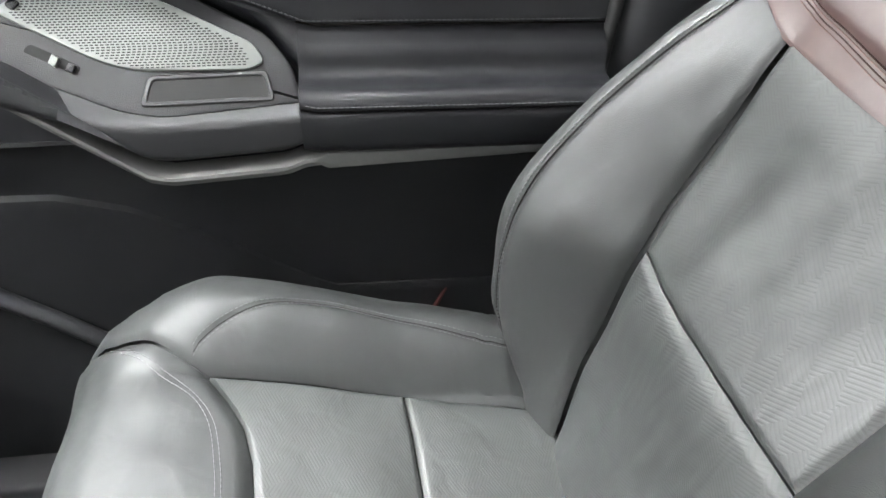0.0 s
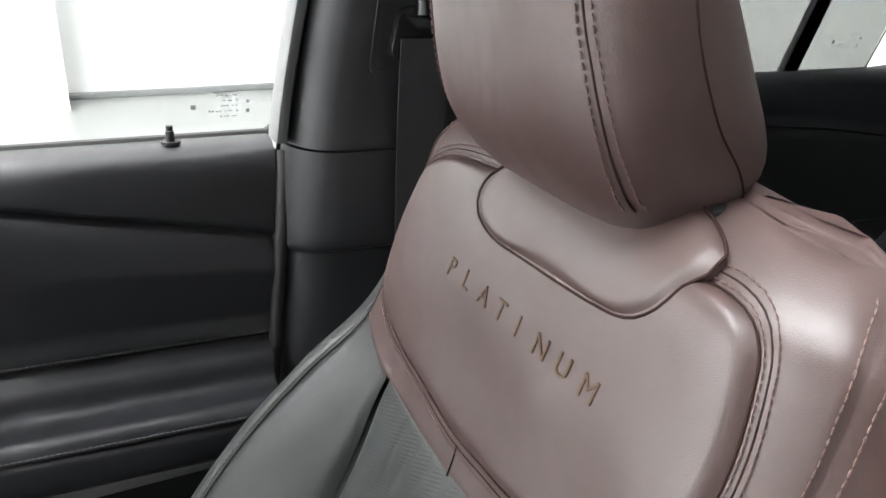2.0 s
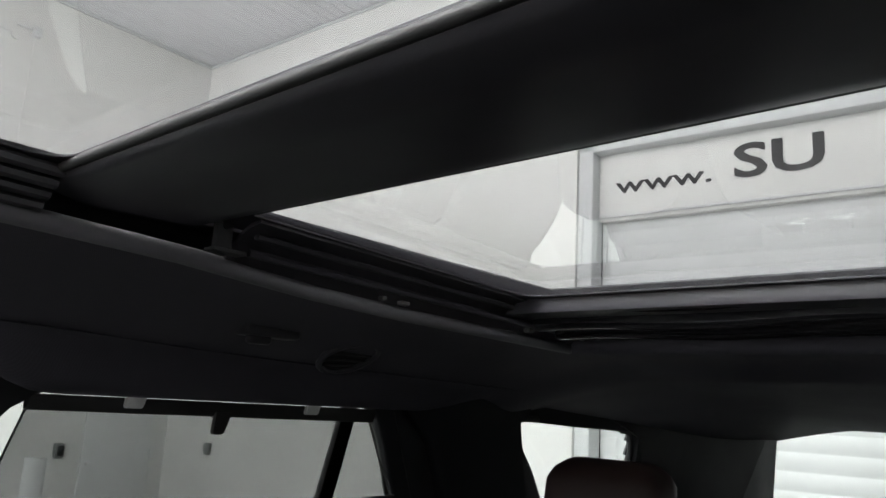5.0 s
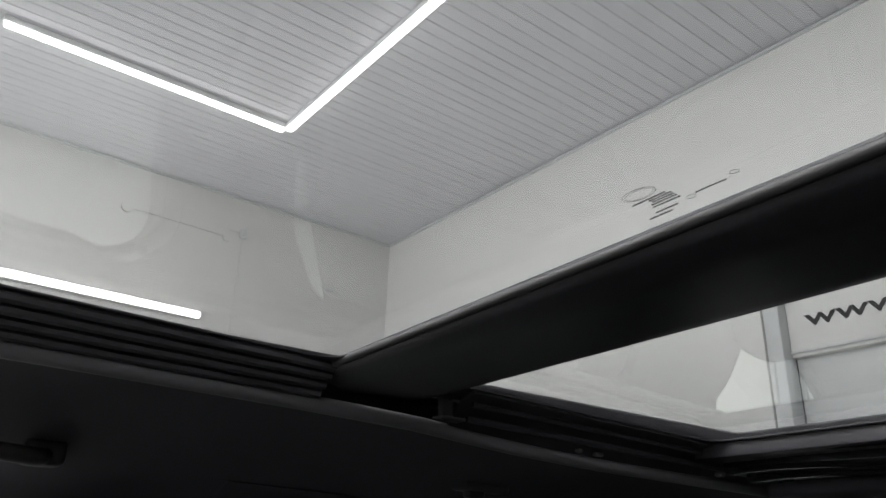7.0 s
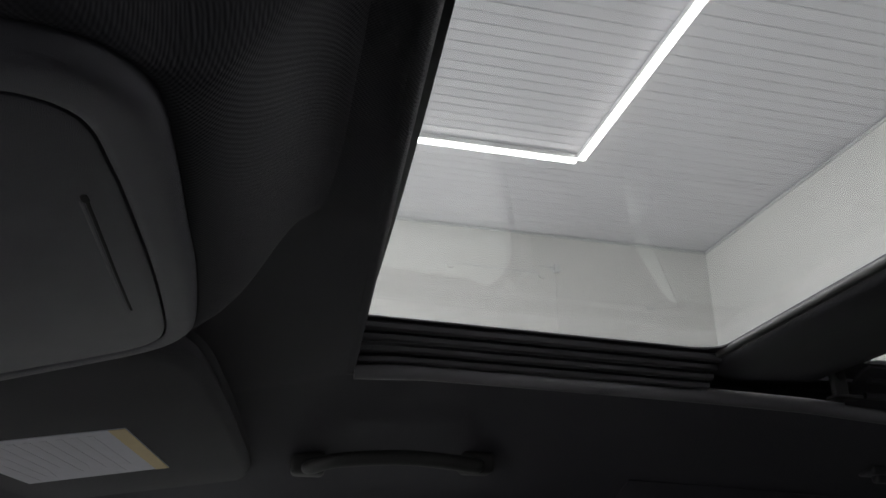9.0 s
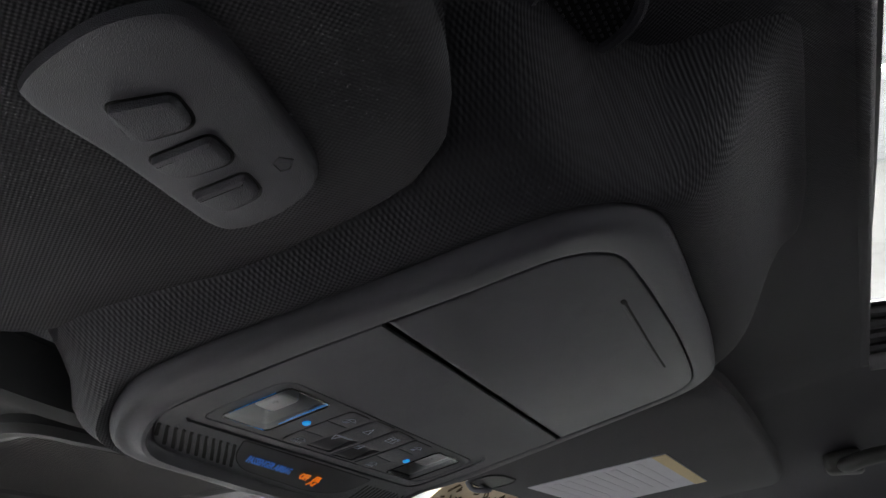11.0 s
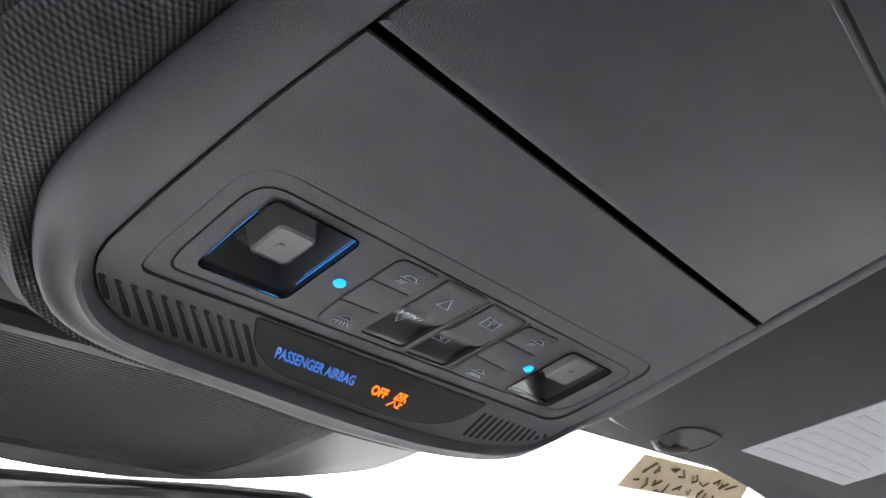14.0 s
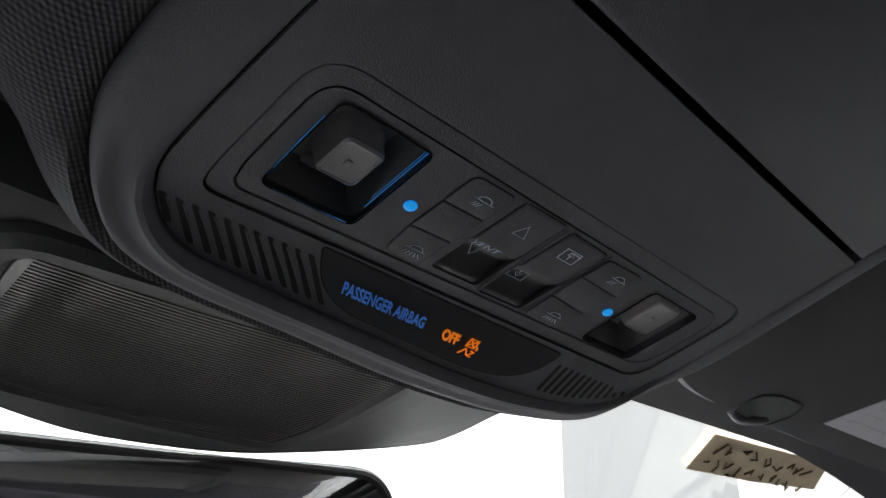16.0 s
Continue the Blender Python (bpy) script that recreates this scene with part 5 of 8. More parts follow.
def rear_skin(profile, ys, thick=0.004):
    rows = []
    for y in ys:
        pts = smooth_loop(profile(y), False, 0.004)
        rows.append([Vector((pts[round(i * (len(pts) - 1) / 22)].x, y, pts[round(i * (len(pts) - 1) / 22)].y)) for i in range(23)])
    bm = loft(rows)
    bm.normal_update()
    thicken(bm, thick)
    return bm


def rear_crease(y):
    return lerp_table([(-0.98, 1.066), (-0.92, 1.070), (-0.75, 1.095), (-0.60, 1.110), (-0.45, 1.100), (-0.20, 1.07)], y)


YR = span(-0.20, -0.99, 26)
part("top_roll", rear_skin(lambda y: [(0.826, 1.156), (0.806, 1.163), (0.782, 1.158), (0.768, 1.14), (0.762, rear_crease(y) + 0.012), (0.756, rear_crease(y) + 0.003), (0.762, rear_crease(y) - 0.002)], YR), TRIM_SHADED, rd)
# soft trim here takes the darker plastic, so the rear door reads as shaded
part("insert", rear_skin(lambda y: [(0.766, rear_crease(y)), (0.755, rear_crease(y) - 0.006), (0.753, rear_crease(y) - 0.03), (0.752, 0.98), (0.748, 0.955), (0.752, 0.95)], YR), DOOR_BLACK, rd)
part("armrest", rear_skin(lambda y: [(0.752, 0.952), (0.742, 0.945), (0.72, 0.935), (0.69, 0.932), (0.680, 0.92), (0.684, 0.88), (0.70, 0.865), (0.74, 0.86)], YR), DOOR_BLACK, rd)
part("lower_panel", rear_skin(lambda y: [(0.74, 0.87), (0.748, 0.86), (0.748, 0.7), (0.745, 0.5), (0.745, 0.40)], YR), DOOR_BLACK, rd)
hd = part("handle_cup", slab(rounded([(-0.345, 1.085), (-0.438, 1.088), (-0.440, 1.028), (-0.345, 1.02)], 0.008, 4), lambda u, v, h: Vector((0.752 - h, u, v)), 0.004, 0.001), GAP, rd)
part("surround", frame_slab(rounded([(-0.338, 1.092), (-0.446, 1.095), (-0.448, 1.020), (-0.338, 1.012)], 0.010, 5), rounded([(-0.348, 1.082), (-0.434, 1.085), (-0.436, 1.030), (-0.348, 1.023)], 0.006, 5), lambda u, v, h: Vector((0.746 - h, u, v)), 0.006, 0.002), CHROME, hd, "bright chrome surround")
part("lever", box((0.738, -0.432, 1.050), (0.746, -0.38, 1.078), 0.003), CHROME, hd)
part("lock_pin", tube([(0.802, -0.905, 1.160), (0.802, -0.905, 1.182), (0.802, -0.905, 1.185)], 0.0042, sides=12), RUBBER, rd, "black lock pin")
part("pin_collar", tube([(0.802, -0.905, 1.160), (0.802, -0.905, 1.166)], 0.009, sides=16), TRIM_SHADED, rd)
part("sail_corner", slab(rounded([(-0.925, 1.160), (-0.91, 1.215), (-0.872, 1.262), (-0.832, 1.31), (-0.776, 1.392), (-0.735, 1.442), (-0.755, 1.47), (-0.86, 1.40), (-0.93, 1.31), (-0.985, 1.22), (-0.99, 1.15)], 0.006, 3), lambda u, v, h: Vector((side_x(v) - 0.022 - h, u, v)), 0.02, 0.006), TRIM_SHADED, rd)

def rail_edge(y, f):
    """The headliner's outer edge dips over the rear door window."""
    x = 0.624 + 0.043 * f
    w = ease(f) * ease(min(1.0, max(0.0, (-0.15 - y) / 0.12))) * ease(min(1.0, max(0.0, (y + 0.98) / 0.20)))
    return Vector((x, y, (head_z(x, y) - 0.0015) * (1 - w) + 1.4480 * w))


part("upper_trim", sheet(rail_edge, span(-0.98, -0.15, 40), span(0, 1, 12), 0.004), HEADLINER, rd, "black woven fabric roof rail edge")
part("upper_frame", slab([(-0.225, 1.4615), (-0.740, 1.4590), (-0.80, 1.52), (-0.15, 1.52)], lambda u, v, h: side_map(u, v, 0.012 + h), 0.010, 0.002), TRIM_SHADED, rd)

# ---- rear pillars and quarter trim ----
structure("pillar_c", slab(rounded([(-0.99, 1.15), (-0.985, 1.22), (-0.93, 1.32), (-0.86, 1.41), (-0.76, 1.475), (-1.10, 1.50), (-1.088, 1.436), (-1.119, 1.391), (-1.188, 1.333), (-1.277, 1.249), (-1.342, 1.185), (-1.40, 1.154), (-1.40, 0.45), (-0.99, 0.45)], 0.008, 3), lambda u, v, h: Vector(((side_x(v) if v > 1.13 else 0.83 - 0.02 * ease((1.13 - v) / 0.2)) - 0.030 - h, u, v)), 0.03, 0.008), TRIM_SHADED, "charcoal plastic trim behind the rear door", "pillar")
structure("pillar_d", slab(rounded([(-1.40, 0.45), (-1.40, 1.155), (-1.56, 1.188), (-1.592, 1.30), (-1.582, 1.38), (-1.555, 1.42), (-1.505, 1.436), (-1.14, 1.447), (-1.14, 1.52), (-2.40, 1.52), (-2.46, 0.45)], 0.01, 4), lambda u, v, h: Vector(((side_x(v) if v > 1.13 else 0.83 - 0.02 * ease((1.13 - v) / 0.2)) - 0.028 - h, u, v)), 0.03, 0.010), TRIM_SHADED, "charcoal plastic trim round the quarter window", "pillar")
b2 = thing("seat_belt", "black webbing seat belt hanging on the rear pillar", "seat belt")
part("webbing", strap([(0.745, -1.064, 1.268), (0.752, -1.060, 1.20), (0.758, -1.054, 1.05), (0.765, -1.05, 0.85)], 0.048, (0.1, 1, 0.1)), WEBBING, b2)
part("guide", slab(rounded([(-1.030, 1.252), (-1.098, 1.254), (-1.090, 1.285), (-1.040, 1.285)], 0.01, 4), lambda u, v, h: Vector((0.748 - h, u, v)), 0.012, 0.003), TRIM_SHADED, b2)
b2.matrix_basis = Matrix.Translation((-0.004, 0, 0))

# ---- grab handles, coat hook and roof vent ----
gh = thing("grab_handle", "black fixed grab handle under the headliner edge", "handle")
GHX = 0.598
hz = lambda y: head_z(GHX, y)
for y in (0.214, 0.034):
    part("mount", box((GHX - 0.012, y - 0.018, hz(y) - 0.018), (GHX + 0.022, y + 0.018, hz(y) + 0.006), 0.006, 3), RUBBER, gh)
part("bar", tube(smooth_loop([(GHX + 0.008, 0.214, hz(0.214) - 0.008), (GHX - 0.022, 0.208, hz(0.208) - 0.013), (GHX - 0.040, 0.185, hz(0.185) - 0.014), (GHX - 0.046, 0.120, hz(0.12) - 0.013), (GHX - 0.040, 0.062, hz(0.062) - 0.014), (GHX - 0.022, 0.040, hz(0.04) - 0.013), (GHX + 0.008, 0.034, hz(0.034) - 0.008)], False, 0.008), 0.0095, sides=12, flat=0.8), RUBBER, gh)
hk = thing("coat_hook", "small black folding coat hook on the headliner", "hook")
HX, HY = 0.548, -0.412
part("plate", box((HX - 0.008, HY - 0.055, head_z(HX, HY) - 0.008), (HX + 0.020, HY + 0.012, head_z(HX, HY) + 0.004), 0.004, 3), FRAME_BLACK, hk)
part("hook", box((HX - 0.004, HY - 0.022, head_z(HX, HY) - 0.016), (HX + 0.010, HY + 0.004, head_z(HX, HY) - 0.006), 0.004, 3), FRAME_BLACK, hk)
vt = thing("roof_vent", "round black air vent in the headliner", "vent")
VX, VY = 0.583, -0.572
vz = head_z(VX, VY)
vn = Vector((-0.45, 0, -0.9)).normalized()
tv = vn.to_track_quat("Z", "Y").to_matrix().to_4x4()
vm = Matrix.Translation((VX, VY, vz)) @ tv
part("rim", tube([vm @ Vector((0.036 * math.cos(a), 0.036 * math.sin(a), 0.003)) for a in span(0, 2 * math.pi, 32)][:-1], 0.004, True, 8), FRAME_BLACK, vt)
part("disc", tube([vm @ Vector((0, 0, -0.006)), vm @ Vector((0, 0, 0.0005))], 0.034, sides=28), GAP, vt)
for k in range(4):
    o = -0.021 + 0.014 * k
    l = math.sqrt(0.032 ** 2 - o * o)
    part("vane", tube([vm @ Vector((-l, o, 0.003)), vm @ Vector((l, o, 0.001))], 0.0024, sides=6), RUBBER, vt)


# ---- front passenger seat ----
SEAT_X = 0.40


def back_line(z):
    y = -0.054 - 0.004 * ease((z - 0.98) / 0.04) - 0.36 * (z - 1.112)
    y += 0.020 * math.exp(-((z - 0.84) / 0.07) ** 2)
    if z < 0.72:
        y -= 0.10 * (0.72 - z)
    if z > 1.165:
        y -= 22 * (z - 1.165) ** 2
    return y


def curve_table(table, x):
    """Smooth curve through a table of (x, value)."""
    t = sorted(table)
    if x <= t[0][0]:
        return t[0][1]
    if x >= t[-1][0]:
        return t[-1][1]
    k = max(i for i in range(len(t)) if t[i][0] <= x)
    k = min(k, len(t) - 2)
    (a, p), (b, q) = t[k], t[k + 1]
    slope = lambda i: (t[min(i + 1, len(t) - 1)][1] - t[max(i - 1, 0)][1]) / (t[min(i + 1, len(t) - 1)][0] - t[max(i - 1, 0)][0])
    h, s = b - a, (x - a) / (b - a)
    return p * (2 * s ** 3 - 3 * s * s + 1) + q * (3 * s * s - 2 * s ** 3) + h * slope(k) * (s ** 3 - 2 * s * s + s) + h * slope(k + 1) * (s ** 3 - s * s)


BOLSTER = [(0.56, 0.0), (0.62, 0.004), (0.64, 0.012), (0.66, 0.026), (0.69, 0.046), (0.72, 0.060), (0.75, 0.070), (0.79, 0.077), (0.868, 0.075), (0.919, 0.066), (0.945, 0.056), (0.971, 0.040), (1.0, 0.018), (1.03, 0.004), (1.06, 0.0), (1.3, 0.0)]
HALF = [(0.57, 0.115), (0.59, 0.150), (0.61, 0.182), (0.635, 0.212), (0.66, 0.234), (0.70, 0.250), (0.80, 0.256), (0.90, 0.252), (0.97, 0.241), (1.03, 0.233), (1.08, 0.227), (1.13, 0.219), (1.158, 0.211), (1.177, 0.198), (1.192, 0.180), (1.202, 0.154), (1.2075, 0.118), (1.210, 0.07)]
SEAM_FAR = [(0.57, 0.080), (0.60, 0.089), (0.66, 0.1005), (0.70, 0.1065), (0.74, 0.1100), (0.80, 0.1065), (0.85, 0.1030), (0.88, 0.1120), (0.91, 0.1180), (0.954, 0.1210), (1.004, 0.1235), (1.03, 0.1235)]
SEAM_NEAR = [(0.57, 0.080), (0.60, 0.089), (0.66, 0.0995), (0.735, 0.1125), (0.83, 0.1195), (0.93, 0.1170), (0.963, 0.1150), (0.99, 0.1137), (1.0165, 0.1100)]
RIDGE = [(0.57, 0.098), (0.59, 0.130), (0.61, 0.155), (0.635, 0.176), (0.66, 0.188), (0.70, 0.196), (0.85, 0.201), (0.95, 0.199), (1.02, 0.194), (1.06, 0.193), (1.11, 0.190), (1.15, 0.187), (1.171, 0.184), (1.188, 0.1745), (1.194, 0.165), (1.201, 0.145), (1.210, 0.05)]
CREST_NEAR = [(0.57, 0.098), (0.59, 0.130), (0.61, 0.155), (0.635, 0.176), (0.66, 0.188), (0.70, 0.196), (0.85, 0.200), (0.92, 0.194), (0.96, 0.185), (0.99, 0.174), (1.01, 0.166), (1.045, 0.158), (1.061, 0.155)]
CREST_FAR = [(0.57, 0.098), (0.59, 0.130), (0.61, 0.155), (0.635, 0.176), (0.66, 0.186), (0.70, 0.189), (0.85, 0.190), (0.878, 0.1915), (0.92, 0.193), (0.97, 0.1925), (1.01, 0.193), (1.046, 0.193)]


def shift(z):
    """The backrest's top sits a little further out than its foot."""
    return 0.012 * ease((z - 0.95) / 0.08)


def back_half(z):
    return curve_table(HALF, z)


def seam_in(z, s=1):
    return curve_table(SEAM_FAR if s > 0 else SEAM_NEAR, z)


def crest(z, s=1):
    if z < 1.0605:
        return curve_table(CREST_FAR if s > 0 else CREST_NEAR, z)
    return curve_table(RIDGE, z) + (0.8 * shift(z) if s > 0 else 0.0)


def back_y(u, z):
    """The front face of the backrest: flat middle, swelling bolsters below, shoulders that wrap back above."""
    a = abs(u - shift(z))
    w = back_half(z)
    base = back_line(z)
    b = curve_table(BOLSTER, z)
    s = 1 if u > shift(z) else -1
    i0, c = seam_in(z, s) - s * shift(z), min(curve_table(RIDGE, z), 0.201)
    if a <= i0:
        low = 0.006 * (1 - (a / i0) ** 2) - 0.003
    elif a <= c:
        q = (a - i0) / (c - i0)
        low = b * (0.45 * (1 - (1 - q) ** 2) + 0.55 * q) + 0.007 * ease((0.99 - z) / 0.1) * math.sin(math.pi * q)
    else:
        t = min(1.0, (a - c) / max(0.01, w - c))
        low = b - 0.105 * (1 - math.sqrt(max(0.0, 1 - t * t)))
    t = max(0.0, min(1.0, (a - 0.115) / max(0.01, w - 0.115)))
    high = -(0.058 - 0.036 * ease((z - 1.13) / 0.075)) * (1 - math.sqrt(max(0.0, 1 - t ** 2.6)))
    k = ease((z - 0.985) / 0.075)
    y = base + (1 - k) * low + k * high
    if a > i0 and z < 1.03:
        y += 0.0030 * ease((a - i0) / 0.02) * noise.noise(Vector((u * 18 + 7, z * 15 + u * 20, 3.0))) * ease((1.03 - z) / 0.05)
    r = ease((1.01 - z) / 0.05) * max(0.0, 1 - (a / 0.125) ** 4)
    if r > 0:
        y += r * (0.0060 * ease(abs(z - 0.850) / 0.05) * noise.noise(Vector((u * 24 + z * 7, z * 4.0, 2.0))) + 0.0008 * noise.noise(Vector((u * 70 + z * 14, z * 9, 5.0))))
    elif 1.03 < z:
        y += 0.0013 * noise.noise(Vector((u * 16 + 3, z * 22, 8.0))) * ease((z - 1.03) / 0.03)
    return y


def back_surf(u, v):
    return Vector((SEAT_X + u, back_y(u, v), v))


seat = thing("front_seat", "front passenger seat in grey leather with brown shoulder panel", "car seat")


def back_shell(heights):
    """The sides and back of the backrest; its front lies a little behind the padded panels."""
    rows = []
    for z in heights:
        w, m = back_half(z), shift(z)
        steps = (0.06, 0.12, 0.2, 0.3, 0.42, 0.54, 0.66, 0.78, 0.9, 1.0)

        def flank(s):
            c = crest(z, s)
            tuck = 0.004 if z > 1.0605 else -0.0005
            out = w + s * m + (0.009 * ease((z - 1.03) / 0.05) if s < 0 else 0.0)
            us = [s * (c - tuck)] + [s * (c + (out - c) * math.sin(0.5 * math.pi * t)) for t in steps]
            return [Vector((SEAT_X + u, back_y(u, z) + (0.0012 if z > 1.0605 else -0.0013 + 0.0028 * ease((abs(u) - c) / 0.006)), z)) for u in us]
        row = list(reversed(flank(-1)))
        row += [Vector((SEAT_X + u, back_y(u, z) - (0.0006 if z > 1.0605 else 0.010), z)) for u in span(-crest(z, -1) + 0.002, crest(z, 1) - 0.002, 30)]
        row += flank(1)
        e = row[-1].y
        yb = min(back_line(z) - 0.012 - 0.085 * ease((1.17 - z) / 0.10), e - 0.003)
        for f, g in ((1.0, 0.35), (0.985, 0.65), (0.95, 0.9), (0.88, 1.0), (0.7, 1.05), (0.35, 1.1), (0, 1.1), (-0.35, 1.1), (-0.7, 1.05), (-0.88, 1.0), (-0.95, 0.9), (-0.985, 0.65), (-1.0, 0.35)):
            row.append(Vector((SEAT_X + m + f * w - (0.009 * ease((z - 1.03) / 0.05) if f < -0.8 else 0.0), e + g * (yb - e), z)))
        rows.append(row)
    return loft(rows, True)


part("back_shell", back_shell(span(0.575, 1.0600, 44)), GREY_LEATHER, seat)
part("shoulder_shell", back_shell(span(1.0608, 1.165, 14) + [1.172, 1.178, 1.184, 1.189, 1.194, 1.198, 1.2015, 1.2045, 1.207, 1.209, 1.210]), BROWN_LEATHER, seat, "brown leather shoulder of the backrest")

# grey centre: upper and lower insert with a V seam between
G = 0.0008
side_in = lambda s, z0, z1, n, d=0.0: [(s * (seam_in(z, s) + d), z) for z in span(z0, z1, n)]
V_SEAM = [(0.06, 0.8490), (0.0, 0.8515), (-0.06, 0.8535)]
INSERT_UP = straight_loop(side_in(1, 1.010, 0.8502, 16, -G) + [(u, z + 0.0008) for u, z in V_SEAM] + side_in(-1, 0.8548, 1.020, 12, -G) + [(-0.06, 1.018), (0.0, 1.013), (0.06, 1.011)], True, 0.006)
INSERT_LOW = straight_loop(side_in(1, 0.8482, 0.60, 16, -G) + side_in(-1, 0.60, 0.8532, 14, -G) + [(u, z - 0.0008) for u, z in reversed(V_SEAM)], True, 0.006)
part("back_insert", puff(INSERT_UP, back_surf, 0.0022, 0.010, 0.0042, 0.004, 22, flip=-1), PERFORATED, seat, "grey embossed leather insert")
part("lower_insert", puff(INSERT_LOW, back_surf, 0.0026, 0.010, 0.0046, 0.004, 22, flip=-1), PERFORATED, seat, "grey embossed leather insert")


def band(s, z0, z1, n, m, lift=0.0015, edge=0.008, drop=0.0030):
    """A bolster face between the insert's seam and the crest's seam, as a padded strip."""
    rows = []
    for i in range(n + 1):
        z = z0 + (z1 - z0) * i / n
        a0, a1 = seam_in(z, s) + G, crest(z, s) - 0.0004
        row = []
        for j in range(m + 1):
            q = j / m
            q = q - 0.13 * math.sin(2 * math.pi * q) / 1.0 * 0.6
            u = a0 + (a1 - a0) * q
            d = min(u - a0, a1 - u, 2 * (z - z0), 2 * (z1 - z))
            h = lift - drop * (1 - math.sin(0.5 * math.pi * min(1, max(0, d) / edge)))
            nn = -normal_at(back_surf, s * u, z)
            row.append(back_surf(s * u, z) + nn * h)
        rows.append(row)
    return loft(rows)


for s in (1, -1):
    part("bolster_face", band(s, 0.585, 1.058, 60, 30), GREY_LEATHER, seat)
    for d in ((-0.0036, 0.0036) if s > 0 else (-0.0052, 0.0052)):
        part("stitching", stitch_row([back_surf(s * (crest(z, s) + d), z) + Vector((0, 0.0014, 0)) for z in span(1.05, 0.62, 90)], 0.0036, 0.0012, 0.0008), GREY_THREAD, seat)
    part("crest_seam", tube([back_surf(s * crest(z, s), z) + Vector((0, 0.0002, 0)) for z in span(1.055, 0.62, 60)], 0.0007, sides=6), SEAM, seat)
    for d, h in ((-0.0036, 0.0030), (0.0046, 0.0022)):
        part("stitching", stitch_row([back_surf(s * (crest(z, s) + d), z) - normal_at(back_surf, s * (crest(z, s) + d), z) * h for z in span(1.066, 1.192, 60)], 0.0036, 0.0012, 0.0007), THREAD, seat)

FAR_EDGE = [(0.0, 1.0050), (0.05, 1.0045), (0.1216, 1.0050), (0.1394, 1.0106), (0.165, 1.0185), (0.190, 1.0260)]
NEAR_EDGE = [(-0.1825, 1.0620), (-0.1566, 1.0455), (-0.1344, 1.0310), (-0.1129, 1.0170), (-0.0814, 1.0101), (-0.0294, 1.0055)]
yoke_top = [(crest(z, 1) - 0.0006, z) for z in (1.046, 1.075, 1.10, 1.14, 1.16, 1.173, 1.183, 1.192, 1.198)] + [(0.115, 1.2045), (0.07, 1.2065), (0.012, 1.2070), (-0.05, 1.2065), (-0.095, 1.2045)] + [(-(crest(z, -1) - 0.0006), z) for z in (1.198, 1.192, 1.183, 1.173, 1.16, 1.14, 1.10, 1.08)]
yoke = part("shoulder_yoke", puff(straight_loop(NEAR_EDGE + FAR_EDGE + yoke_top, True, 0.005), back_surf, 0.0024, 0.006, 0.0012, 0.008, inner=26, flip=-1), BROWN_LEATHER, seat, "brown leather shoulder yoke")
TEXT_PANEL = smooth_loop([(0.0013, 1.0270), (0.0266, 1.0272), (0.080, 1.0318), (0.1075, 1.0335), (0.1375, 1.0395), (0.164, 1.0485), (0.187, 1.064), (0.195, 1.09), (0.194, 1.12), (0.185, 1.147), (0.166, 1.1610), (0.1374, 1.1708), (0.0840, 1.1755), (0.0, 1.180), (-0.070, 1.180), (-0.1067, 1.1790), (-0.126, 1.1782), (-0.140, 1.1745), (-0.150, 1.1660), (-0.1550, 1.1500), (-0.1600, 1.122), (-0.1608, 1.0987), (-0.155, 1.082), (-0.1433, 1.0680), (-0.1188, 1.0494), (-0.0945, 1.0368), (-0.0557, 1.0303), (-0.0194, 1.0282)], True, 0.005)
tp = part("text_panel", puff(TEXT_PANEL, back_surf, 0.0080, 0.009, 0.0050, 0.006, inner=24, flip=-1), BROWN_LEATHER, seat, "brown leather panel with an embroidered word")
PAD = smooth_loop([(0.0735, 1.177), (0.0820, 1.162), (0.0745, 1.1495), (0.048, 1.1424), (0.0075, 1.1434), (-0.026, 1.1447), (-0.058, 1.1462), (-0.0755, 1.1480), (-0.0886, 1.1527), (-0.0988, 1.162), (-0.106, 1.1735), (-0.112, 1.187), (-0.06, 1.198), (0.04, 1.197)], True, 0.005)
pd_ = part("neck_pad", puff(PAD, back_surf, 0.0110, 0.010, 0.0040, 0.008, inner=16, flip=-1), BROWN_LEATHER, seat, "brown leather pad below the headrest")
part("crease", tube([back_surf(q.x, q.y) - normal_at(back_surf, q.x, q.y) * 0.0080 for q in grow(PAD, 0.0006)], 0.0009, True, 6), BROWN_SEAM, pd_)
for d, h in ((0.0024, 0.0034), (0.0076, 0.0034)):
    pts = [back_surf(q.x, q.y) - normal_at(back_surf, q.x, q.y) * h for q in grow(TEXT_PANEL, d)]
    part("stitching", stitch_row(pts + pts[:1], 0.0036, 0.0010, 0.0007), THREAD, tp)
for d, h in ((0.0006, 0.0028), (0.0050, 0.0022)):
    part("seam_line", tube([back_surf(q.x, q.y) - normal_at(back_surf, q.x, q.y) * h for q in grow(TEXT_PANEL, d)], 0.0006, True, 6), BROWN_SEAM, tp)
part("band_seam", tube([back_surf(0.002 + 0.25 * (z - 1.006), z) + Vector((0, 0.0030, 0)) for z in span(1.006, 1.024, 6)], 0.0006, sides=6), SEAM, yoke)
for k, (ch, dx) in enumerate(zip("PLATINUM", (0, 0, 0, 0, 0.002, 0, 0, 0))):
    u0 = 0.0855 - 0.0226 * k - dx
    place = lambda u, v, h: back_surf(u0 - u, 1.1065 + v) + Vector((0, 0.0081 + h, 0.003 * h))
    part("letter", lettering(ch, 0.0122, place, 0.0012, 1.08, 0.0), GOLD_THREAD, tp, "tan embroidered letter")


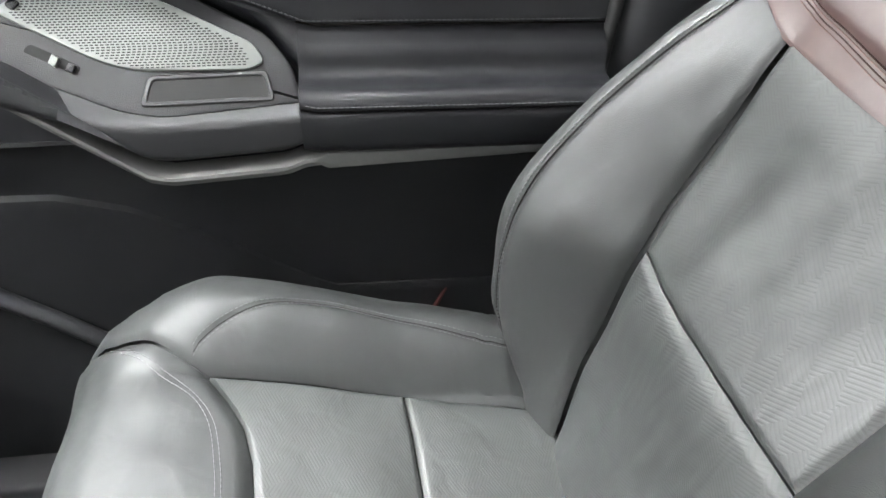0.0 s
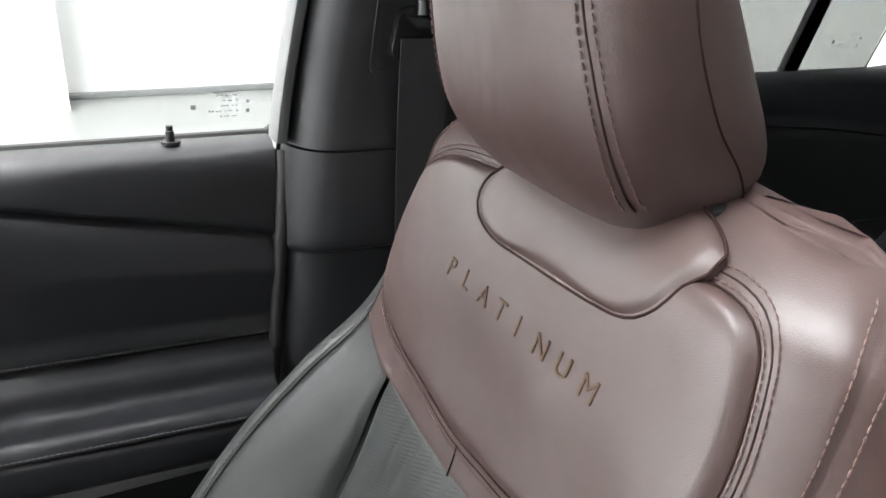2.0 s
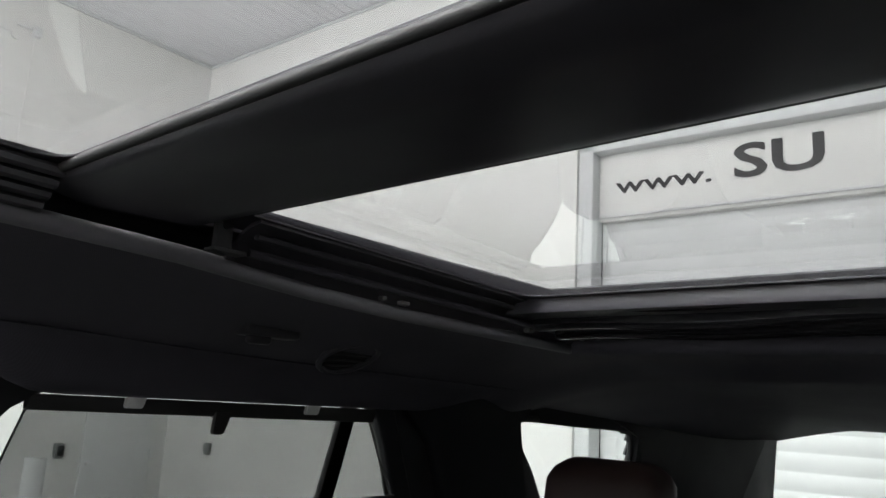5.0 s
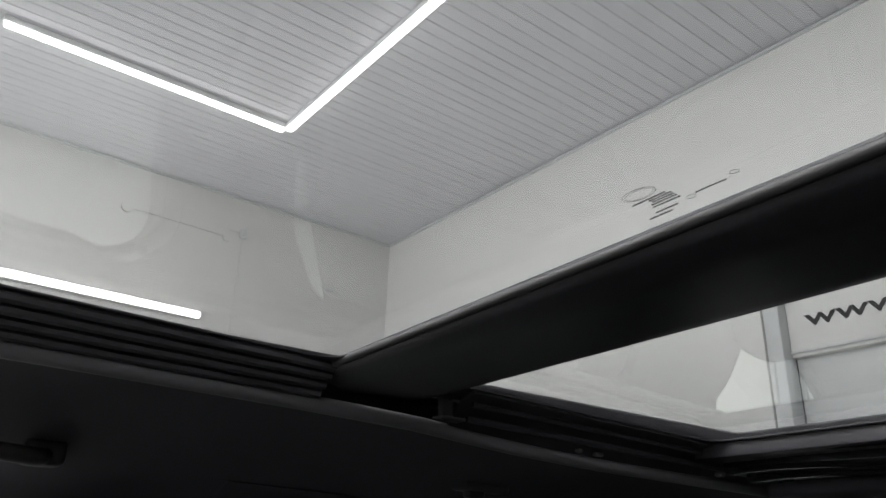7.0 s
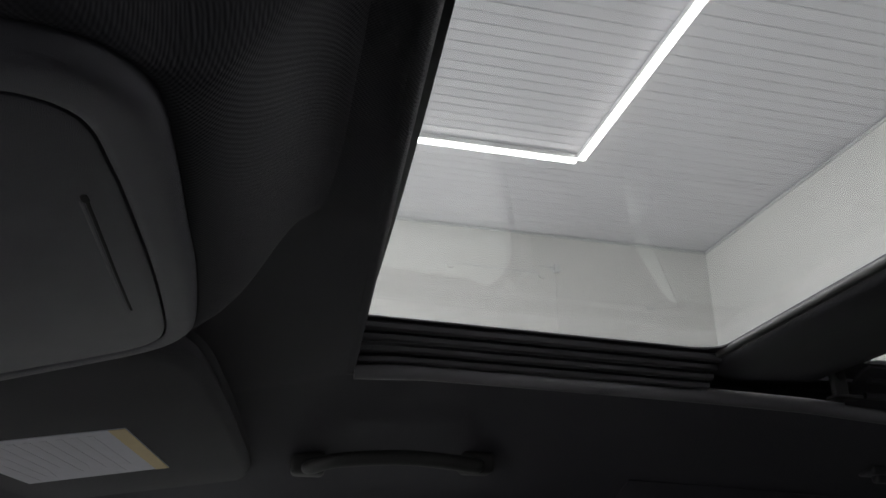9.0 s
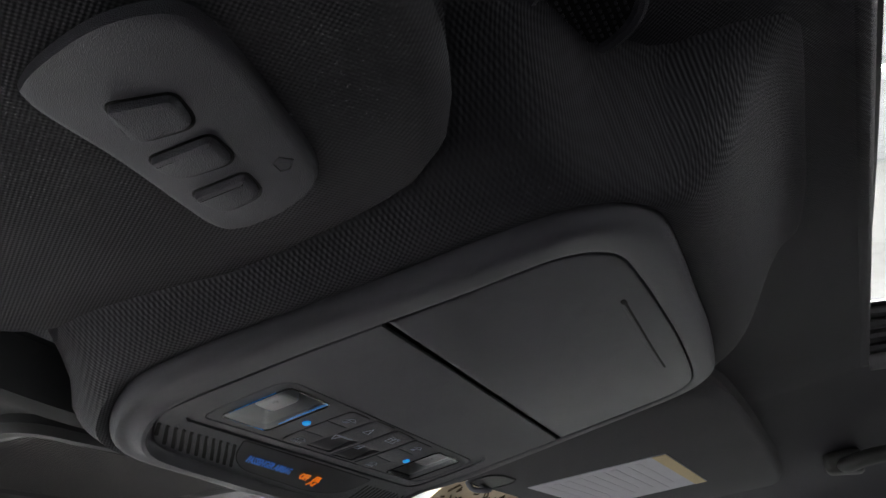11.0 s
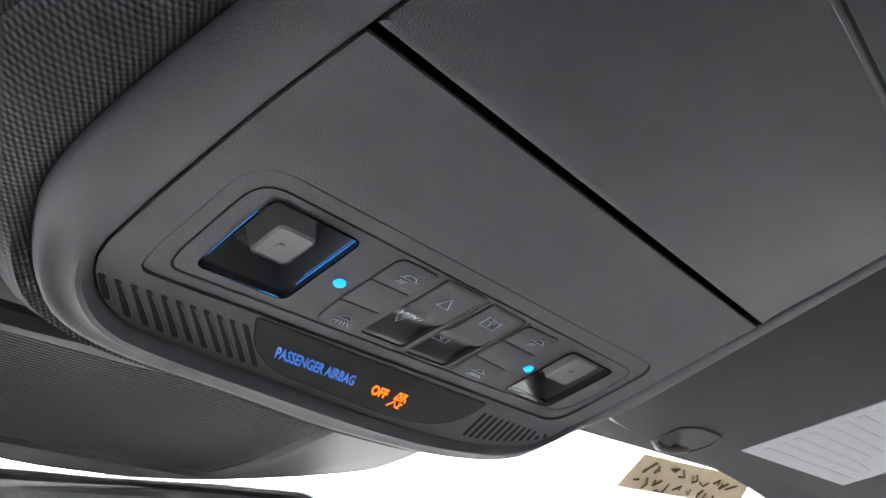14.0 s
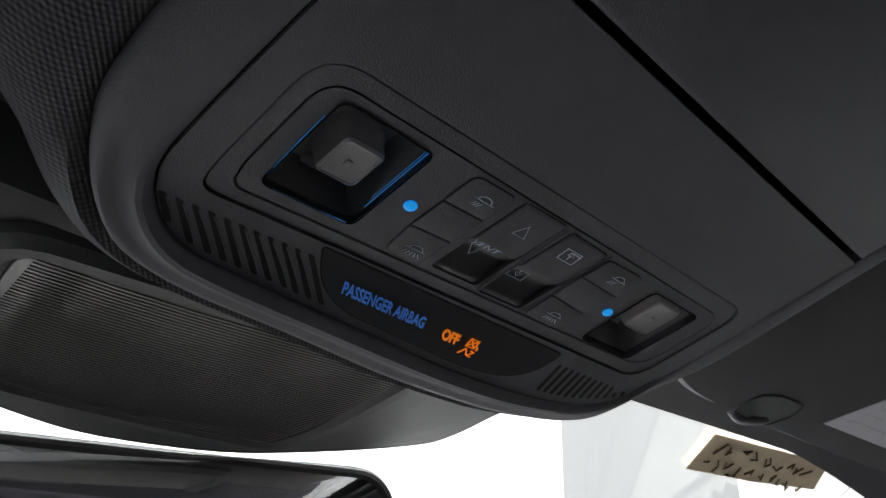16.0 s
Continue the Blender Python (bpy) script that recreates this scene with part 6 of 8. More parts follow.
# cushion
def cush_line(y):
    return lerp_table([(0.02, 0.615), (0.09, 0.626), (0.24, 0.655), (0.36, 0.690), (0.42, 0.706), (0.46, 0.711), (0.49, 0.706), (0.515, 0.69), (0.535, 0.662), (0.550, 0.62), (0.556, 0.56)], y)


def cush_half(y):
    return curve_table([(0.02, 0.235), (0.12, 0.256), (0.25, 0.277), (0.36, 0.285), (0.44, 0.279), (0.49, 0.266), (0.53, 0.240), (0.556, 0.20)], y)


def cush_z(u, y):
    a = abs(u)
    w = cush_half(y)
    z = cush_line(y)
    amp = 0.047 * ease((y + 0.05) / 0.11) * (1 - 0.85 * ease((y - 0.40) / 0.10))
    if a > 0.15:
        if a < 0.205:
            z += amp * math.sin(0.5 * math.pi * (a - 0.15) / 0.055)
        else:
            t = (a - 0.205) / max(0.02, w - 0.205)
            z += amp * (1 - 0.45 * t * t) - 0.060 * (1 - math.sqrt(max(0.0, 1 - t ** 2.2)))
    else:
        z += 0.005 * (1 - (a / 0.15) ** 2)
    k = ease((a - 0.13) / 0.03) * ease((0.19 - y) / 0.06)
    if k > 0:
        z += 0.0080 * k * noise.noise(Vector((u * 26 + y * 12, y * 74, 4.0)))
    z += 0.0030 * noise.noise(Vector((u * 22, y * 16, 9.0)))
    return z


def cush_surf(u, v):
    return Vector((SEAT_X + u, v, cush_z(u, v)))


def cush_shell():
    rows = []
    for y in span(0.0, 0.49, 22) + [0.505, 0.52, 0.532, 0.542, 0.55, 0.555]:
        w = cush_half(y)
        row = [Vector((SEAT_X + u, y, cush_z(u, y) - 0.010)) for u in span(-w, w, 44)]
        row += [Vector((SEAT_X + w, y, row[-1].z - 0.06)), Vector((SEAT_X + 0.95 * w, y, 0.50)), Vector((SEAT_X - 0.95 * w, y, 0.50)), Vector((SEAT_X - w, y, row[0].z - 0.06))]
        rows.append(row)
    return loft(rows, True)


part("cushion_shell", cush_shell(), GREY_LEATHER, seat)
CUSH_IN = [(0.0, 0.122), (0.06, 0.125), (0.093, 0.1290), (0.108, 0.1350), (0.169, 0.1410), (0.242, 0.1472), (0.301, 0.1500), (0.36, 0.1505), (0.4146, 0.1500), (0.428, 0.1576), (0.4445, 0.1665), (0.471, 0.1825), (0.508, 0.1985), (0.54, 0.208), (0.556, 0.199)]
CUSH_ARC = [(0.06, 0.176), (0.10, 0.1800), (0.157, 0.1869), (0.19, 0.1926), (0.244, 0.2027), (0.2965, 0.2090), (0.3223, 0.2088), (0.3473, 0.2045), (0.3716, 0.1957), (0.3955, 0.1838), (0.42, 0.1687), (0.428, 0.1600)]
cush_in = lambda y: lerp_table(CUSH_IN, y)
INSERT_FRONT = [(0.0, 0.3675), (0.0237, 0.3680), (0.060, 0.3715), (0.0943, 0.3803), (0.1244, 0.3961), (0.1485, 0.4130)]
both = lambda pts: [(-u, v) for u, v in reversed(pts[1:])] + pts
part("cushion_insert", puff(straight_loop(both([(u, v - 0.0008) for u, v in INSERT_FRONT] + [(cush_in(v) - 0.0008, v) for v in (0.36, 0.30, 0.2425)] + [(0.10, 0.2392), (0.05, 0.2374), (0.0, 0.2368)]), True, 0.008), cush_surf, 0.004, 0.008, 0.0042, 0.004, inner=14), PERF_SEAT, seat, "grey embossed leather insert")
part("cushion_rear_insert", puff(straight_loop(both([(0.0, 0.2352), (0.05, 0.2358), (0.10, 0.2376)] + [(cush_in(v) - 0.0008, v) for v in (0.2408, 0.20, 0.15, 0.11, 0.06, 0.03)]), True, 0.008), cush_surf, 0.004, 0.008, 0.0042, 0.004, inner=14), PERF_SEAT, seat, "grey embossed leather insert")
FRONT_PANEL = both(INSERT_FRONT + [(0.1560, 0.4290), (0.1645, 0.4455), (0.1805, 0.4715), (0.1965, 0.508), (0.205, 0.538), (0.15, 0.548), (0.0, 0.551)])
part("thigh_panel", puff(straight_loop(FRONT_PANEL, True, 0.008), cush_surf, 0.006, 0.016, 0.009, 0.004, inner=14), GREY_LEATHER, seat)
for d in (0.0, 0.0045):
    line = both([(0.0, 0.3900 + d), (0.0224, 0.3905 + d), (0.053, 0.3940 + d), (0.092, 0.4020 + d), (0.1186, 0.4180 + d), (0.1455 - d, 0.4445 + d), (0.1640 - d, 0.4694), (0.184 - d, 0.5031)])
    part("stitching", stitch_row([cush_surf(u, v) + Vector((0, 0, 0.0066)) for u, v in smooth_loop(line, False, 0.006)], 0.0040, 0.0012, 0.0006), GREY_THREAD, seat)


def cushion_bolster(s):
    """From the insert's seam over the top and down the side, with a sewn line along the crest."""
    rows = []
    for y in span(0.02, 0.545, 100):
        u0, w = cush_in(y) + 0.0008, cush_half(y)
        c = lerp_table([(v, u) for v, u in CUSH_ARC], y) if y < 0.428 else -1
        row = []
        us = sorted([u0 + (w - u0) * (j / 40) for j in range(41)] + ([c - 0.002, c, c + 0.002] if c > u0 + 0.003 else [u0 + (w - u0) * q for q in (0.012, 0.03, 0.045)]))
        for u in us:
            h = 0.003 - 0.0042 * (1 - math.sin(0.5 * math.pi * min(1, (u - u0) / 0.008)))
            if c > u0:
                h -= 0.0020 * math.exp(-((u - c) / 0.0026) ** 2)
            p = cush_surf(s * u, y)
            row.append(p + Vector((0, 0, h)))
        e = row[-1]
        row += [e + Vector((s * 0.001, 0, -0.02)), e + Vector((-s * 0.004, 0, -0.06)), e + Vector((-s * 0.012, 0, -0.10))]
        rows.append(row)
    return loft(rows)


for s in (1, -1):
    part("cushion_bolster", cushion_bolster(s), GREY_LEATHER, seat)
    for d in (-0.0032, 0.0032):
        part("stitching", stitch_row([cush_surf(s * (u + d), v) + Vector((0, 0, 0.0032)) for v, u in ((v, curve_table(CUSH_ARC, v)) for v in span(0.425, 0.07, 70))], 0.0036, 0.0012, 0.0006), GREY_THREAD, seat)
    part("arc_seam", tube([cush_surf(s * curve_table(CUSH_ARC, v), v) + Vector((0, 0, 0.0012)) for v in span(0.425, 0.07, 60)], 0.0006, sides=6), SEAM, seat)
    part("side_plastic", box((SEAT_X + s * 0.245 - 0.02, 0.0, 0.44), (SEAT_X + s * 0.245 + 0.02, 0.50, 0.60), 0.015, 3), DOOR_BLACK, seat, "black plastic seat base cover")
part("anchor_clip", box((SEAT_X + 0.246, 0.118, 0.624), (SEAT_X + 0.262, 0.140, 0.632), 0.003), LABEL_PAPER, seat, "pale plastic anchor clip")
part("anchor", box((SEAT_X + 0.240, 0.095, 0.600), (SEAT_X + 0.262, 0.150, 0.623), 0.004), DOOR_BLACK, seat, "black belt anchor")
part("recliner_cover", box((SEAT_X + 0.20, 0.04, 0.56), (SEAT_X + 0.245, 0.16, 0.66), 0.015, 3), DOOR_BLACK, seat)
part("seat_base", box((SEAT_X - 0.22, 0.03, 0.36), (SEAT_X + 0.22, 0.50, 0.52), 0.02), DOOR_BLACK, seat)


# headrest: a wedge, thin at the top
REST_X = SEAT_X + 0.0134
REST_FRONT = [(1.170, -0.1117), (1.176, -0.0917), (1.182, -0.0800), (1.19, -0.0672), (1.20, -0.0560), (1.21, -0.0470), (1.225, -0.0380), (1.242, -0.0325), (1.26, -0.0290), (1.28, -0.0264), (1.30, -0.0240), (1.32, -0.0233), (1.335, -0.0243), (1.35, -0.0268), (1.36, -0.0295), (1.368, -0.0328), (1.379, -0.0395), (1.386, -0.0505)]
REST_BACK = [(1.170, -0.1220), (1.176, -0.1326), (1.182, -0.1400), (1.19, -0.1475), (1.20, -0.1545), (1.21, -0.1595), (1.225, -0.1610), (1.242, -0.1545), (1.26, -0.1440), (1.28, -0.1330), (1.30, -0.1225), (1.32, -0.1115), (1.335, -0.1035), (1.35, -0.0972), (1.36, -0.0940), (1.368, -0.0912), (1.379, -0.0850), (1.386, -0.0700)]
REST_HALF = [(1.170, 0.0503), (1.176, 0.0635), (1.182, 0.0735), (1.19, 0.0830), (1.20, 0.0912), (1.21, 0.0968), (1.225, 0.1003), (1.242, 0.1013), (1.26, 0.1011), (1.28, 0.1000), (1.30, 0.0982), (1.32, 0.0958), (1.335, 0.0936), (1.35, 0.0908), (1.36, 0.0885), (1.368, 0.0850), (1.376, 0.0780), (1.382, 0.0650), (1.386, 0.0384)]


def rest_front(z):
    return curve_table(REST_FRONT, z)


def rest_back(z):
    return curve_table(REST_BACK, z)


def rest_half(z):
    return curve_table(REST_HALF, z)


def rest_ring(z, n=56, g=0.0):
    f, b, w = rest_front(z), rest_back(z), rest_half(z)
    cy, ry = 0.5 * (f + b), 0.5 * (f - b)
    out = []
    for k in range(n):
        a = 2 * math.pi * k / n
        c, s = math.cos(a), math.sin(a)
        e = 0.55
        out.append(Vector((REST_X + (w + g) * math.copysign(abs(c) ** e, c), cy + (ry + g) * math.copysign(abs(s) ** e, s), z)))
    return out


hr = part("headrest", loft([rest_ring(z) for z in [1.170, 1.172, 1.176, 1.182, 1.19, 1.20] + span(1.215, 1.345, 16) + [1.353, 1.360, 1.366, 1.371, 1.376, 1.380, 1.383, 1.385, 1.386]], True), BROWN_LEATHER, seat, "wedge-shaped brown leather headrest")
part("headrest_cap", puff([(q.x - REST_X, q.y) for q in rest_ring(1.386, 40)], lambda u, v: Vector((REST_X + u, v, 1.3862)), 0.0, 0.004, 0.001, 0.002, 4), BROWN_LEATHER, hr)


def rest_point(u, z, back=False, g=0.0):
    """A point of the headrest's front at sideways place u."""
    f, b, w = rest_front(z), rest_back(z), rest_half(z)
    c = max(-0.999, min(0.999, u / w))
    s = (1 - abs(c) ** (2 / 0.55)) ** (0.55 / 2)
    return Vector((REST_X + (w + g) * c, 0.5 * (f + b) + (-1 if back else 1) * (0.5 * (f - b) + g) * s, z))


SEAM_FRONT = [(1.20, 0.0862), (1.221, 0.0885), (1.244, 0.0872), (1.267, 0.0842), (1.287, 0.0808), (1.31, 0.0780), (1.334, 0.0748), (1.35, 0.0722), (1.364, 0.0670), (1.378, 0.0575)]
SEAM_SIDE = [(1.20, -0.135), (1.2236, -0.1166), (1.2428, -0.1000), (1.263, -0.0885), (1.2835, -0.0800), (1.303, -0.0753), (1.3215, -0.0720), (1.345, -0.0704), (1.368, -0.0718), (1.378, -0.066)]


def rest_side(s, z):
    """A point of the side seam."""
    f, b, w = rest_front(z), rest_back(z), rest_half(z)
    y = curve_table(SEAM_SIDE, z)
    k = min(0.999, abs((y - 0.5 * (f + b)) / (0.5 * (f - b))))
    return Vector((REST_X + s * (w * (1 - k ** (2 / 0.55)) ** (0.55 / 2) + 0.0002), y, z))


for s in (1, -1):
    zz = span(1.203, 1.380, 80)
    for d in (-0.0036, 0.0036):
        part("stitching", stitch_row([rest_point(s * (curve_table(SEAM_FRONT, z) + d), z, g=0.0010) for z in zz], 0.0036, 0.0014, 0.0009), THREAD, hr)
    part("seam", tube([rest_point(s * curve_table(SEAM_FRONT, z), z, g=0.0001) for z in zz], 0.0006, sides=6), BROWN_SEAM, hr)
    part("side_seam", tube([rest_side(s, z) for z in span(1.205, 1.376, 44)], 0.0006, sides=6), BROWN_SEAM, hr)
    part("post", tube([(SEAT_X + s * 0.062, -0.136, 1.16), (SEAT_X + s * 0.062, -0.130, 1.20)], 0.006, sides=12), CHROME, seat, "chrome headrest post")
    part("post_sleeve", joined(tube([(SEAT_X + s * 0.066, -0.124, 1.190), (SEAT_X + s * 0.066, -0.122, 1.212)], 0.011, sides=16), box((SEAT_X + s * 0.066 - 0.018, -0.150, 1.194), (SEAT_X + s * 0.066 + 0.018, -0.108, 1.204), 0.004, 3)), DOOR_HARD, seat, "grey plastic post sleeve")


# ---- rear seats ----
def rear_seat(name, label, cx, y0, top_z, half, hr_half, hr_z0, hr_z1):
    t = thing(name, label, "car seat", "rear seats")
    bz_ = 0.55

    def surf(u, v):
        a = abs(u) / half
        return Vector((cx + u, y0 - 0.30 * (v - 1.0) + 0.05 * max(0, a - 0.55) ** 1.5 / 0.3 - 8 * max(0, v - (top_z - 0.04)) ** 2, v))
    rows = []
    for z in span(bz_, top_z - 0.14, 12) + [top_z - 0.11, top_z - 0.08, top_z - 0.05, top_z - 0.035, top_z - 0.02, top_z - 0.008, top_z]:
        w = half * (1 - 0.12 * ease((z - top_z + 0.25) / 0.2) - 0.33 * ease((z - top_z + 0.07) / 0.07))
        row = [surf(u, z) for u in span(-w, w, 24)]
        yb = surf(0, z).y - 0.10
        row += [Vector((cx + w, yb + 0.03, z)), Vector((cx + 0.9 * w, yb, z)), Vector((cx - 0.9 * w, yb, z)), Vector((cx - w, yb + 0.03, z))]
        rows.append(row)
    part("backrest", loft(rows[:13], True), GREY_SHADED, t, "grey leather backrest, shade in its colour")
    part("shoulder_cover", loft(rows[12:], True), BROWN_SHADED, t, "brown leather top of the backrest, shade in its colour")
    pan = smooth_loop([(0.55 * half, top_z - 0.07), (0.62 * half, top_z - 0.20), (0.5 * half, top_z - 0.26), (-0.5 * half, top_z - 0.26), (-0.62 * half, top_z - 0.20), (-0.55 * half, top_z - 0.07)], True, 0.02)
    part("panel", puff(pan, surf, 0.004, 0.012, 0.006, 0.004, flip=-1), BROWN_SHADED, t)
    part("lower_panel", puff(smooth_loop([(0.93 * half, top_z - 0.20), (0.95 * half, top_z - 0.5), (-0.95 * half, top_z - 0.5), (-0.93 * half, top_z - 0.20), (-0.5 * half, top_z - 0.27), (0.5 * half, top_z - 0.27)], True, 0.02), surf, 0.006, 0.012, 0.006, 0.004, flip=-1), GREY_SHADED, t, "grey leather lower panel, shade in its colour")
    part("cushion", box((cx - half, y0 - 0.02, 0.36), (cx + half, y0 + 0.45, 0.68), 0.05, 4), GREY_SHADED, t)
    yh = y0 - 0.30 * (hr_z0 - 1.0) - 0.02
    part("guide_plate", box((cx - 0.100, yh + 0.020, top_z - 0.010), (cx + 0.105, yh + 0.055, top_z + 0.004), 0.006, 3), GLOSS_BLACK, t, "gloss black guide plate")
    for s in (1, -1):
        part("guide_sleeve", tube([(cx + s * 0.055, yh + 0.038, top_z - 0.004), (cx + s * 0.055, yh + 0.038, top_z + 0.010)], 0.014, sides=16), CHROME, t, "chrome guide sleeve")
        part("guide_bezel", tube([Vector((cx + s * 0.052 + 0.034 * math.cos(a), yh + 0.038 + 0.016 * math.sin(a), top_z + 0.006)) for a in span(0, 2 * math.pi, 28)[:-1]], 0.004, True, 8), CHROME, t, "chrome oval guide ring")
        part("post", tube([(cx + s * 0.05, yh - 0.008, top_z - 0.01), (cx + s * 0.05, yh - 0.01, hr_z0 + 0.02)], 0.006, sides=12), CHROME, t)
    if hr_half:
        rows = []
        h = hr_z1 - hr_z0
        for k, z in enumerate([hr_z0, hr_z0 + 0.006, hr_z0 + 0.018] + span(hr_z0 + 0.04, hr_z1 - 0.05, 6) + [hr_z1 - 0.03, hr_z1 - 0.014, hr_z1 - 0.004, hr_z1]):
            q = min(z - hr_z0, hr_z1 - z)
            w = hr_half - 0.030 * (1 - ease(min(1, q / 0.035) ** 0.5)) - 0.006 * ease((hr_z0 + 0.08 - z) / 0.08)
            d = 0.048 - 0.03 * (1 - ease(min(1, q / 0.03) ** 0.5))
            rows.append([Vector((cx + w * math.copysign(abs(math.cos(a)) ** 0.26, math.cos(a)), yh - 0.02 + d * math.copysign(abs(math.sin(a)) ** 0.6, math.sin(a)) - 0.15 * (z - hr_z0), z)) for a in span(0, 2 * math.pi, 48)[:-1]])
        m = loft(rows, True)
        bmesh.ops.holes_fill(m, edges=[e for e in m.edges if e.is_boundary])
        part("headrest", m, BROWN_SHADED, t, "brown leather headrest, shade in its colour")
    return t


rear_seat("second_row_seat", "brown leather second-row seat with headrest, coloured as in shade", 0.450, -0.835, 1.238, 0.207, 0.089, 1.238, 1.395)
rear_seat("third_row_seat", "brown leather third-row seat without raised headrest, coloured as in shade", 0.375, -1.76, 1.168, 0.250, 0, 1.17, 1.2)


# ---- overhead console ----
CN = Vector((0.021, 0.27176, 1)).normalized()


def con(u, v, h=0.0):
    """u across, v along the car, h towards the cabin, on the console's sloping face, which swells a little at its front."""
    x, y = u - 0.04 * (v - 0.36), v + 0.04 * u
    return Vector((x, y, 1.56315 - 0.27176 * y - 0.021 * x)) - CN * (h + min(0.0045, 0.2 * max(0.0, v - 0.4245)))


def ring_loft(loops, place):
    """Skin between outlines (points, h) with as many points each."""
    n = len(loops[0][0])
    verts = [place(q.x, q.y, h) for pts, h in loops for q in (Vector(p) for p in pts)]
    faces = [(k * n + i, k * n + (i + 1) % n, (k + 1) * n + (i + 1) % n, (k + 1) * n + i) for k in range(len(loops) - 1) for i in range(n)]
    return bm_from(verts, faces)


def mixed(a, b, t):
    return [p.lerp(q, t) for p, q in zip(a, b)]


def polar(outline, n, c):
    """The outline cut into n points at even angles round c."""
    o, c, out = [Vector(q) - Vector(c) for q in outline], Vector(c), []
    for k in range(n):
        w = 2 * math.pi * k / n
        d = Vector((math.cos(w), math.sin(w)))
        best = 0.0
        for a, b in zip(o, o[1:] + o[:1]):
            e = b - a
            den = d.x * e.y - d.y * e.x
            if abs(den) > 1e-12:
                s = (a.x * e.y - a.y * e.x) / den
                f = (a.x * d.y - a.y * d.x) / den
                if s > best and -1e-6 <= f <= 1 + 1e-6:
                    best = s
        out.append(c + d * best)
    return out


def holed(outline, holes, place, thick):
    """A flat piece with holes through it."""
    bm = bmesh.new()
    flat = []
    for loop in [outline] + holes:
        vs = [bm.verts.new((q[0], q[1], 0)) for q in loop]
        flat += [bm.edges.new((a, b)) for a, b in zip(vs, vs[1:] + vs[:1])]
    bmesh.ops.triangle_fill(bm, edges=flat, use_beauty=True)
    r = bmesh.ops.extrude_face_region(bm, geom=list(bm.faces))
    for v in [g for g in r["geom"] if isinstance(g, bmesh.types.BMVert)]:
        v.co.z -= thick
    for v in bm.verts:
        v.co = place(v.co.x, v.co.y, v.co.z)
    return bm


CC = (0.0, 0.355)
RIM_OUT = smooth_loop([(-0.1045, 0.333), (-0.109, 0.3615), (-0.1118, 0.379), (-0.1138, 0.397), (-0.1140, 0.412), (-0.1125, 0.421), (-0.109, 0.4305), (-0.1042, 0.439), (-0.097, 0.447), (-0.0874, 0.4525), (-0.0715, 0.4565), (-0.0428, 0.4590), (-0.0203, 0.4615), (0.0056, 0.4640), (0.045, 0.4640), (0.070, 0.4605), (0.086, 0.4555), (0.0955, 0.447), (0.1030, 0.434), (0.1095, 0.421), (0.1135, 0.404), (0.1135, 0.388), (0.1105, 0.350), (0.1072, 0.312), (0.1045, 0.285), (0.1000, 0.270), (0.0905, 0.2605), (0.078, 0.2570), (0.0362, 0.2540), (-0.0026, 0.2537), (-0.0351, 0.2533), (-0.0618, 0.2537), (-0.0742, 0.2559), (-0.0834, 0.2609), (-0.0898, 0.2666), (-0.0943, 0.2740), (-0.0972, 0.2830), (-0.1012, 0.3055)], True, 0.004)
LID_BACK = [(-0.0878, 0.3317), (-0.0856, 0.3171), (-0.0844, 0.3025), (-0.0828, 0.2893), (-0.0790, 0.2804), (-0.0728, 0.2740), (-0.0648, 0.2707), (-0.0497, 0.2694), (-0.0315, 0.2684), (0.0189, 0.2674), (0.0613, 0.2684), (0.0802, 0.2702), (0.0895, 0.2745), (0.0945, 0.2830), (0.0962, 0.300), (0.0972, 0.320)]
PLATE_FRONT = [(0.0985, 0.365), (0.0995, 0.395), (0.0992, 0.415), (0.0965, 0.427), (0.090, 0.4365), (0.076, 0.4425), (0.050, 0.4462), (0.0165, 0.4466), (-0.010, 0.4452), (-0.0333, 0.4437), (-0.054, 0.4425), (-0.072, 0.4412), (-0.0795, 0.4400), (-0.0858, 0.4372), (-0.0908, 0.4335), (-0.0943, 0.4290), (-0.0962, 0.4240), (-0.0968, 0.4190), (-0.0960, 0.4030), (-0.0945, 0.3840), (-0.0928, 0.3660)]
LIDO = smooth_loop([(-0.0893, 0.3417)] + LID_BACK + [(0.0978, 0.3417)], False, 0.003)
PLATE = smooth_loop([(0.0979, 0.3440)] + PLATE_FRONT + [(-0.0897, 0.3440)], False, 0.003)
N = 180
RO, RI = polar(RIM_OUT, N, CC), polar(grow(smooth_loop(LID_BACK + PLATE_FRONT, True, 0.003), 0.0007), N, CC)
oc = thing("overhead_console", "dark plastic overhead console with lamps, buttons and lit display", "overhead console")


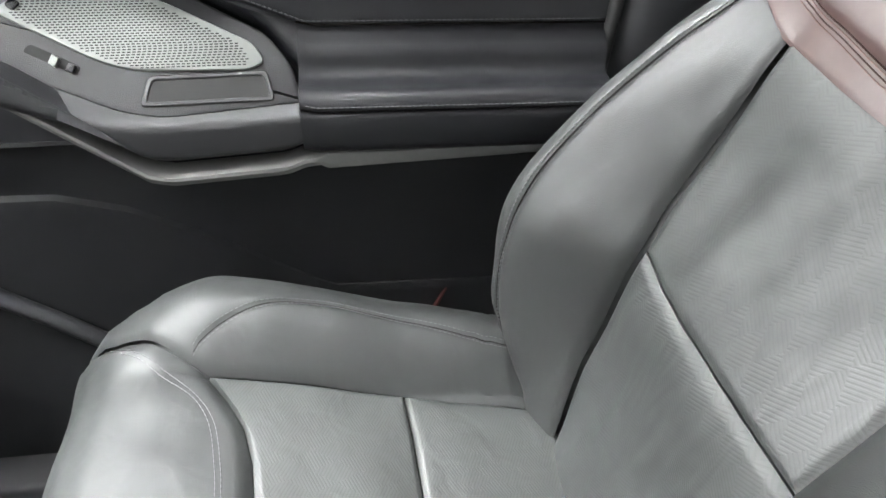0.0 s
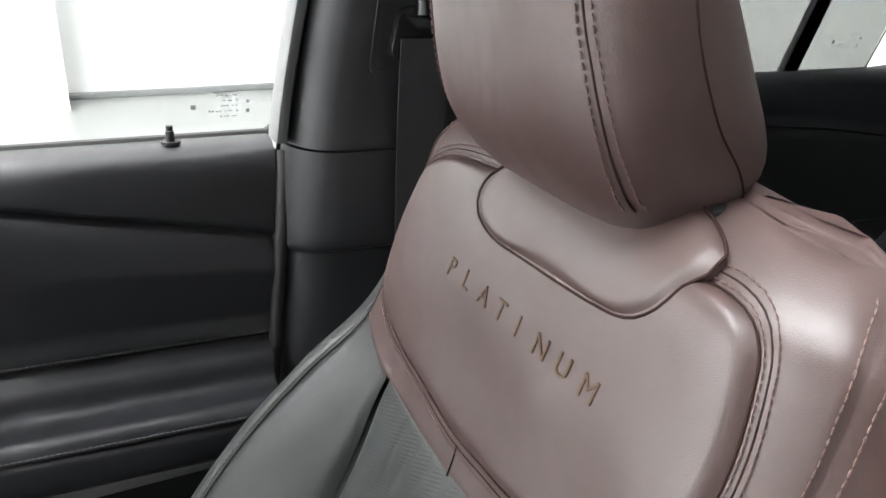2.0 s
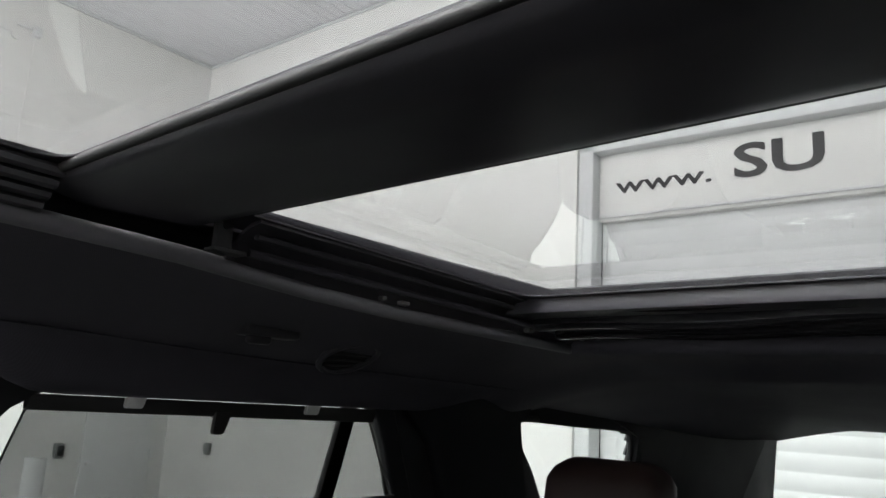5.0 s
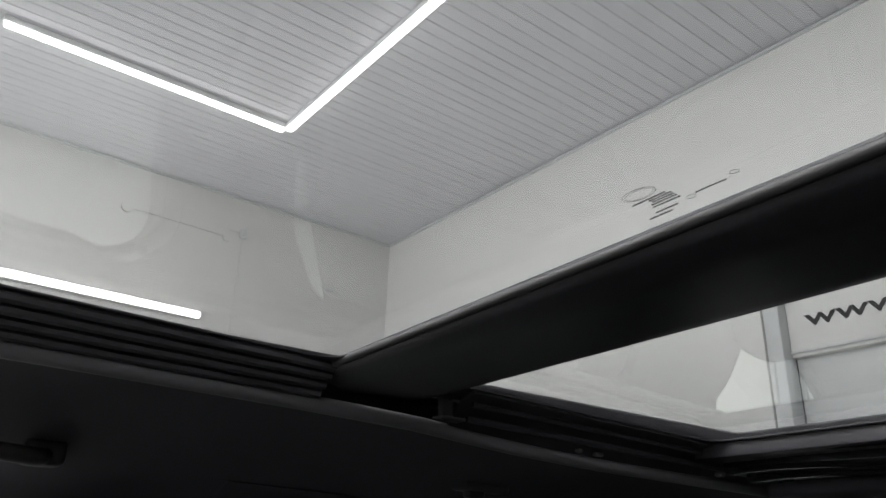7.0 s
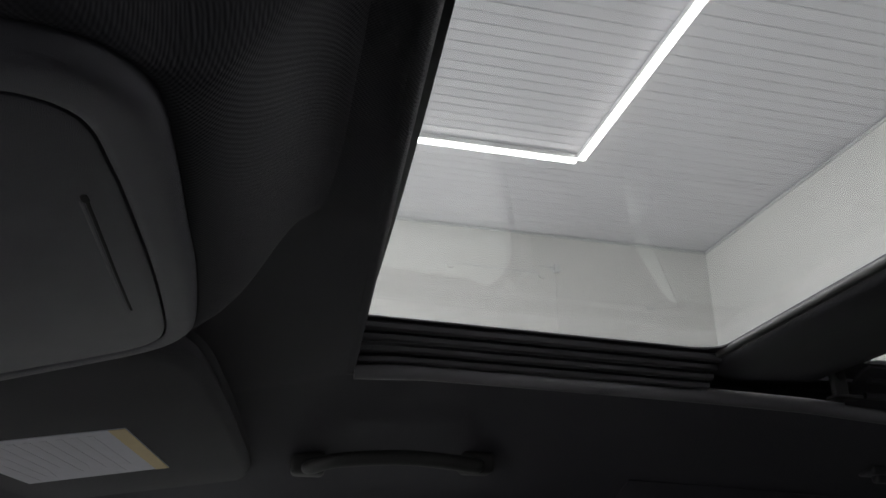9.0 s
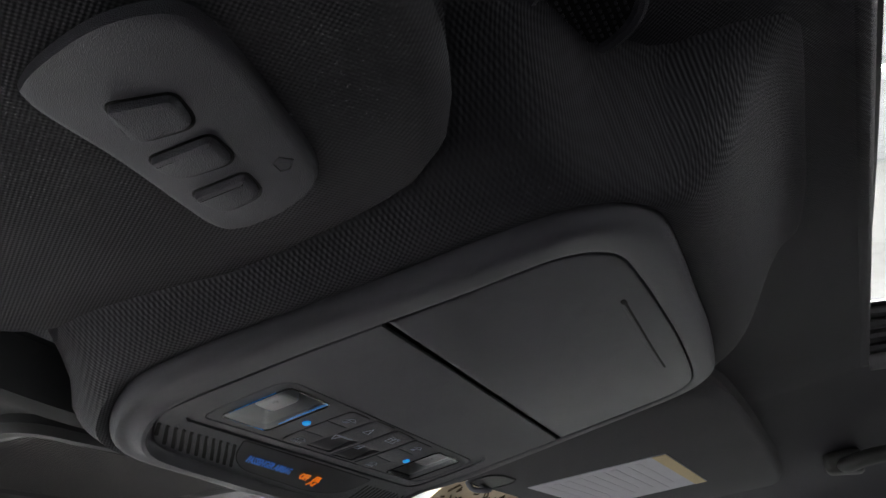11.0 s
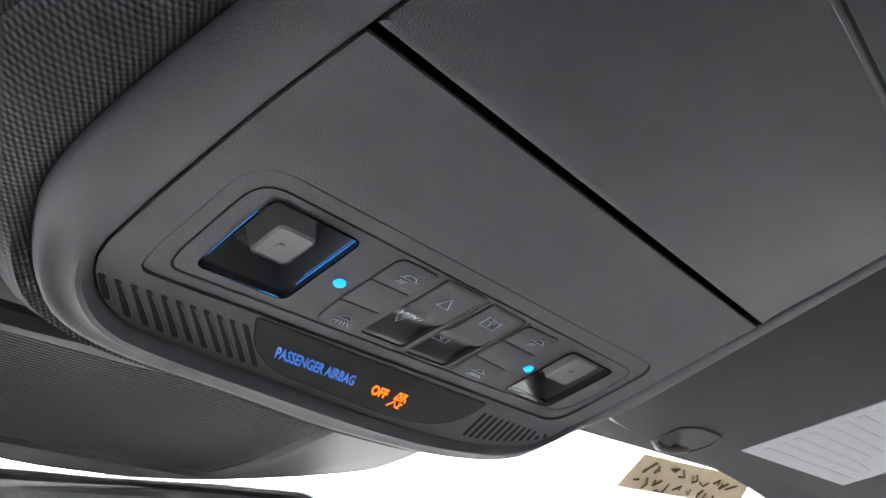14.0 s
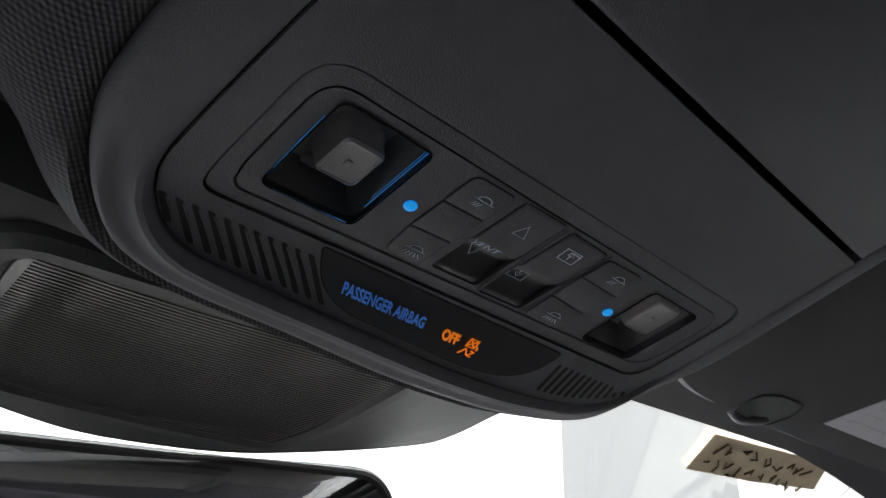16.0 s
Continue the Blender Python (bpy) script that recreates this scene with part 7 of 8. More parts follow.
def rim_mesh():
    """Rounded rim; at the front it has a shallow trough and a raised inner lip."""
    lanes = [(0.0, -0.012), (0.0, -0.0065), (0.03, -0.0042), (0.08, -0.0022), (0.15, -0.0008), (0.24, 0.0002), (0.36, 0.0008), (0.50, 0.0010), (0.62, 0.0010), (0.74, 0.0010), (0.85, 0.0009), (0.95, 0.0007), (1.0, 0.0002), (1.0, -0.006)]
    n, verts = N, []
    for t, h in lanes:
        for a, b in zip(RO, RI):
            q = a.lerp(b, t)
            w = ease((q.y - 0.412) / 0.018) * (0.35 + 0.65 * ease((0.09 - q.x) / 0.06))
            lip = 0.0030 * math.exp(-((t - 0.80) / 0.13) ** 2) - 0.0022 * math.exp(-((t - 0.40) / 0.20) ** 2)
            verts.append(con(q.x, q.y, h + w * lip))
    faces = [(k * n + i, k * n + (i + 1) % n, (k + 1) * n + (i + 1) % n, (k + 1) * n + i) for k in range(len(lanes) - 1) for i in range(n)]
    return bm_from(verts, faces)


part("rim", rim_mesh(), CONSOLE, oc, "rounded dark plastic rim")
# dark sheets behind the panels stand in for shade in the joints
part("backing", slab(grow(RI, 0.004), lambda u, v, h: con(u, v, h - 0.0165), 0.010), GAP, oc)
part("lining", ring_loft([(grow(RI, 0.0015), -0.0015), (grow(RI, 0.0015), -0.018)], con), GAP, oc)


def fairing_mesh():
    """Woven fabric that swells from the headliner down to the console's rim; at the front it ends in a short lip."""
    lanes = [(-0.0012, -0.0075, 0.0), (0.0008, -0.0058, 0.0), (0.004, -0.0052, 0.0)]
    lanes += [(0.004 + 0.058 * q, -0.0052 - 0.06 * q, q) for q in (0.08, 0.16, 0.25, 0.34, 0.43, 0.52, 0.61, 0.70, 0.79, 0.88, 0.95, 1.0)]
    n, g, verts = len(RO), grow(RO, 1.0), []
    for d, h, q in lanes:
        for a, b in zip(RO, g):
            nn = (b - a).normalized()
            f = ease((nn.y - 0.2) / 0.5)
            reach = d * (1 - 0.30 * ease((nn.x - 0.1) / 0.5)) * (1 - 0.60 * ease((-nn.x - 0.1) / 0.4) * ease((-0.15 - nn.y) / 0.5))
            reach = reach * (1 - f) + min(reach, 0.0115) * f
            p = a + nn * reach
            foot = con(p.x, p.y)
            gap = max(0.006, (head_z(foot.x, foot.y) - foot.z) * 0.964 + (0.001 if q == 1.0 else -0.0004))
            rise = -0.0052 - (gap - 0.0052) * ease(q) if q > 0 else h
            verts.append(con(p.x, p.y, rise * (1 - f) + h * f))
    return bm_from(verts, [(k * n + i, k * n + (i + 1) % n, (k + 1) * n + (i + 1) % n, (k + 1) * n + i) for k in range(len(lanes) - 1) for i in range(n)])


part("fabric_fairing", fairing_mesh(), HEADLINER, oc, "black woven fabric round the console")
lid = part("glasses_lid", slab(LIDO, lambda u, v, h: con(u, v, h + 0.0007), 0.004, 0.0010), CONSOLE_FLAT, oc, "matt dark sunglasses lid")
part("finger_groove", tube([con(u, 0.2777 + 0.0004 * math.sin(40 * u), 0.0006) for u in span(-0.034, 0.051, 16)], 0.0006, sides=6, flat=0.5), GAP, lid)
part("groove_lip", tube([con(u, 0.2790 + 0.0004 * math.sin(40 * u), 0.0006) for u in span(-0.033, 0.051, 16)], 0.0007, sides=6, flat=0.5), CONSOLE_FLAT, lid)
part("groove_end", slab(rounded([(-0.0362, 0.2768), (-0.0318, 0.2764), (-0.0318, 0.2786), (-0.0358, 0.2786)], 0.0009, 4), lambda u, v, h: con(u, v, h + 0.0009), 0.0006, 0.0002), GAP, lid)

# front plate, with a window for the lamp unit
UO = rounded([(0.0895, 0.3782), (0.0895, 0.4240), (-0.0872, 0.4245), (-0.0878, 0.4150), (-0.0862, 0.3798)], [0.009, 0.010, 0.010, 0.004, 0.011], 7)
UI = rounded([(0.0855, 0.3852), (0.0850, 0.4180), (-0.0812, 0.4203), (-0.0822, 0.4130), (-0.0812, 0.3850)], [0.008, 0.010, 0.010, 0.003, 0.008], 7)
part("front_plate", holed(PLATE, [UO], lambda u, v, h: con(u, v, h + 0.0007), 0.0016), CONSOLE_FLAT, oc)
part("plate_edge", tube([con(q.x, q.y, 0.0001) for q in grow(PLATE, -0.0004)], 0.0006, True, 6), CONSOLE_FLAT, oc)
part("unit_step", frame_slab(grow(UO, -0.00034), grow(UI, 0.00022), lambda u, v, h: con(u, v, h + 0.0001), 0.003, 0.0004), CONSOLE_FLAT, oc)
part("unit_groove", frame_slab(grow(UO, 0.0012), grow(UI, -0.0012), lambda u, v, h: con(u, v, h - 0.0014), 0.001, 0.0001), GAP, oc)


def rect(cx, cy, w, d, sk=0.0):
    return [(cx - w / 2, cy - d / 2), (cx + w / 2, cy - d / 2), (cx + w / 2 + sk, cy + d / 2), (cx - w / 2 + sk, cy + d / 2)]


LAMPS = (-0.0618, 0.0630)
ROCKERS = ([(-0.0174, 0.3862), (-0.0002, 0.3860), (-0.0040, 0.4168), (-0.0212, 0.4170)], [(0.0030, 0.3866), (0.0205, 0.3872), (0.0165, 0.4176), (-0.0010, 0.4180)])
LENSES = [rounded(rect(c, 0.4022 if c < 0 else 0.4034, 0.0268, 0.0282, -0.0014), 0.0026, 5) for c in LAMPS]
part("unit_face", holed(grow(UI, -0.00022), [grow(l, 0.0002) for l in LENSES] + [grow(rounded(q, 0.0012, 4), 0.00025) for q in ROCKERS], lambda u, v, h: con(u, v, h - 0.0001), 0.0024), CONSOLE_FLAT, oc)


def cpart(name, outline, mat, lift, thick, bevel, parent, label="", r=0.001):
    return part(name, slab(outline if len(outline) > 6 else rounded(outline, r, 4), lambda u, v, h: con(u, v, h + lift), thick, bevel), mat, parent, label, smooth=False)


for c, lens_line in zip(LAMPS, LENSES):
    cy = 0.4022 if c < 0 else 0.4034
    l = part("reading_lamp", ring_loft([(grow(lens_line, 0.0004), -0.0002), (grow(lens_line, 0.0002), -0.003), (grow(lens_line, -0.003), -0.0125)], con), WELL, oc, "reading lamp in a dark well behind a clear lens", smooth=False)
    part("bowl", slab(grow(lens_line, -0.002), lambda u, v, h: con(u, v, h - 0.0122), 0.0006), BOWL, l, "silvered lamp bowl", smooth=False)
    bx, by = (c + 0.0018, cy + 0.0010) if c < 0 else (c + 0.0062, cy - 0.0026)
    block = rounded(rect(bx, by, 0.0118 if c < 0 else 0.0135, 0.0122 if c < 0 else 0.0150, -0.0008), 0.0022, 5)
    part("light_block", ring_loft([(grow(block, 0.0010), -0.0122), (block, -0.0042), (grow(block, -0.0007), -0.0036), (grow(block, -0.0009), -0.0040), (mixed(block, [Vector((bx, by))] * len(block), 0.5), -0.0041), (mixed(block, [Vector((bx, by))] * len(block), 0.995), -0.0042)], con), REFLECTOR, l, "pale square light block")
    part("block_mark", slab(rounded(rect(bx - 0.0008, by + 0.0004, 0.0018, 0.0018), 0.0004, 3), lambda u, v, h: con(u, v, h - 0.0036), 0.0006, 0.0002), REFLECTOR, l)
    # pale plates imitate streaks of reflected light in the lens
    for q in ([(-0.0118, 0.0105), (-0.0080, 0.0110), (-0.0065, 0.0060), (-0.0110, 0.0020)], [(-0.0050, 0.0118), (-0.0005, 0.0112), (0.0, 0.0090), (-0.0045, 0.0085)]):
        part("reflector_fin", slab(rounded([(c + a, cy + b) for a, b in q], 0.0010, 3), lambda u, v, h: con(u, v, h - 0.0095 + 0.35 * (u - c)), 0.0006, 0.0002), BOWL, l, "pale plate standing in for a reflected streak")
    ln = part("lens", bm_from([con(q.x, q.y, 0.0002) for q in lens_line], [tuple(range(len(lens_line)))]), LENS, l, "clear plastic lens", smooth=False)
    ln.visible_shadow = False
    part("lens_rim", tube([con(q.x, q.y, 0.0001) for q in lens_line], 0.00032, True, 6), GLOSS_BLACK, l)
    if c < 0:
        n = len(lens_line)
        right = sorted([q for q in lens_line if q.x > c + 0.0105 - 0.05 * (q.y - cy)], key=lambda q: q.y)
        low, high = min(q.x for q in lens_line), max(q.y for q in lens_line)
        part("edge_light", tube([con(low + 0.0003, cy - 0.009, 0.0003), con(low + 0.0001, cy, 0.0003), con(low, cy + 0.011, 0.0003)], 0.00009, sides=5), BLUE_FAINT, l, "thin glowing rod for the blue glint on the lens edge")
        part("edge_light", tube([con(low + 0.003, high, 0.0003), con(c, high, 0.0003), con(c + 0.010, high - 0.0003, 0.0003)], 0.00009, sides=5), BLUE_FAINT, l, "thin glowing rod for the blue glint on the lens edge")
        for d, r in ((-0.0002, 0.00014), (-0.0008, 0.00008)):
            part("edge_light", tube([con(q.x + d, q.y, 0.0002 + 0.3 * d) for q in straight_loop([right[0], right[0].lerp(right[-1], 0.8 + 200 * d)], False, 0.004)], r, sides=5), BLUE_FAINT, l, "thin glowing rod for the blue glint on the lens edge")
        part("edge_light", tube([con(c - 0.006 + 0.012 * k, cy + 0.0140, 0.0000) for k in (0.0, 0.5, 1.0)], 0.00012, sides=5), BLUE_FAINT, l, "thin glowing rod for the blue glint on the lens edge")
        for a, b in ((block[12], block[17]), (block[6], block[11])):
            part("edge_light", tube([con(q.x, q.y, -0.0041) for q in (a, a.lerp(b, 0.5), b)], 0.00016, sides=5), BLUE_FAINT, l, "thin glowing rod for the blue glint on the block edge")
for cx, cy in ((-0.0420, 0.4032), (0.0444, 0.4040)):
    d = part("indicator", ring_loft([([Vector((cx + k * 0.0019 * math.cos(a), cy + k * 0.0016 * math.sin(a))) for a in span(0, 2 * math.pi, 24)[:-1]], h) for k, h in ((1.0, -0.0008), (1.0, 0.0003), (0.85, 0.0006), (0.5, 0.0008), (0.02, 0.0009))], con), BLUE_LED, oc, "small blue indicator light")

# keys: three plain ones at each side, two rockers with a sunk front half between
KEY_CORNERS = ([(-0.0354, 0.3867), (-0.0210, 0.3867), (-0.0221, 0.3968), (-0.0363, 0.3970)], [(-0.0363, 0.3974), (-0.0221, 0.3972), (-0.0236, 0.4072), (-0.0373, 0.4078)], [(-0.0373, 0.4082), (-0.0236, 0.4076), (-0.0250, 0.4186), (-0.0371, 0.4186)],
        [(0.0228, 0.3880), (0.0402, 0.3876), (0.0396, 0.3974), (0.0217, 0.3970)], [(0.0216, 0.3974), (0.0396, 0.3978), (0.0378, 0.4084), (0.0205, 0.4074)], [(0.0205, 0.4078), (0.0377, 0.4088), (0.0352, 0.4187), (0.0200, 0.4183)])
RADII = ([0.003, 0.0015, 0.0005, 0.0005], [0.0005] * 4, [0.0005, 0.0005, 0.002, 0.003], [0.0015, 0.003, 0.0005, 0.0005], [0.0005] * 4, [0.0005, 0.0005, 0.003, 0.002])
for q, r in zip(KEY_CORNERS, RADII):
    line = rounded(q, r, 4)
    part("button_gap", slab(grow(line, 0.00022), lambda u, v, h: con(u, v, h + 0.00004), 0.001), GAP, oc, smooth=False)
    part("button", slab(line, lambda u, v, h: con(u, v, h + 0.00030), 0.001, 0.00022), CONSOLE_FLAT, oc)


def rocker_h(f):
    """Height of a rocker along its length: flush behind, then a scoop that falls away and rises to the front edge."""
    g = (f - 0.50) / 0.50
    return 0.0005 - 0.0020 * ease(g / 0.34) + 0.0013 * ease((g - 0.30) / 0.70)


def rocker_mesh(q, f0, f1):
    a, b, c, d = (Vector(p) for p in q)
    rows = []
    for f in span(f0, f1, 18):
        l, r = a.lerp(d, f), b.lerp(c, f)
        h = rocker_h(f) - 0.0004 * ease((f - 0.95) / 0.05) - 0.0003 * ease((0.03 - f) / 0.03)
        row = []
        for k in (0.0, 0.02, 0.06, 0.3, 0.5, 0.7, 0.94, 0.98, 1.0):
            p = l.lerp(r, k)
            side = min(k, 1 - k)
            row.append(con(p.x, p.y, h if side > 0.05 else (h - 0.0003 if side > 0.01 else h - 0.003)))
        rows.append(row)
    return loft(rows)


def on_rocker(v):
    return rocker_h((v - 0.3864) / 0.0308) + 0.00025


for q in ROCKERS:
    part("button_gap", slab(grow(rounded(q, 0.0012, 4), 0.00030), lambda u, v, h: con(u, v, h - 0.0018), 0.001), GAP, oc, smooth=False)
    rk = part("rocker", rocker_mesh(q, 0.0, 0.56), CONSOLE_FLAT, oc, "two-way rocker with a scooped front")
    part("scoop", rocker_mesh(q, 0.56, 1.0), DISPLAY, rk, "smooth black scooped face")
for x0, x1 in ((0.0008, -0.0026), (0.0213, 0.0176)):
    part("guide_rib", tube([con(x0, 0.3866, 0.0005), con(0.5 * (x0 + x1), 0.4015, 0.0008), con(x1, 0.4172, 0.0008)], 0.00030, sides=6), CONSOLE_FLAT, oc)


def strokes(lines, r, lift, name="icon", mat=PRINT_WHITE, label="pale printed symbol"):
    return part(name, joined(*[tube([con(u, v, lift) for u, v in l], r, sides=4) for l in lines]), mat, oc, label, smooth=False)


LB = 0.0005
tri = lambda x, y, s: [[(x - 0.0024, y + s), (x + 0.0024, y + s), (x, y - s), (x - 0.0024, y + s)]]
strokes(tri(-0.0100, 0.3935, 0.0021), 0.00022, LB)
strokes(tri(-0.0153, 0.4066, -0.0020), 0.00022, on_rocker(0.4066) + 0.0004)
part("word", lettering("VENT", 0.0023, lambda u, v, h: con(-0.0192 + u, 0.4044 - v, h + on_rocker(0.4044 - v)), 0.0002, 1.25), PRINT_WHITE, oc, "pale printed word")
for bx, by, lift, s in ((0.0100, 0.3931, LB, 1), (0.0040, 0.4066, on_rocker(0.4066) + 0.0004, -1)):
    strokes([[(bx - 0.0032, by + 0.0023), (bx + 0.0032, by + 0.0023), (bx + 0.0032, by - 0.0019), (bx - 0.0032, by - 0.0019), (bx - 0.0032, by + 0.0023)], [(bx - 0.001, by - 0.0012), (bx + 0.0029, by - 0.0012)], [(bx - 0.0013, by - 0.0001 * s), (bx, by - 0.0014 * s), (bx + 0.0013, by - 0.0001 * s), (bx - 0.0013, by - 0.0001 * s)], [(bx, by), (bx, by + 0.0014 * s)]], 0.00022, lift)
for bx, by, k in ((-0.0275, 0.3919, 1), (-0.0301, 0.4142, 0), (0.0330, 0.3922, 1), (0.0293, 0.4140, 0)):
    arc = [(bx + 0.0024 * math.cos(a), by - 0.0016 * math.sin(a)) for a in span(0, math.pi, 8)]
    rays = [[(bx + d, by + 0.0010), (bx + 1.6 * d, by + 0.0024)] for d in (-0.0020, -0.0010, 0.0, 0.0010, 0.0020)] if not k else [[(bx + d, by + 0.0008), (bx + d - 0.0012, by + 0.0024)] for d in (-0.0018, -0.0008, 0.0002)]
    strokes([arc + [arc[0]], [(bx - 0.0034, by), (bx + 0.0034, by)]] + rays, 0.00018, LB)

DP = rounded([(0.0490, 0.4262), (0.0455, 0.4365), (0.036, 0.4420), (0.018, 0.4440), (-0.034, 0.4405), (-0.0455, 0.4345), (-0.0515, 0.4252)], [0.002, 0.006, 0.008, 0.008, 0.008, 0.006, 0.0015], 5)
dp = cpart("display", DP, DISPLAY, 0.0009, 0.001, 0.0002, oc, "dark smoked display strip")
part("display_gap", frame_slab(grow(DP, 0.0004), grow(DP, -0.0002), lambda u, v, h: con(u, v, h + 0.00085), 0.0006, 0.0001), GAP, dp)
part("lit_text", lettering("PASSENGER AIRBAG", 0.0037, lambda u, v, h: con(-0.0380 + u - 0.42 * v, 0.4353 + 0.03 * u - v, h + 0.0011), 0.0002, 0.66, 0.018), BLUE_TEXT, dp, "blue lit words")
part("lit_word", lettering("OFF", 0.0036, lambda u, v, h: con(0.0014 + u - 0.42 * v, 0.4370 + 0.03 * u - v, h + 0.0011), 0.0002, 0.80, 0.03), AMBER_TEXT, dp, "amber lit word")
ix, iy = 0.0136, 0.4362
part("lit_symbol", joined(*[tube([con(ix + a, iy + b, 0.0013) for a, b in l], 0.00028, sides=4) for l in ([(-0.002, -0.003), (0.0015, -0.003), (0.0015, 0.0), (-0.002, 0.0), (-0.002, -0.003)], [(-0.002, -0.003), (0.0015, 0.0)], [(0.0015, -0.003), (-0.002, 0.0)], [(-0.0025, 0.0034), (-0.0008, 0.0008), (0.0010, 0.0030)], [(0.0014, 0.0012), (0.0030, 0.0012), (0.0014, 0.0032), (0.0032, 0.0032)], [(0.0022, -0.0010), (0.0030, -0.0004), (0.0030, 0.0004)])]), AMBER_TEXT, dp, "amber lit airbag symbol", smooth=False)
for k in range(11):
    u0, v0 = -0.0930 + 0.00402 * k, 0.4286
    u1, v1 = (-0.0880, -0.0805, -0.0752, -0.0708, -0.0665, -0.0619, -0.0574, -0.0526, -0.0486, -0.0444, -0.0400)[k], (0.4350, 0.4382, 0.4390, 0.4394, 0.4396, 0.4398, 0.4400, 0.4402, 0.4406, 0.4408, 0.4410)[k]
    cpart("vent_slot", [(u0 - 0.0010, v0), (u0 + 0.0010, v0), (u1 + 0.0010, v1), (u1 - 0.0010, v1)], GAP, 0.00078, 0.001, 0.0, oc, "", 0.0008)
    if k < 10:
        part("slot_edge", tube([con(u0 + 0.0013, v0 + 0.0006, 0.0008), con(u1 + 0.0013, v1 - 0.0006, 0.0008)], 0.00028, sides=6), CONSOLE_FLAT, oc)
for k in range(12):
    w0 = 0.0530 + 0.00350 * k
    v1 = 0.4425 - 0.010 * (k / 11) ** 2
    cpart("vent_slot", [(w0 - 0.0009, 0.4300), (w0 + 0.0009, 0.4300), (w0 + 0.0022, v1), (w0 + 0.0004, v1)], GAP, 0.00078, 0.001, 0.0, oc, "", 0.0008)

# cover in front of the console, and the mirror
sh = thing("sensor_cover", "dark plastic cover with a ribbed centre behind the windscreen", "cover")


def cover(u, v, h):
    return Vector((u, v, 1.446 - 0.05 * (v - 0.46) + 0.004 * (abs(u + 0.01) / 0.11) ** 3 - h))


CO = smooth_loop([(-0.175, 0.455), (-0.168, 0.510), (-0.145, 0.555), (-0.105, 0.590), (-0.070, 0.609), (-0.040, 0.618), (0.000, 0.6175), (0.030, 0.610), (0.063, 0.590), (0.094, 0.568), (0.1075, 0.553), (0.1065, 0.528), (0.0985, 0.495), (0.095, 0.455)], True, 0.008)
part("shell", slab(CO, cover, 0.02, 0.008), COVER_GREY, sh, "mid grey plastic shell")
CI = rounded([(-0.110, 0.472), (-0.106, 0.564), (-0.045, 0.571), (0.026, 0.580), (0.031, 0.545), (0.021, 0.472)], [0.01, 0.02, 0.03, 0.008, 0.02, 0.01], 5)
part("panel_ridge", frame_slab(grow(CI, 0.010), CI, lambda u, v, h: cover(u, v, h + 0.0030), 0.006, 0.0028), COVER_GREY, sh)
part("ribbed_panel", slab(CI, lambda u, v, h: cover(u, v, h + 0.0012), 0.004, 0.001), COVER_BLACK, sh)
for k in range(52):
    v = 0.474 + 0.0020 * k
    ul = -0.106
    ur = min(0.0205 + 0.13 * (v - 0.474), 0.0302)
    if v > 0.564:
        ul = -0.100 + 7.5 * (v - 0.564)
    if ur - ul > 0.004:
        part("rib", tube([cover(u, v, 0.0012) for u in span(ul, ur, 6)], 0.00040, sides=5), COVER_BLACK, sh)
mr = thing("rear_view_mirror", "black framed rear-view mirror below the windscreen top", "mirror")
MM = Matrix.Translation((-0.002, 0.624, 1.4070)) @ Euler((radians(1), 0, radians(-10))).to_matrix().to_4x4()
mo = rounded([(-0.125, -0.034), (0.125, -0.034), (0.132, 0.0), (0.118, 0.036), (-0.118, 0.036), (-0.132, 0.0)], 0.018, 6)
mi = grow(mo, -0.006)
place_m = lambda u, v, h: MM @ Vector((u, -h, v))
part("housing", slab(mo, lambda u, v, h: place_m(u, v, h - 0.004), 0.030, 0.006), GLOSS_BLACK, mr)
part("bezel", frame_slab(mo, mi, lambda u, v, h: place_m(u, v, h), 0.008, 0.002), RUBBER, mr)
part("glass", slab(mi, lambda u, v, h: place_m(u, v, h - 0.0015), 0.002), MIRROR, mr, "silvered mirror glass", smooth=False)
part("stem", tube([MM @ Vector((0, 0.02, 0.02)), (0.02, 0.67, 1.412), (0.015, 0.70, 1.402)], 0.012, sides=12), RUBBER, mr)


# ---- sun visors ----
def vis(u, v, h=0.0):
    return Vector((u, v, 1.486 - 0.164 * (v - 0.333) - h))


VO = smooth_loop([(0.1854, 0.2737), (0.1535, 0.2840), (0.1401, 0.2923), (0.1315, 0.3045), (0.1270, 0.3260), (0.1252, 0.3480), (0.1258, 0.3750), (0.1282, 0.4020), (0.1325, 0.4250), (0.1400, 0.4400), (0.1520, 0.4500), (0.1680, 0.4565), (0.1900, 0.4615), (0.2120, 0.4635), (0.2200, 0.4610), (0.2255, 0.4550), (0.2480, 0.4550), (0.2550, 0.4620), (0.2640, 0.4665), (0.300, 0.468), (0.46, 0.472), (0.60, 0.472), (0.648, 0.455), (0.660, 0.42), (0.660, 0.33), (0.640, 0.29), (0.58, 0.272), (0.40, 0.269), (0.25, 0.270)], True, 0.008)


def visor_body(outline, sx):
    o = [Vector((sx * q.x, q.y)) for q in outline]
    lanes = [(0.0, -0.019), (-0.004, -0.017), (-0.001, -0.011), (0.001, -0.007), (-0.001, -0.003), (-0.005, 0.0)]
    n = len(o)
    loops = [(grow(o, d), h) for d, h in lanes]
    verts = [vis(q.x, q.y, h) for pts, h in loops for q in pts]
    faces = [(k * n + i, k * n + (i + 1) % n, (k + 1) * n + (i + 1) % n, (k + 1) * n + i) for k in range(len(loops) - 1) for i in range(n)]
    faces += [tuple((len(loops) - 1) * n + i for i in range(n)), tuple(reversed(range(n)))]
    return bm_from(verts, faces)


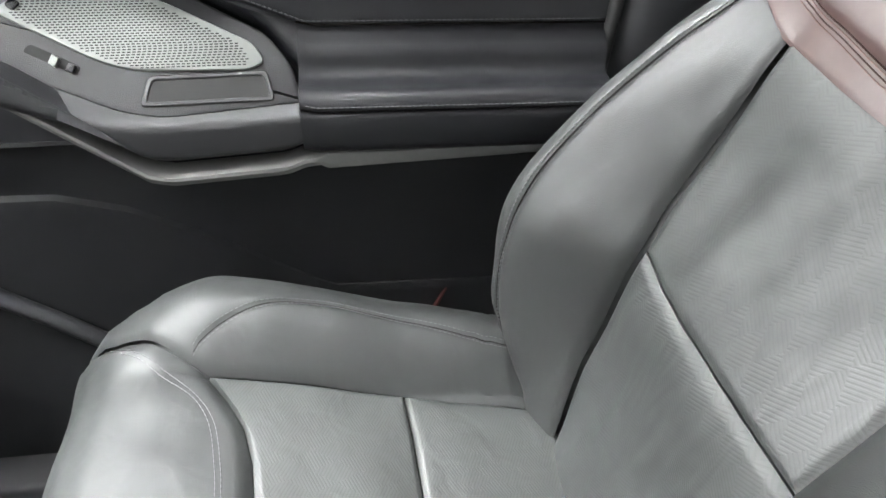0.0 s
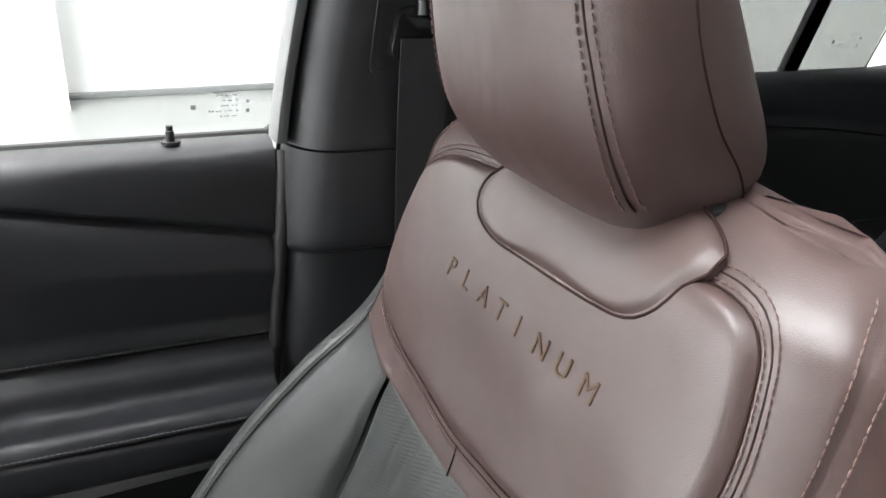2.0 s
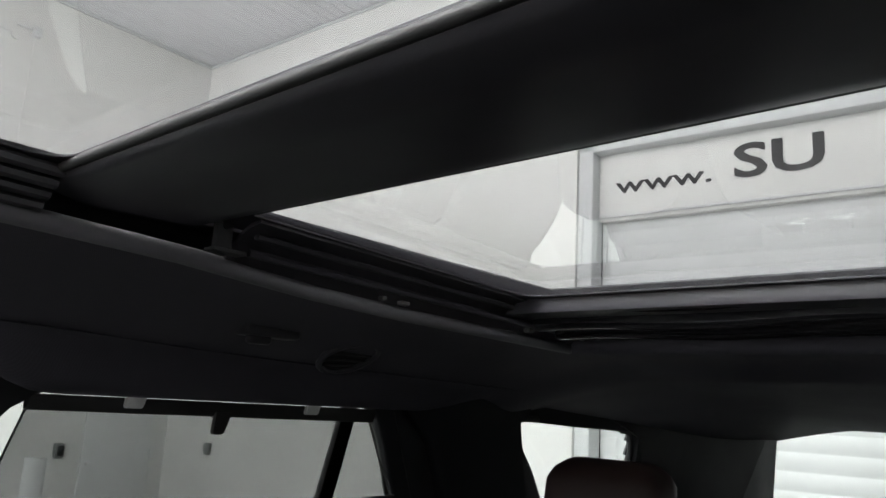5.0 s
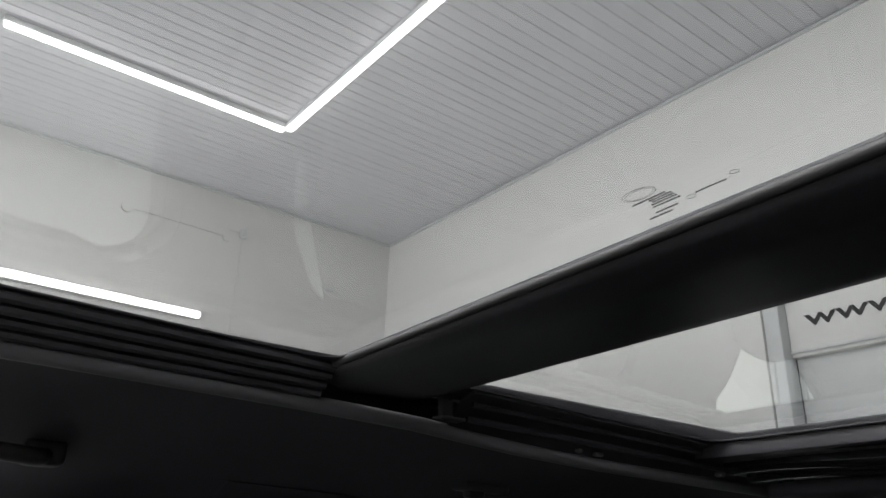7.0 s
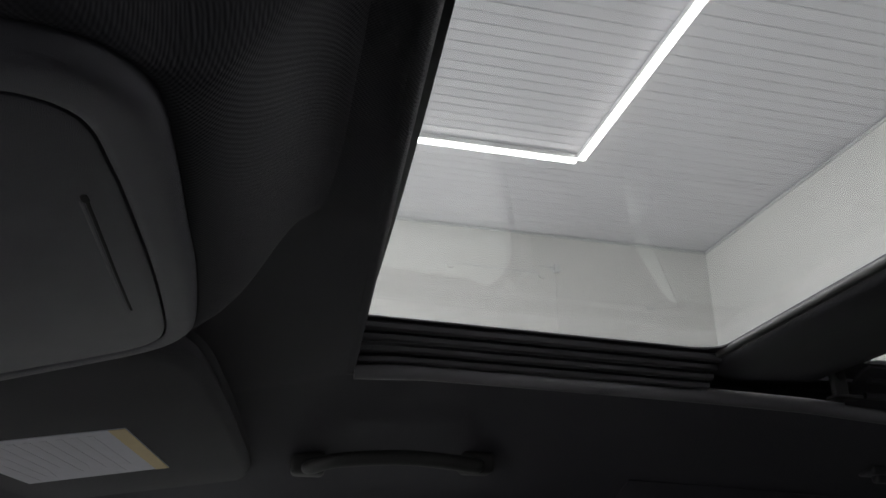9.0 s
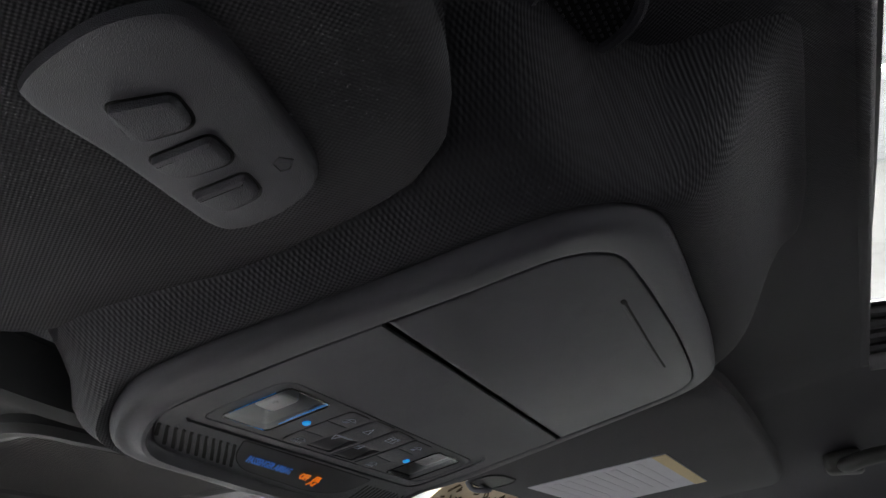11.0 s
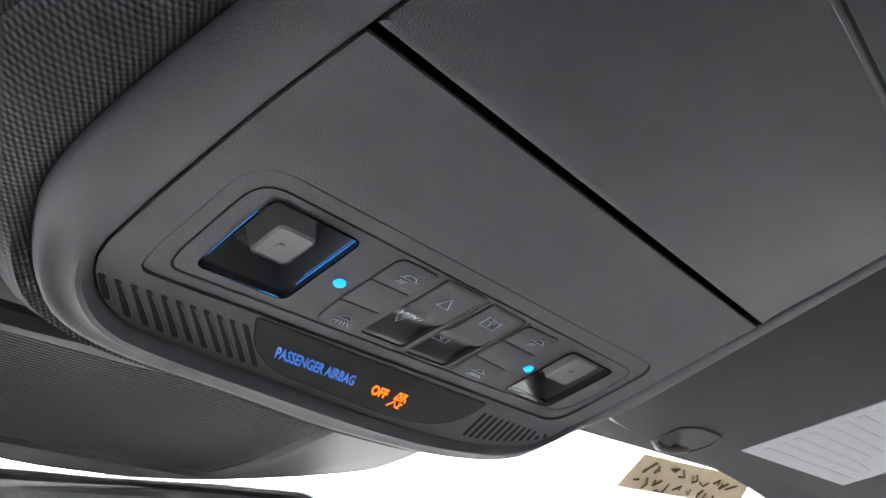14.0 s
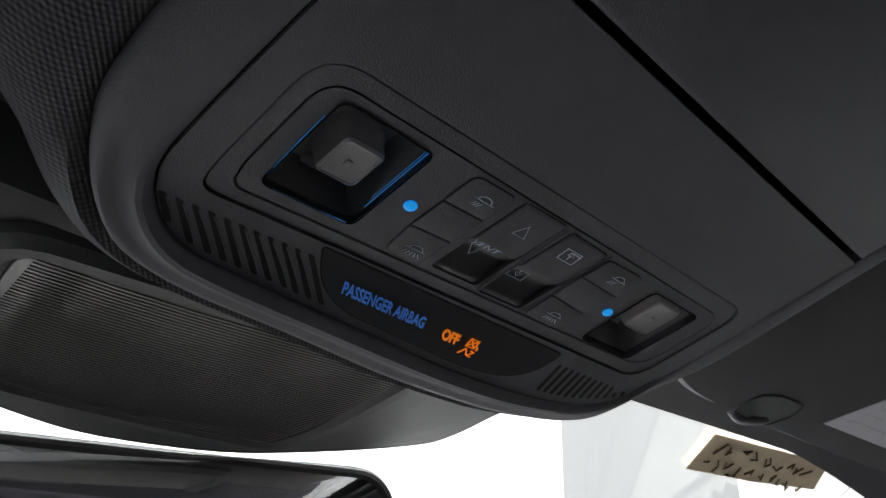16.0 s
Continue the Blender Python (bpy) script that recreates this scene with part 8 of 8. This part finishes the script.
vr = thing("sun_visor", "folded black cloth sun visor with a white warning label", "sun visor", "sun visors")
part("body", visor_body(VO, 1), VISOR_CLOTH, vr)
la = part("label", slab([(0.303, 0.3325), (0.484, 0.3325), (0.484, 0.443), (0.303, 0.443)], lambda u, v, h: vis(u, v, h + 0.0006), 0.0006), LABEL_PAPER, vr, "white printed warning label", smooth=False)
part("label_band", slab([(0.303, 0.3325), (0.484, 0.3325), (0.484, 0.343), (0.303, 0.343)], lambda u, v, h: vis(u, v, h + 0.0010), 0.0003), LABEL_YELLOW, la, "yellow band", smooth=False)
random.seed(11)
for k in range(9):
    v = 0.355 + 0.0095 * k
    part("print_bar", slab([(0.315, v), (0.315 + random.uniform(0.10, 0.16), v), (0.315 + random.uniform(0.10, 0.16), v + 0.004), (0.315, v + 0.004)], lambda a, b, h: vis(a, b, h + 0.0009), 0.0002), LABEL_INK, la, smooth=False)
cl = thing("visor_clip", "small black plastic visor hook in a rounded hollow", "clip")
HOLLOW = rounded([(0.2268, 0.4590), (0.2228, 0.4410), (0.2361, 0.4355), (0.2630, 0.4362), (0.2712, 0.4470), (0.2690, 0.4615), (0.2470, 0.4617)], 0.004, 5)
part("hollow", slab(HOLLOW, lambda u, v, h: vis(u, v, h + 0.0004), 0.0005), DOOR_HARD, cl, "dark hollow")
part("rim", tube([vis(q.x, q.y, 0.0004) for q in HOLLOW], 0.0007, True, 8), VISOR_CLOTH, cl)
part("hook", tube(smooth_loop([vis(0.2330, 0.4625, -0.002), vis(0.2345, 0.4600, 0.004), vis(0.2370, 0.4540, 0.0065), vis(0.2420, 0.4500, 0.0065), vis(0.2470, 0.4530, 0.005), vis(0.2490, 0.4590, 0.001)], False, 0.002), 0.0026, sides=10, flat=0.7), CONSOLE_FLAT, cl, "curved plastic hook")

vl = thing("sun_visor", "folded black cloth sun visor with a three-button remote panel", "sun visor", "sun visors")
part("body", visor_body(VO, -1), VISOR_CLOTH, vl)
HP = smooth_loop([(-0.1575, 0.3504), (-0.1515, 0.3485), (-0.1495, 0.3440), (-0.1494, 0.3333), (-0.1534, 0.3212), (-0.1620, 0.3146), (-0.1810, 0.3098), (-0.2000, 0.3060), (-0.2130, 0.3065), (-0.2190, 0.3200), (-0.2175, 0.3400), (-0.2120, 0.3455), (-0.1900, 0.3468), (-0.1700, 0.3492)], True, 0.003)
hp = part("remote_panel", slab(HP, lambda u, v, h: vis(u, v, h + 0.0032), 0.006, 0.0022), CONSOLE, vl, "dark plastic remote panel")
for q in ([(-0.2045, 0.3338), (-0.1990, 0.3212), (-0.1888, 0.3242), (-0.1925, 0.3384)], [(-0.1870, 0.3404), (-0.1852, 0.3245), (-0.1745, 0.3261), (-0.1772, 0.3414)], [(-0.1712, 0.3430), (-0.1700, 0.3280), (-0.1602, 0.3302), (-0.1600, 0.3430)]):
    key, uc = rounded(q, [0.002, 0.002, 0.0045, 0.0045], 5), sum(p[0] for p in q) / 4
    part("button_gap", slab(grow(key, 0.0006), lambda u, v, h: vis(u, v, h + 0.0034), 0.001), GAP, hp)
    part("button", slab(key, lambda u, v, h: vis(u, v, h + 0.0050 - 0.10 * (u - uc)), 0.003, 0.0017), CONSOLE_FLAT, hp)
part("house_icon", joined(*[tube([vis(u, v, 0.0036) for u, v in l], 0.0002, sides=4) for l in ([(-0.1700, 0.3185), (-0.1675, 0.3165), (-0.1650, 0.3190), (-0.1655, 0.3215), (-0.1690, 0.3210), (-0.1700, 0.3185)],)]), DOOR_THREAD, hp, "faint house symbol", smooth=False)
mc = thing("microphone", "small round black microphone grille in the headliner", "microphone")
MX, MY = -0.1165, 0.2600
mz = head_z(MX, MY) - 0.0012
MP = Matrix.Translation((MX, MY, mz)) @ Vector((0, -0.23, -1)).to_track_quat("Z", "Y").to_matrix().to_4x4()
part("rim", tube([MP @ Vector((0.0178 * math.cos(a), 0.0178 * math.sin(a), 0.001)) for a in span(0, 2 * math.pi, 32)][:-1], 0.0022, True, 8), CONSOLE, mc)
part("disc", tube([MP @ Vector((0, 0, -0.006)), MP @ Vector((0, 0, 0.0008))], 0.0165, sides=28), GAP, mc)
rows = []
for i in range(-5, 6):
    for j in range(-6, 7):
        x, y = 0.0028 * i + (0.0014 if j % 2 else 0), 0.0024 * j
        if x * x + y * y < 0.0152 ** 2:
            rows.append(box(MP @ Vector((x, y, 0.0010)) - Vector((0.0007, 0.0004, 0.0003)), MP @ Vector((x, y, 0.0010)) + Vector((0.0007, 0.0004, 0.0003))))
tagged(part("grille", joined(*rows), CONSOLE, mc, smooth=False), kind="stuff")

# sticker on the windscreen
sk = thing("windscreen_sticker", "tan paper sticker with brown handwriting inside the windscreen", "sticker")
STK = lambda u, v, h: Vector((u, v, 1.510 - 0.56 * (v - 0.50) - 0.008 - h))
part("paper", slab([(STX0 - 0.004, STY0 + 0.002), (STX0 + 0.3 * (STX1 - STX0), STY0 + 0.0005), (STX1 - 0.006, STY0 - 0.003), (STX1 + 0.010, STY0 + 0.5 * (STY1 - STY0)), (STX1 + 0.016, STY1 - 0.010), (STX0 + 0.55 * (STX1 - STX0), STY1 - 0.003), (STX0 + 0.004, STY1)], STK, 0.0006), STICKER, sk, smooth=False)
random.seed(8)
marks = []
for r in range(2):
    u = STX0 + 0.012
    while u < STX1 - 0.02:
        w = random.uniform(0.008, 0.018)
        v0 = STY0 + 0.0045 + r * 0.42 * (STY1 - STY0)
        hgt = 0.34 * (STY1 - STY0)
        marks.append(tube([STK(u + w * a, v0 + hgt * b, 0.0008) for a, b in [(random.random(), random.random()) for _ in range(4)]], 0.0008, sides=4))
        u += w + 0.004
for m in marks:
    part("pen_stroke", m, INK, sk, smooth=False)
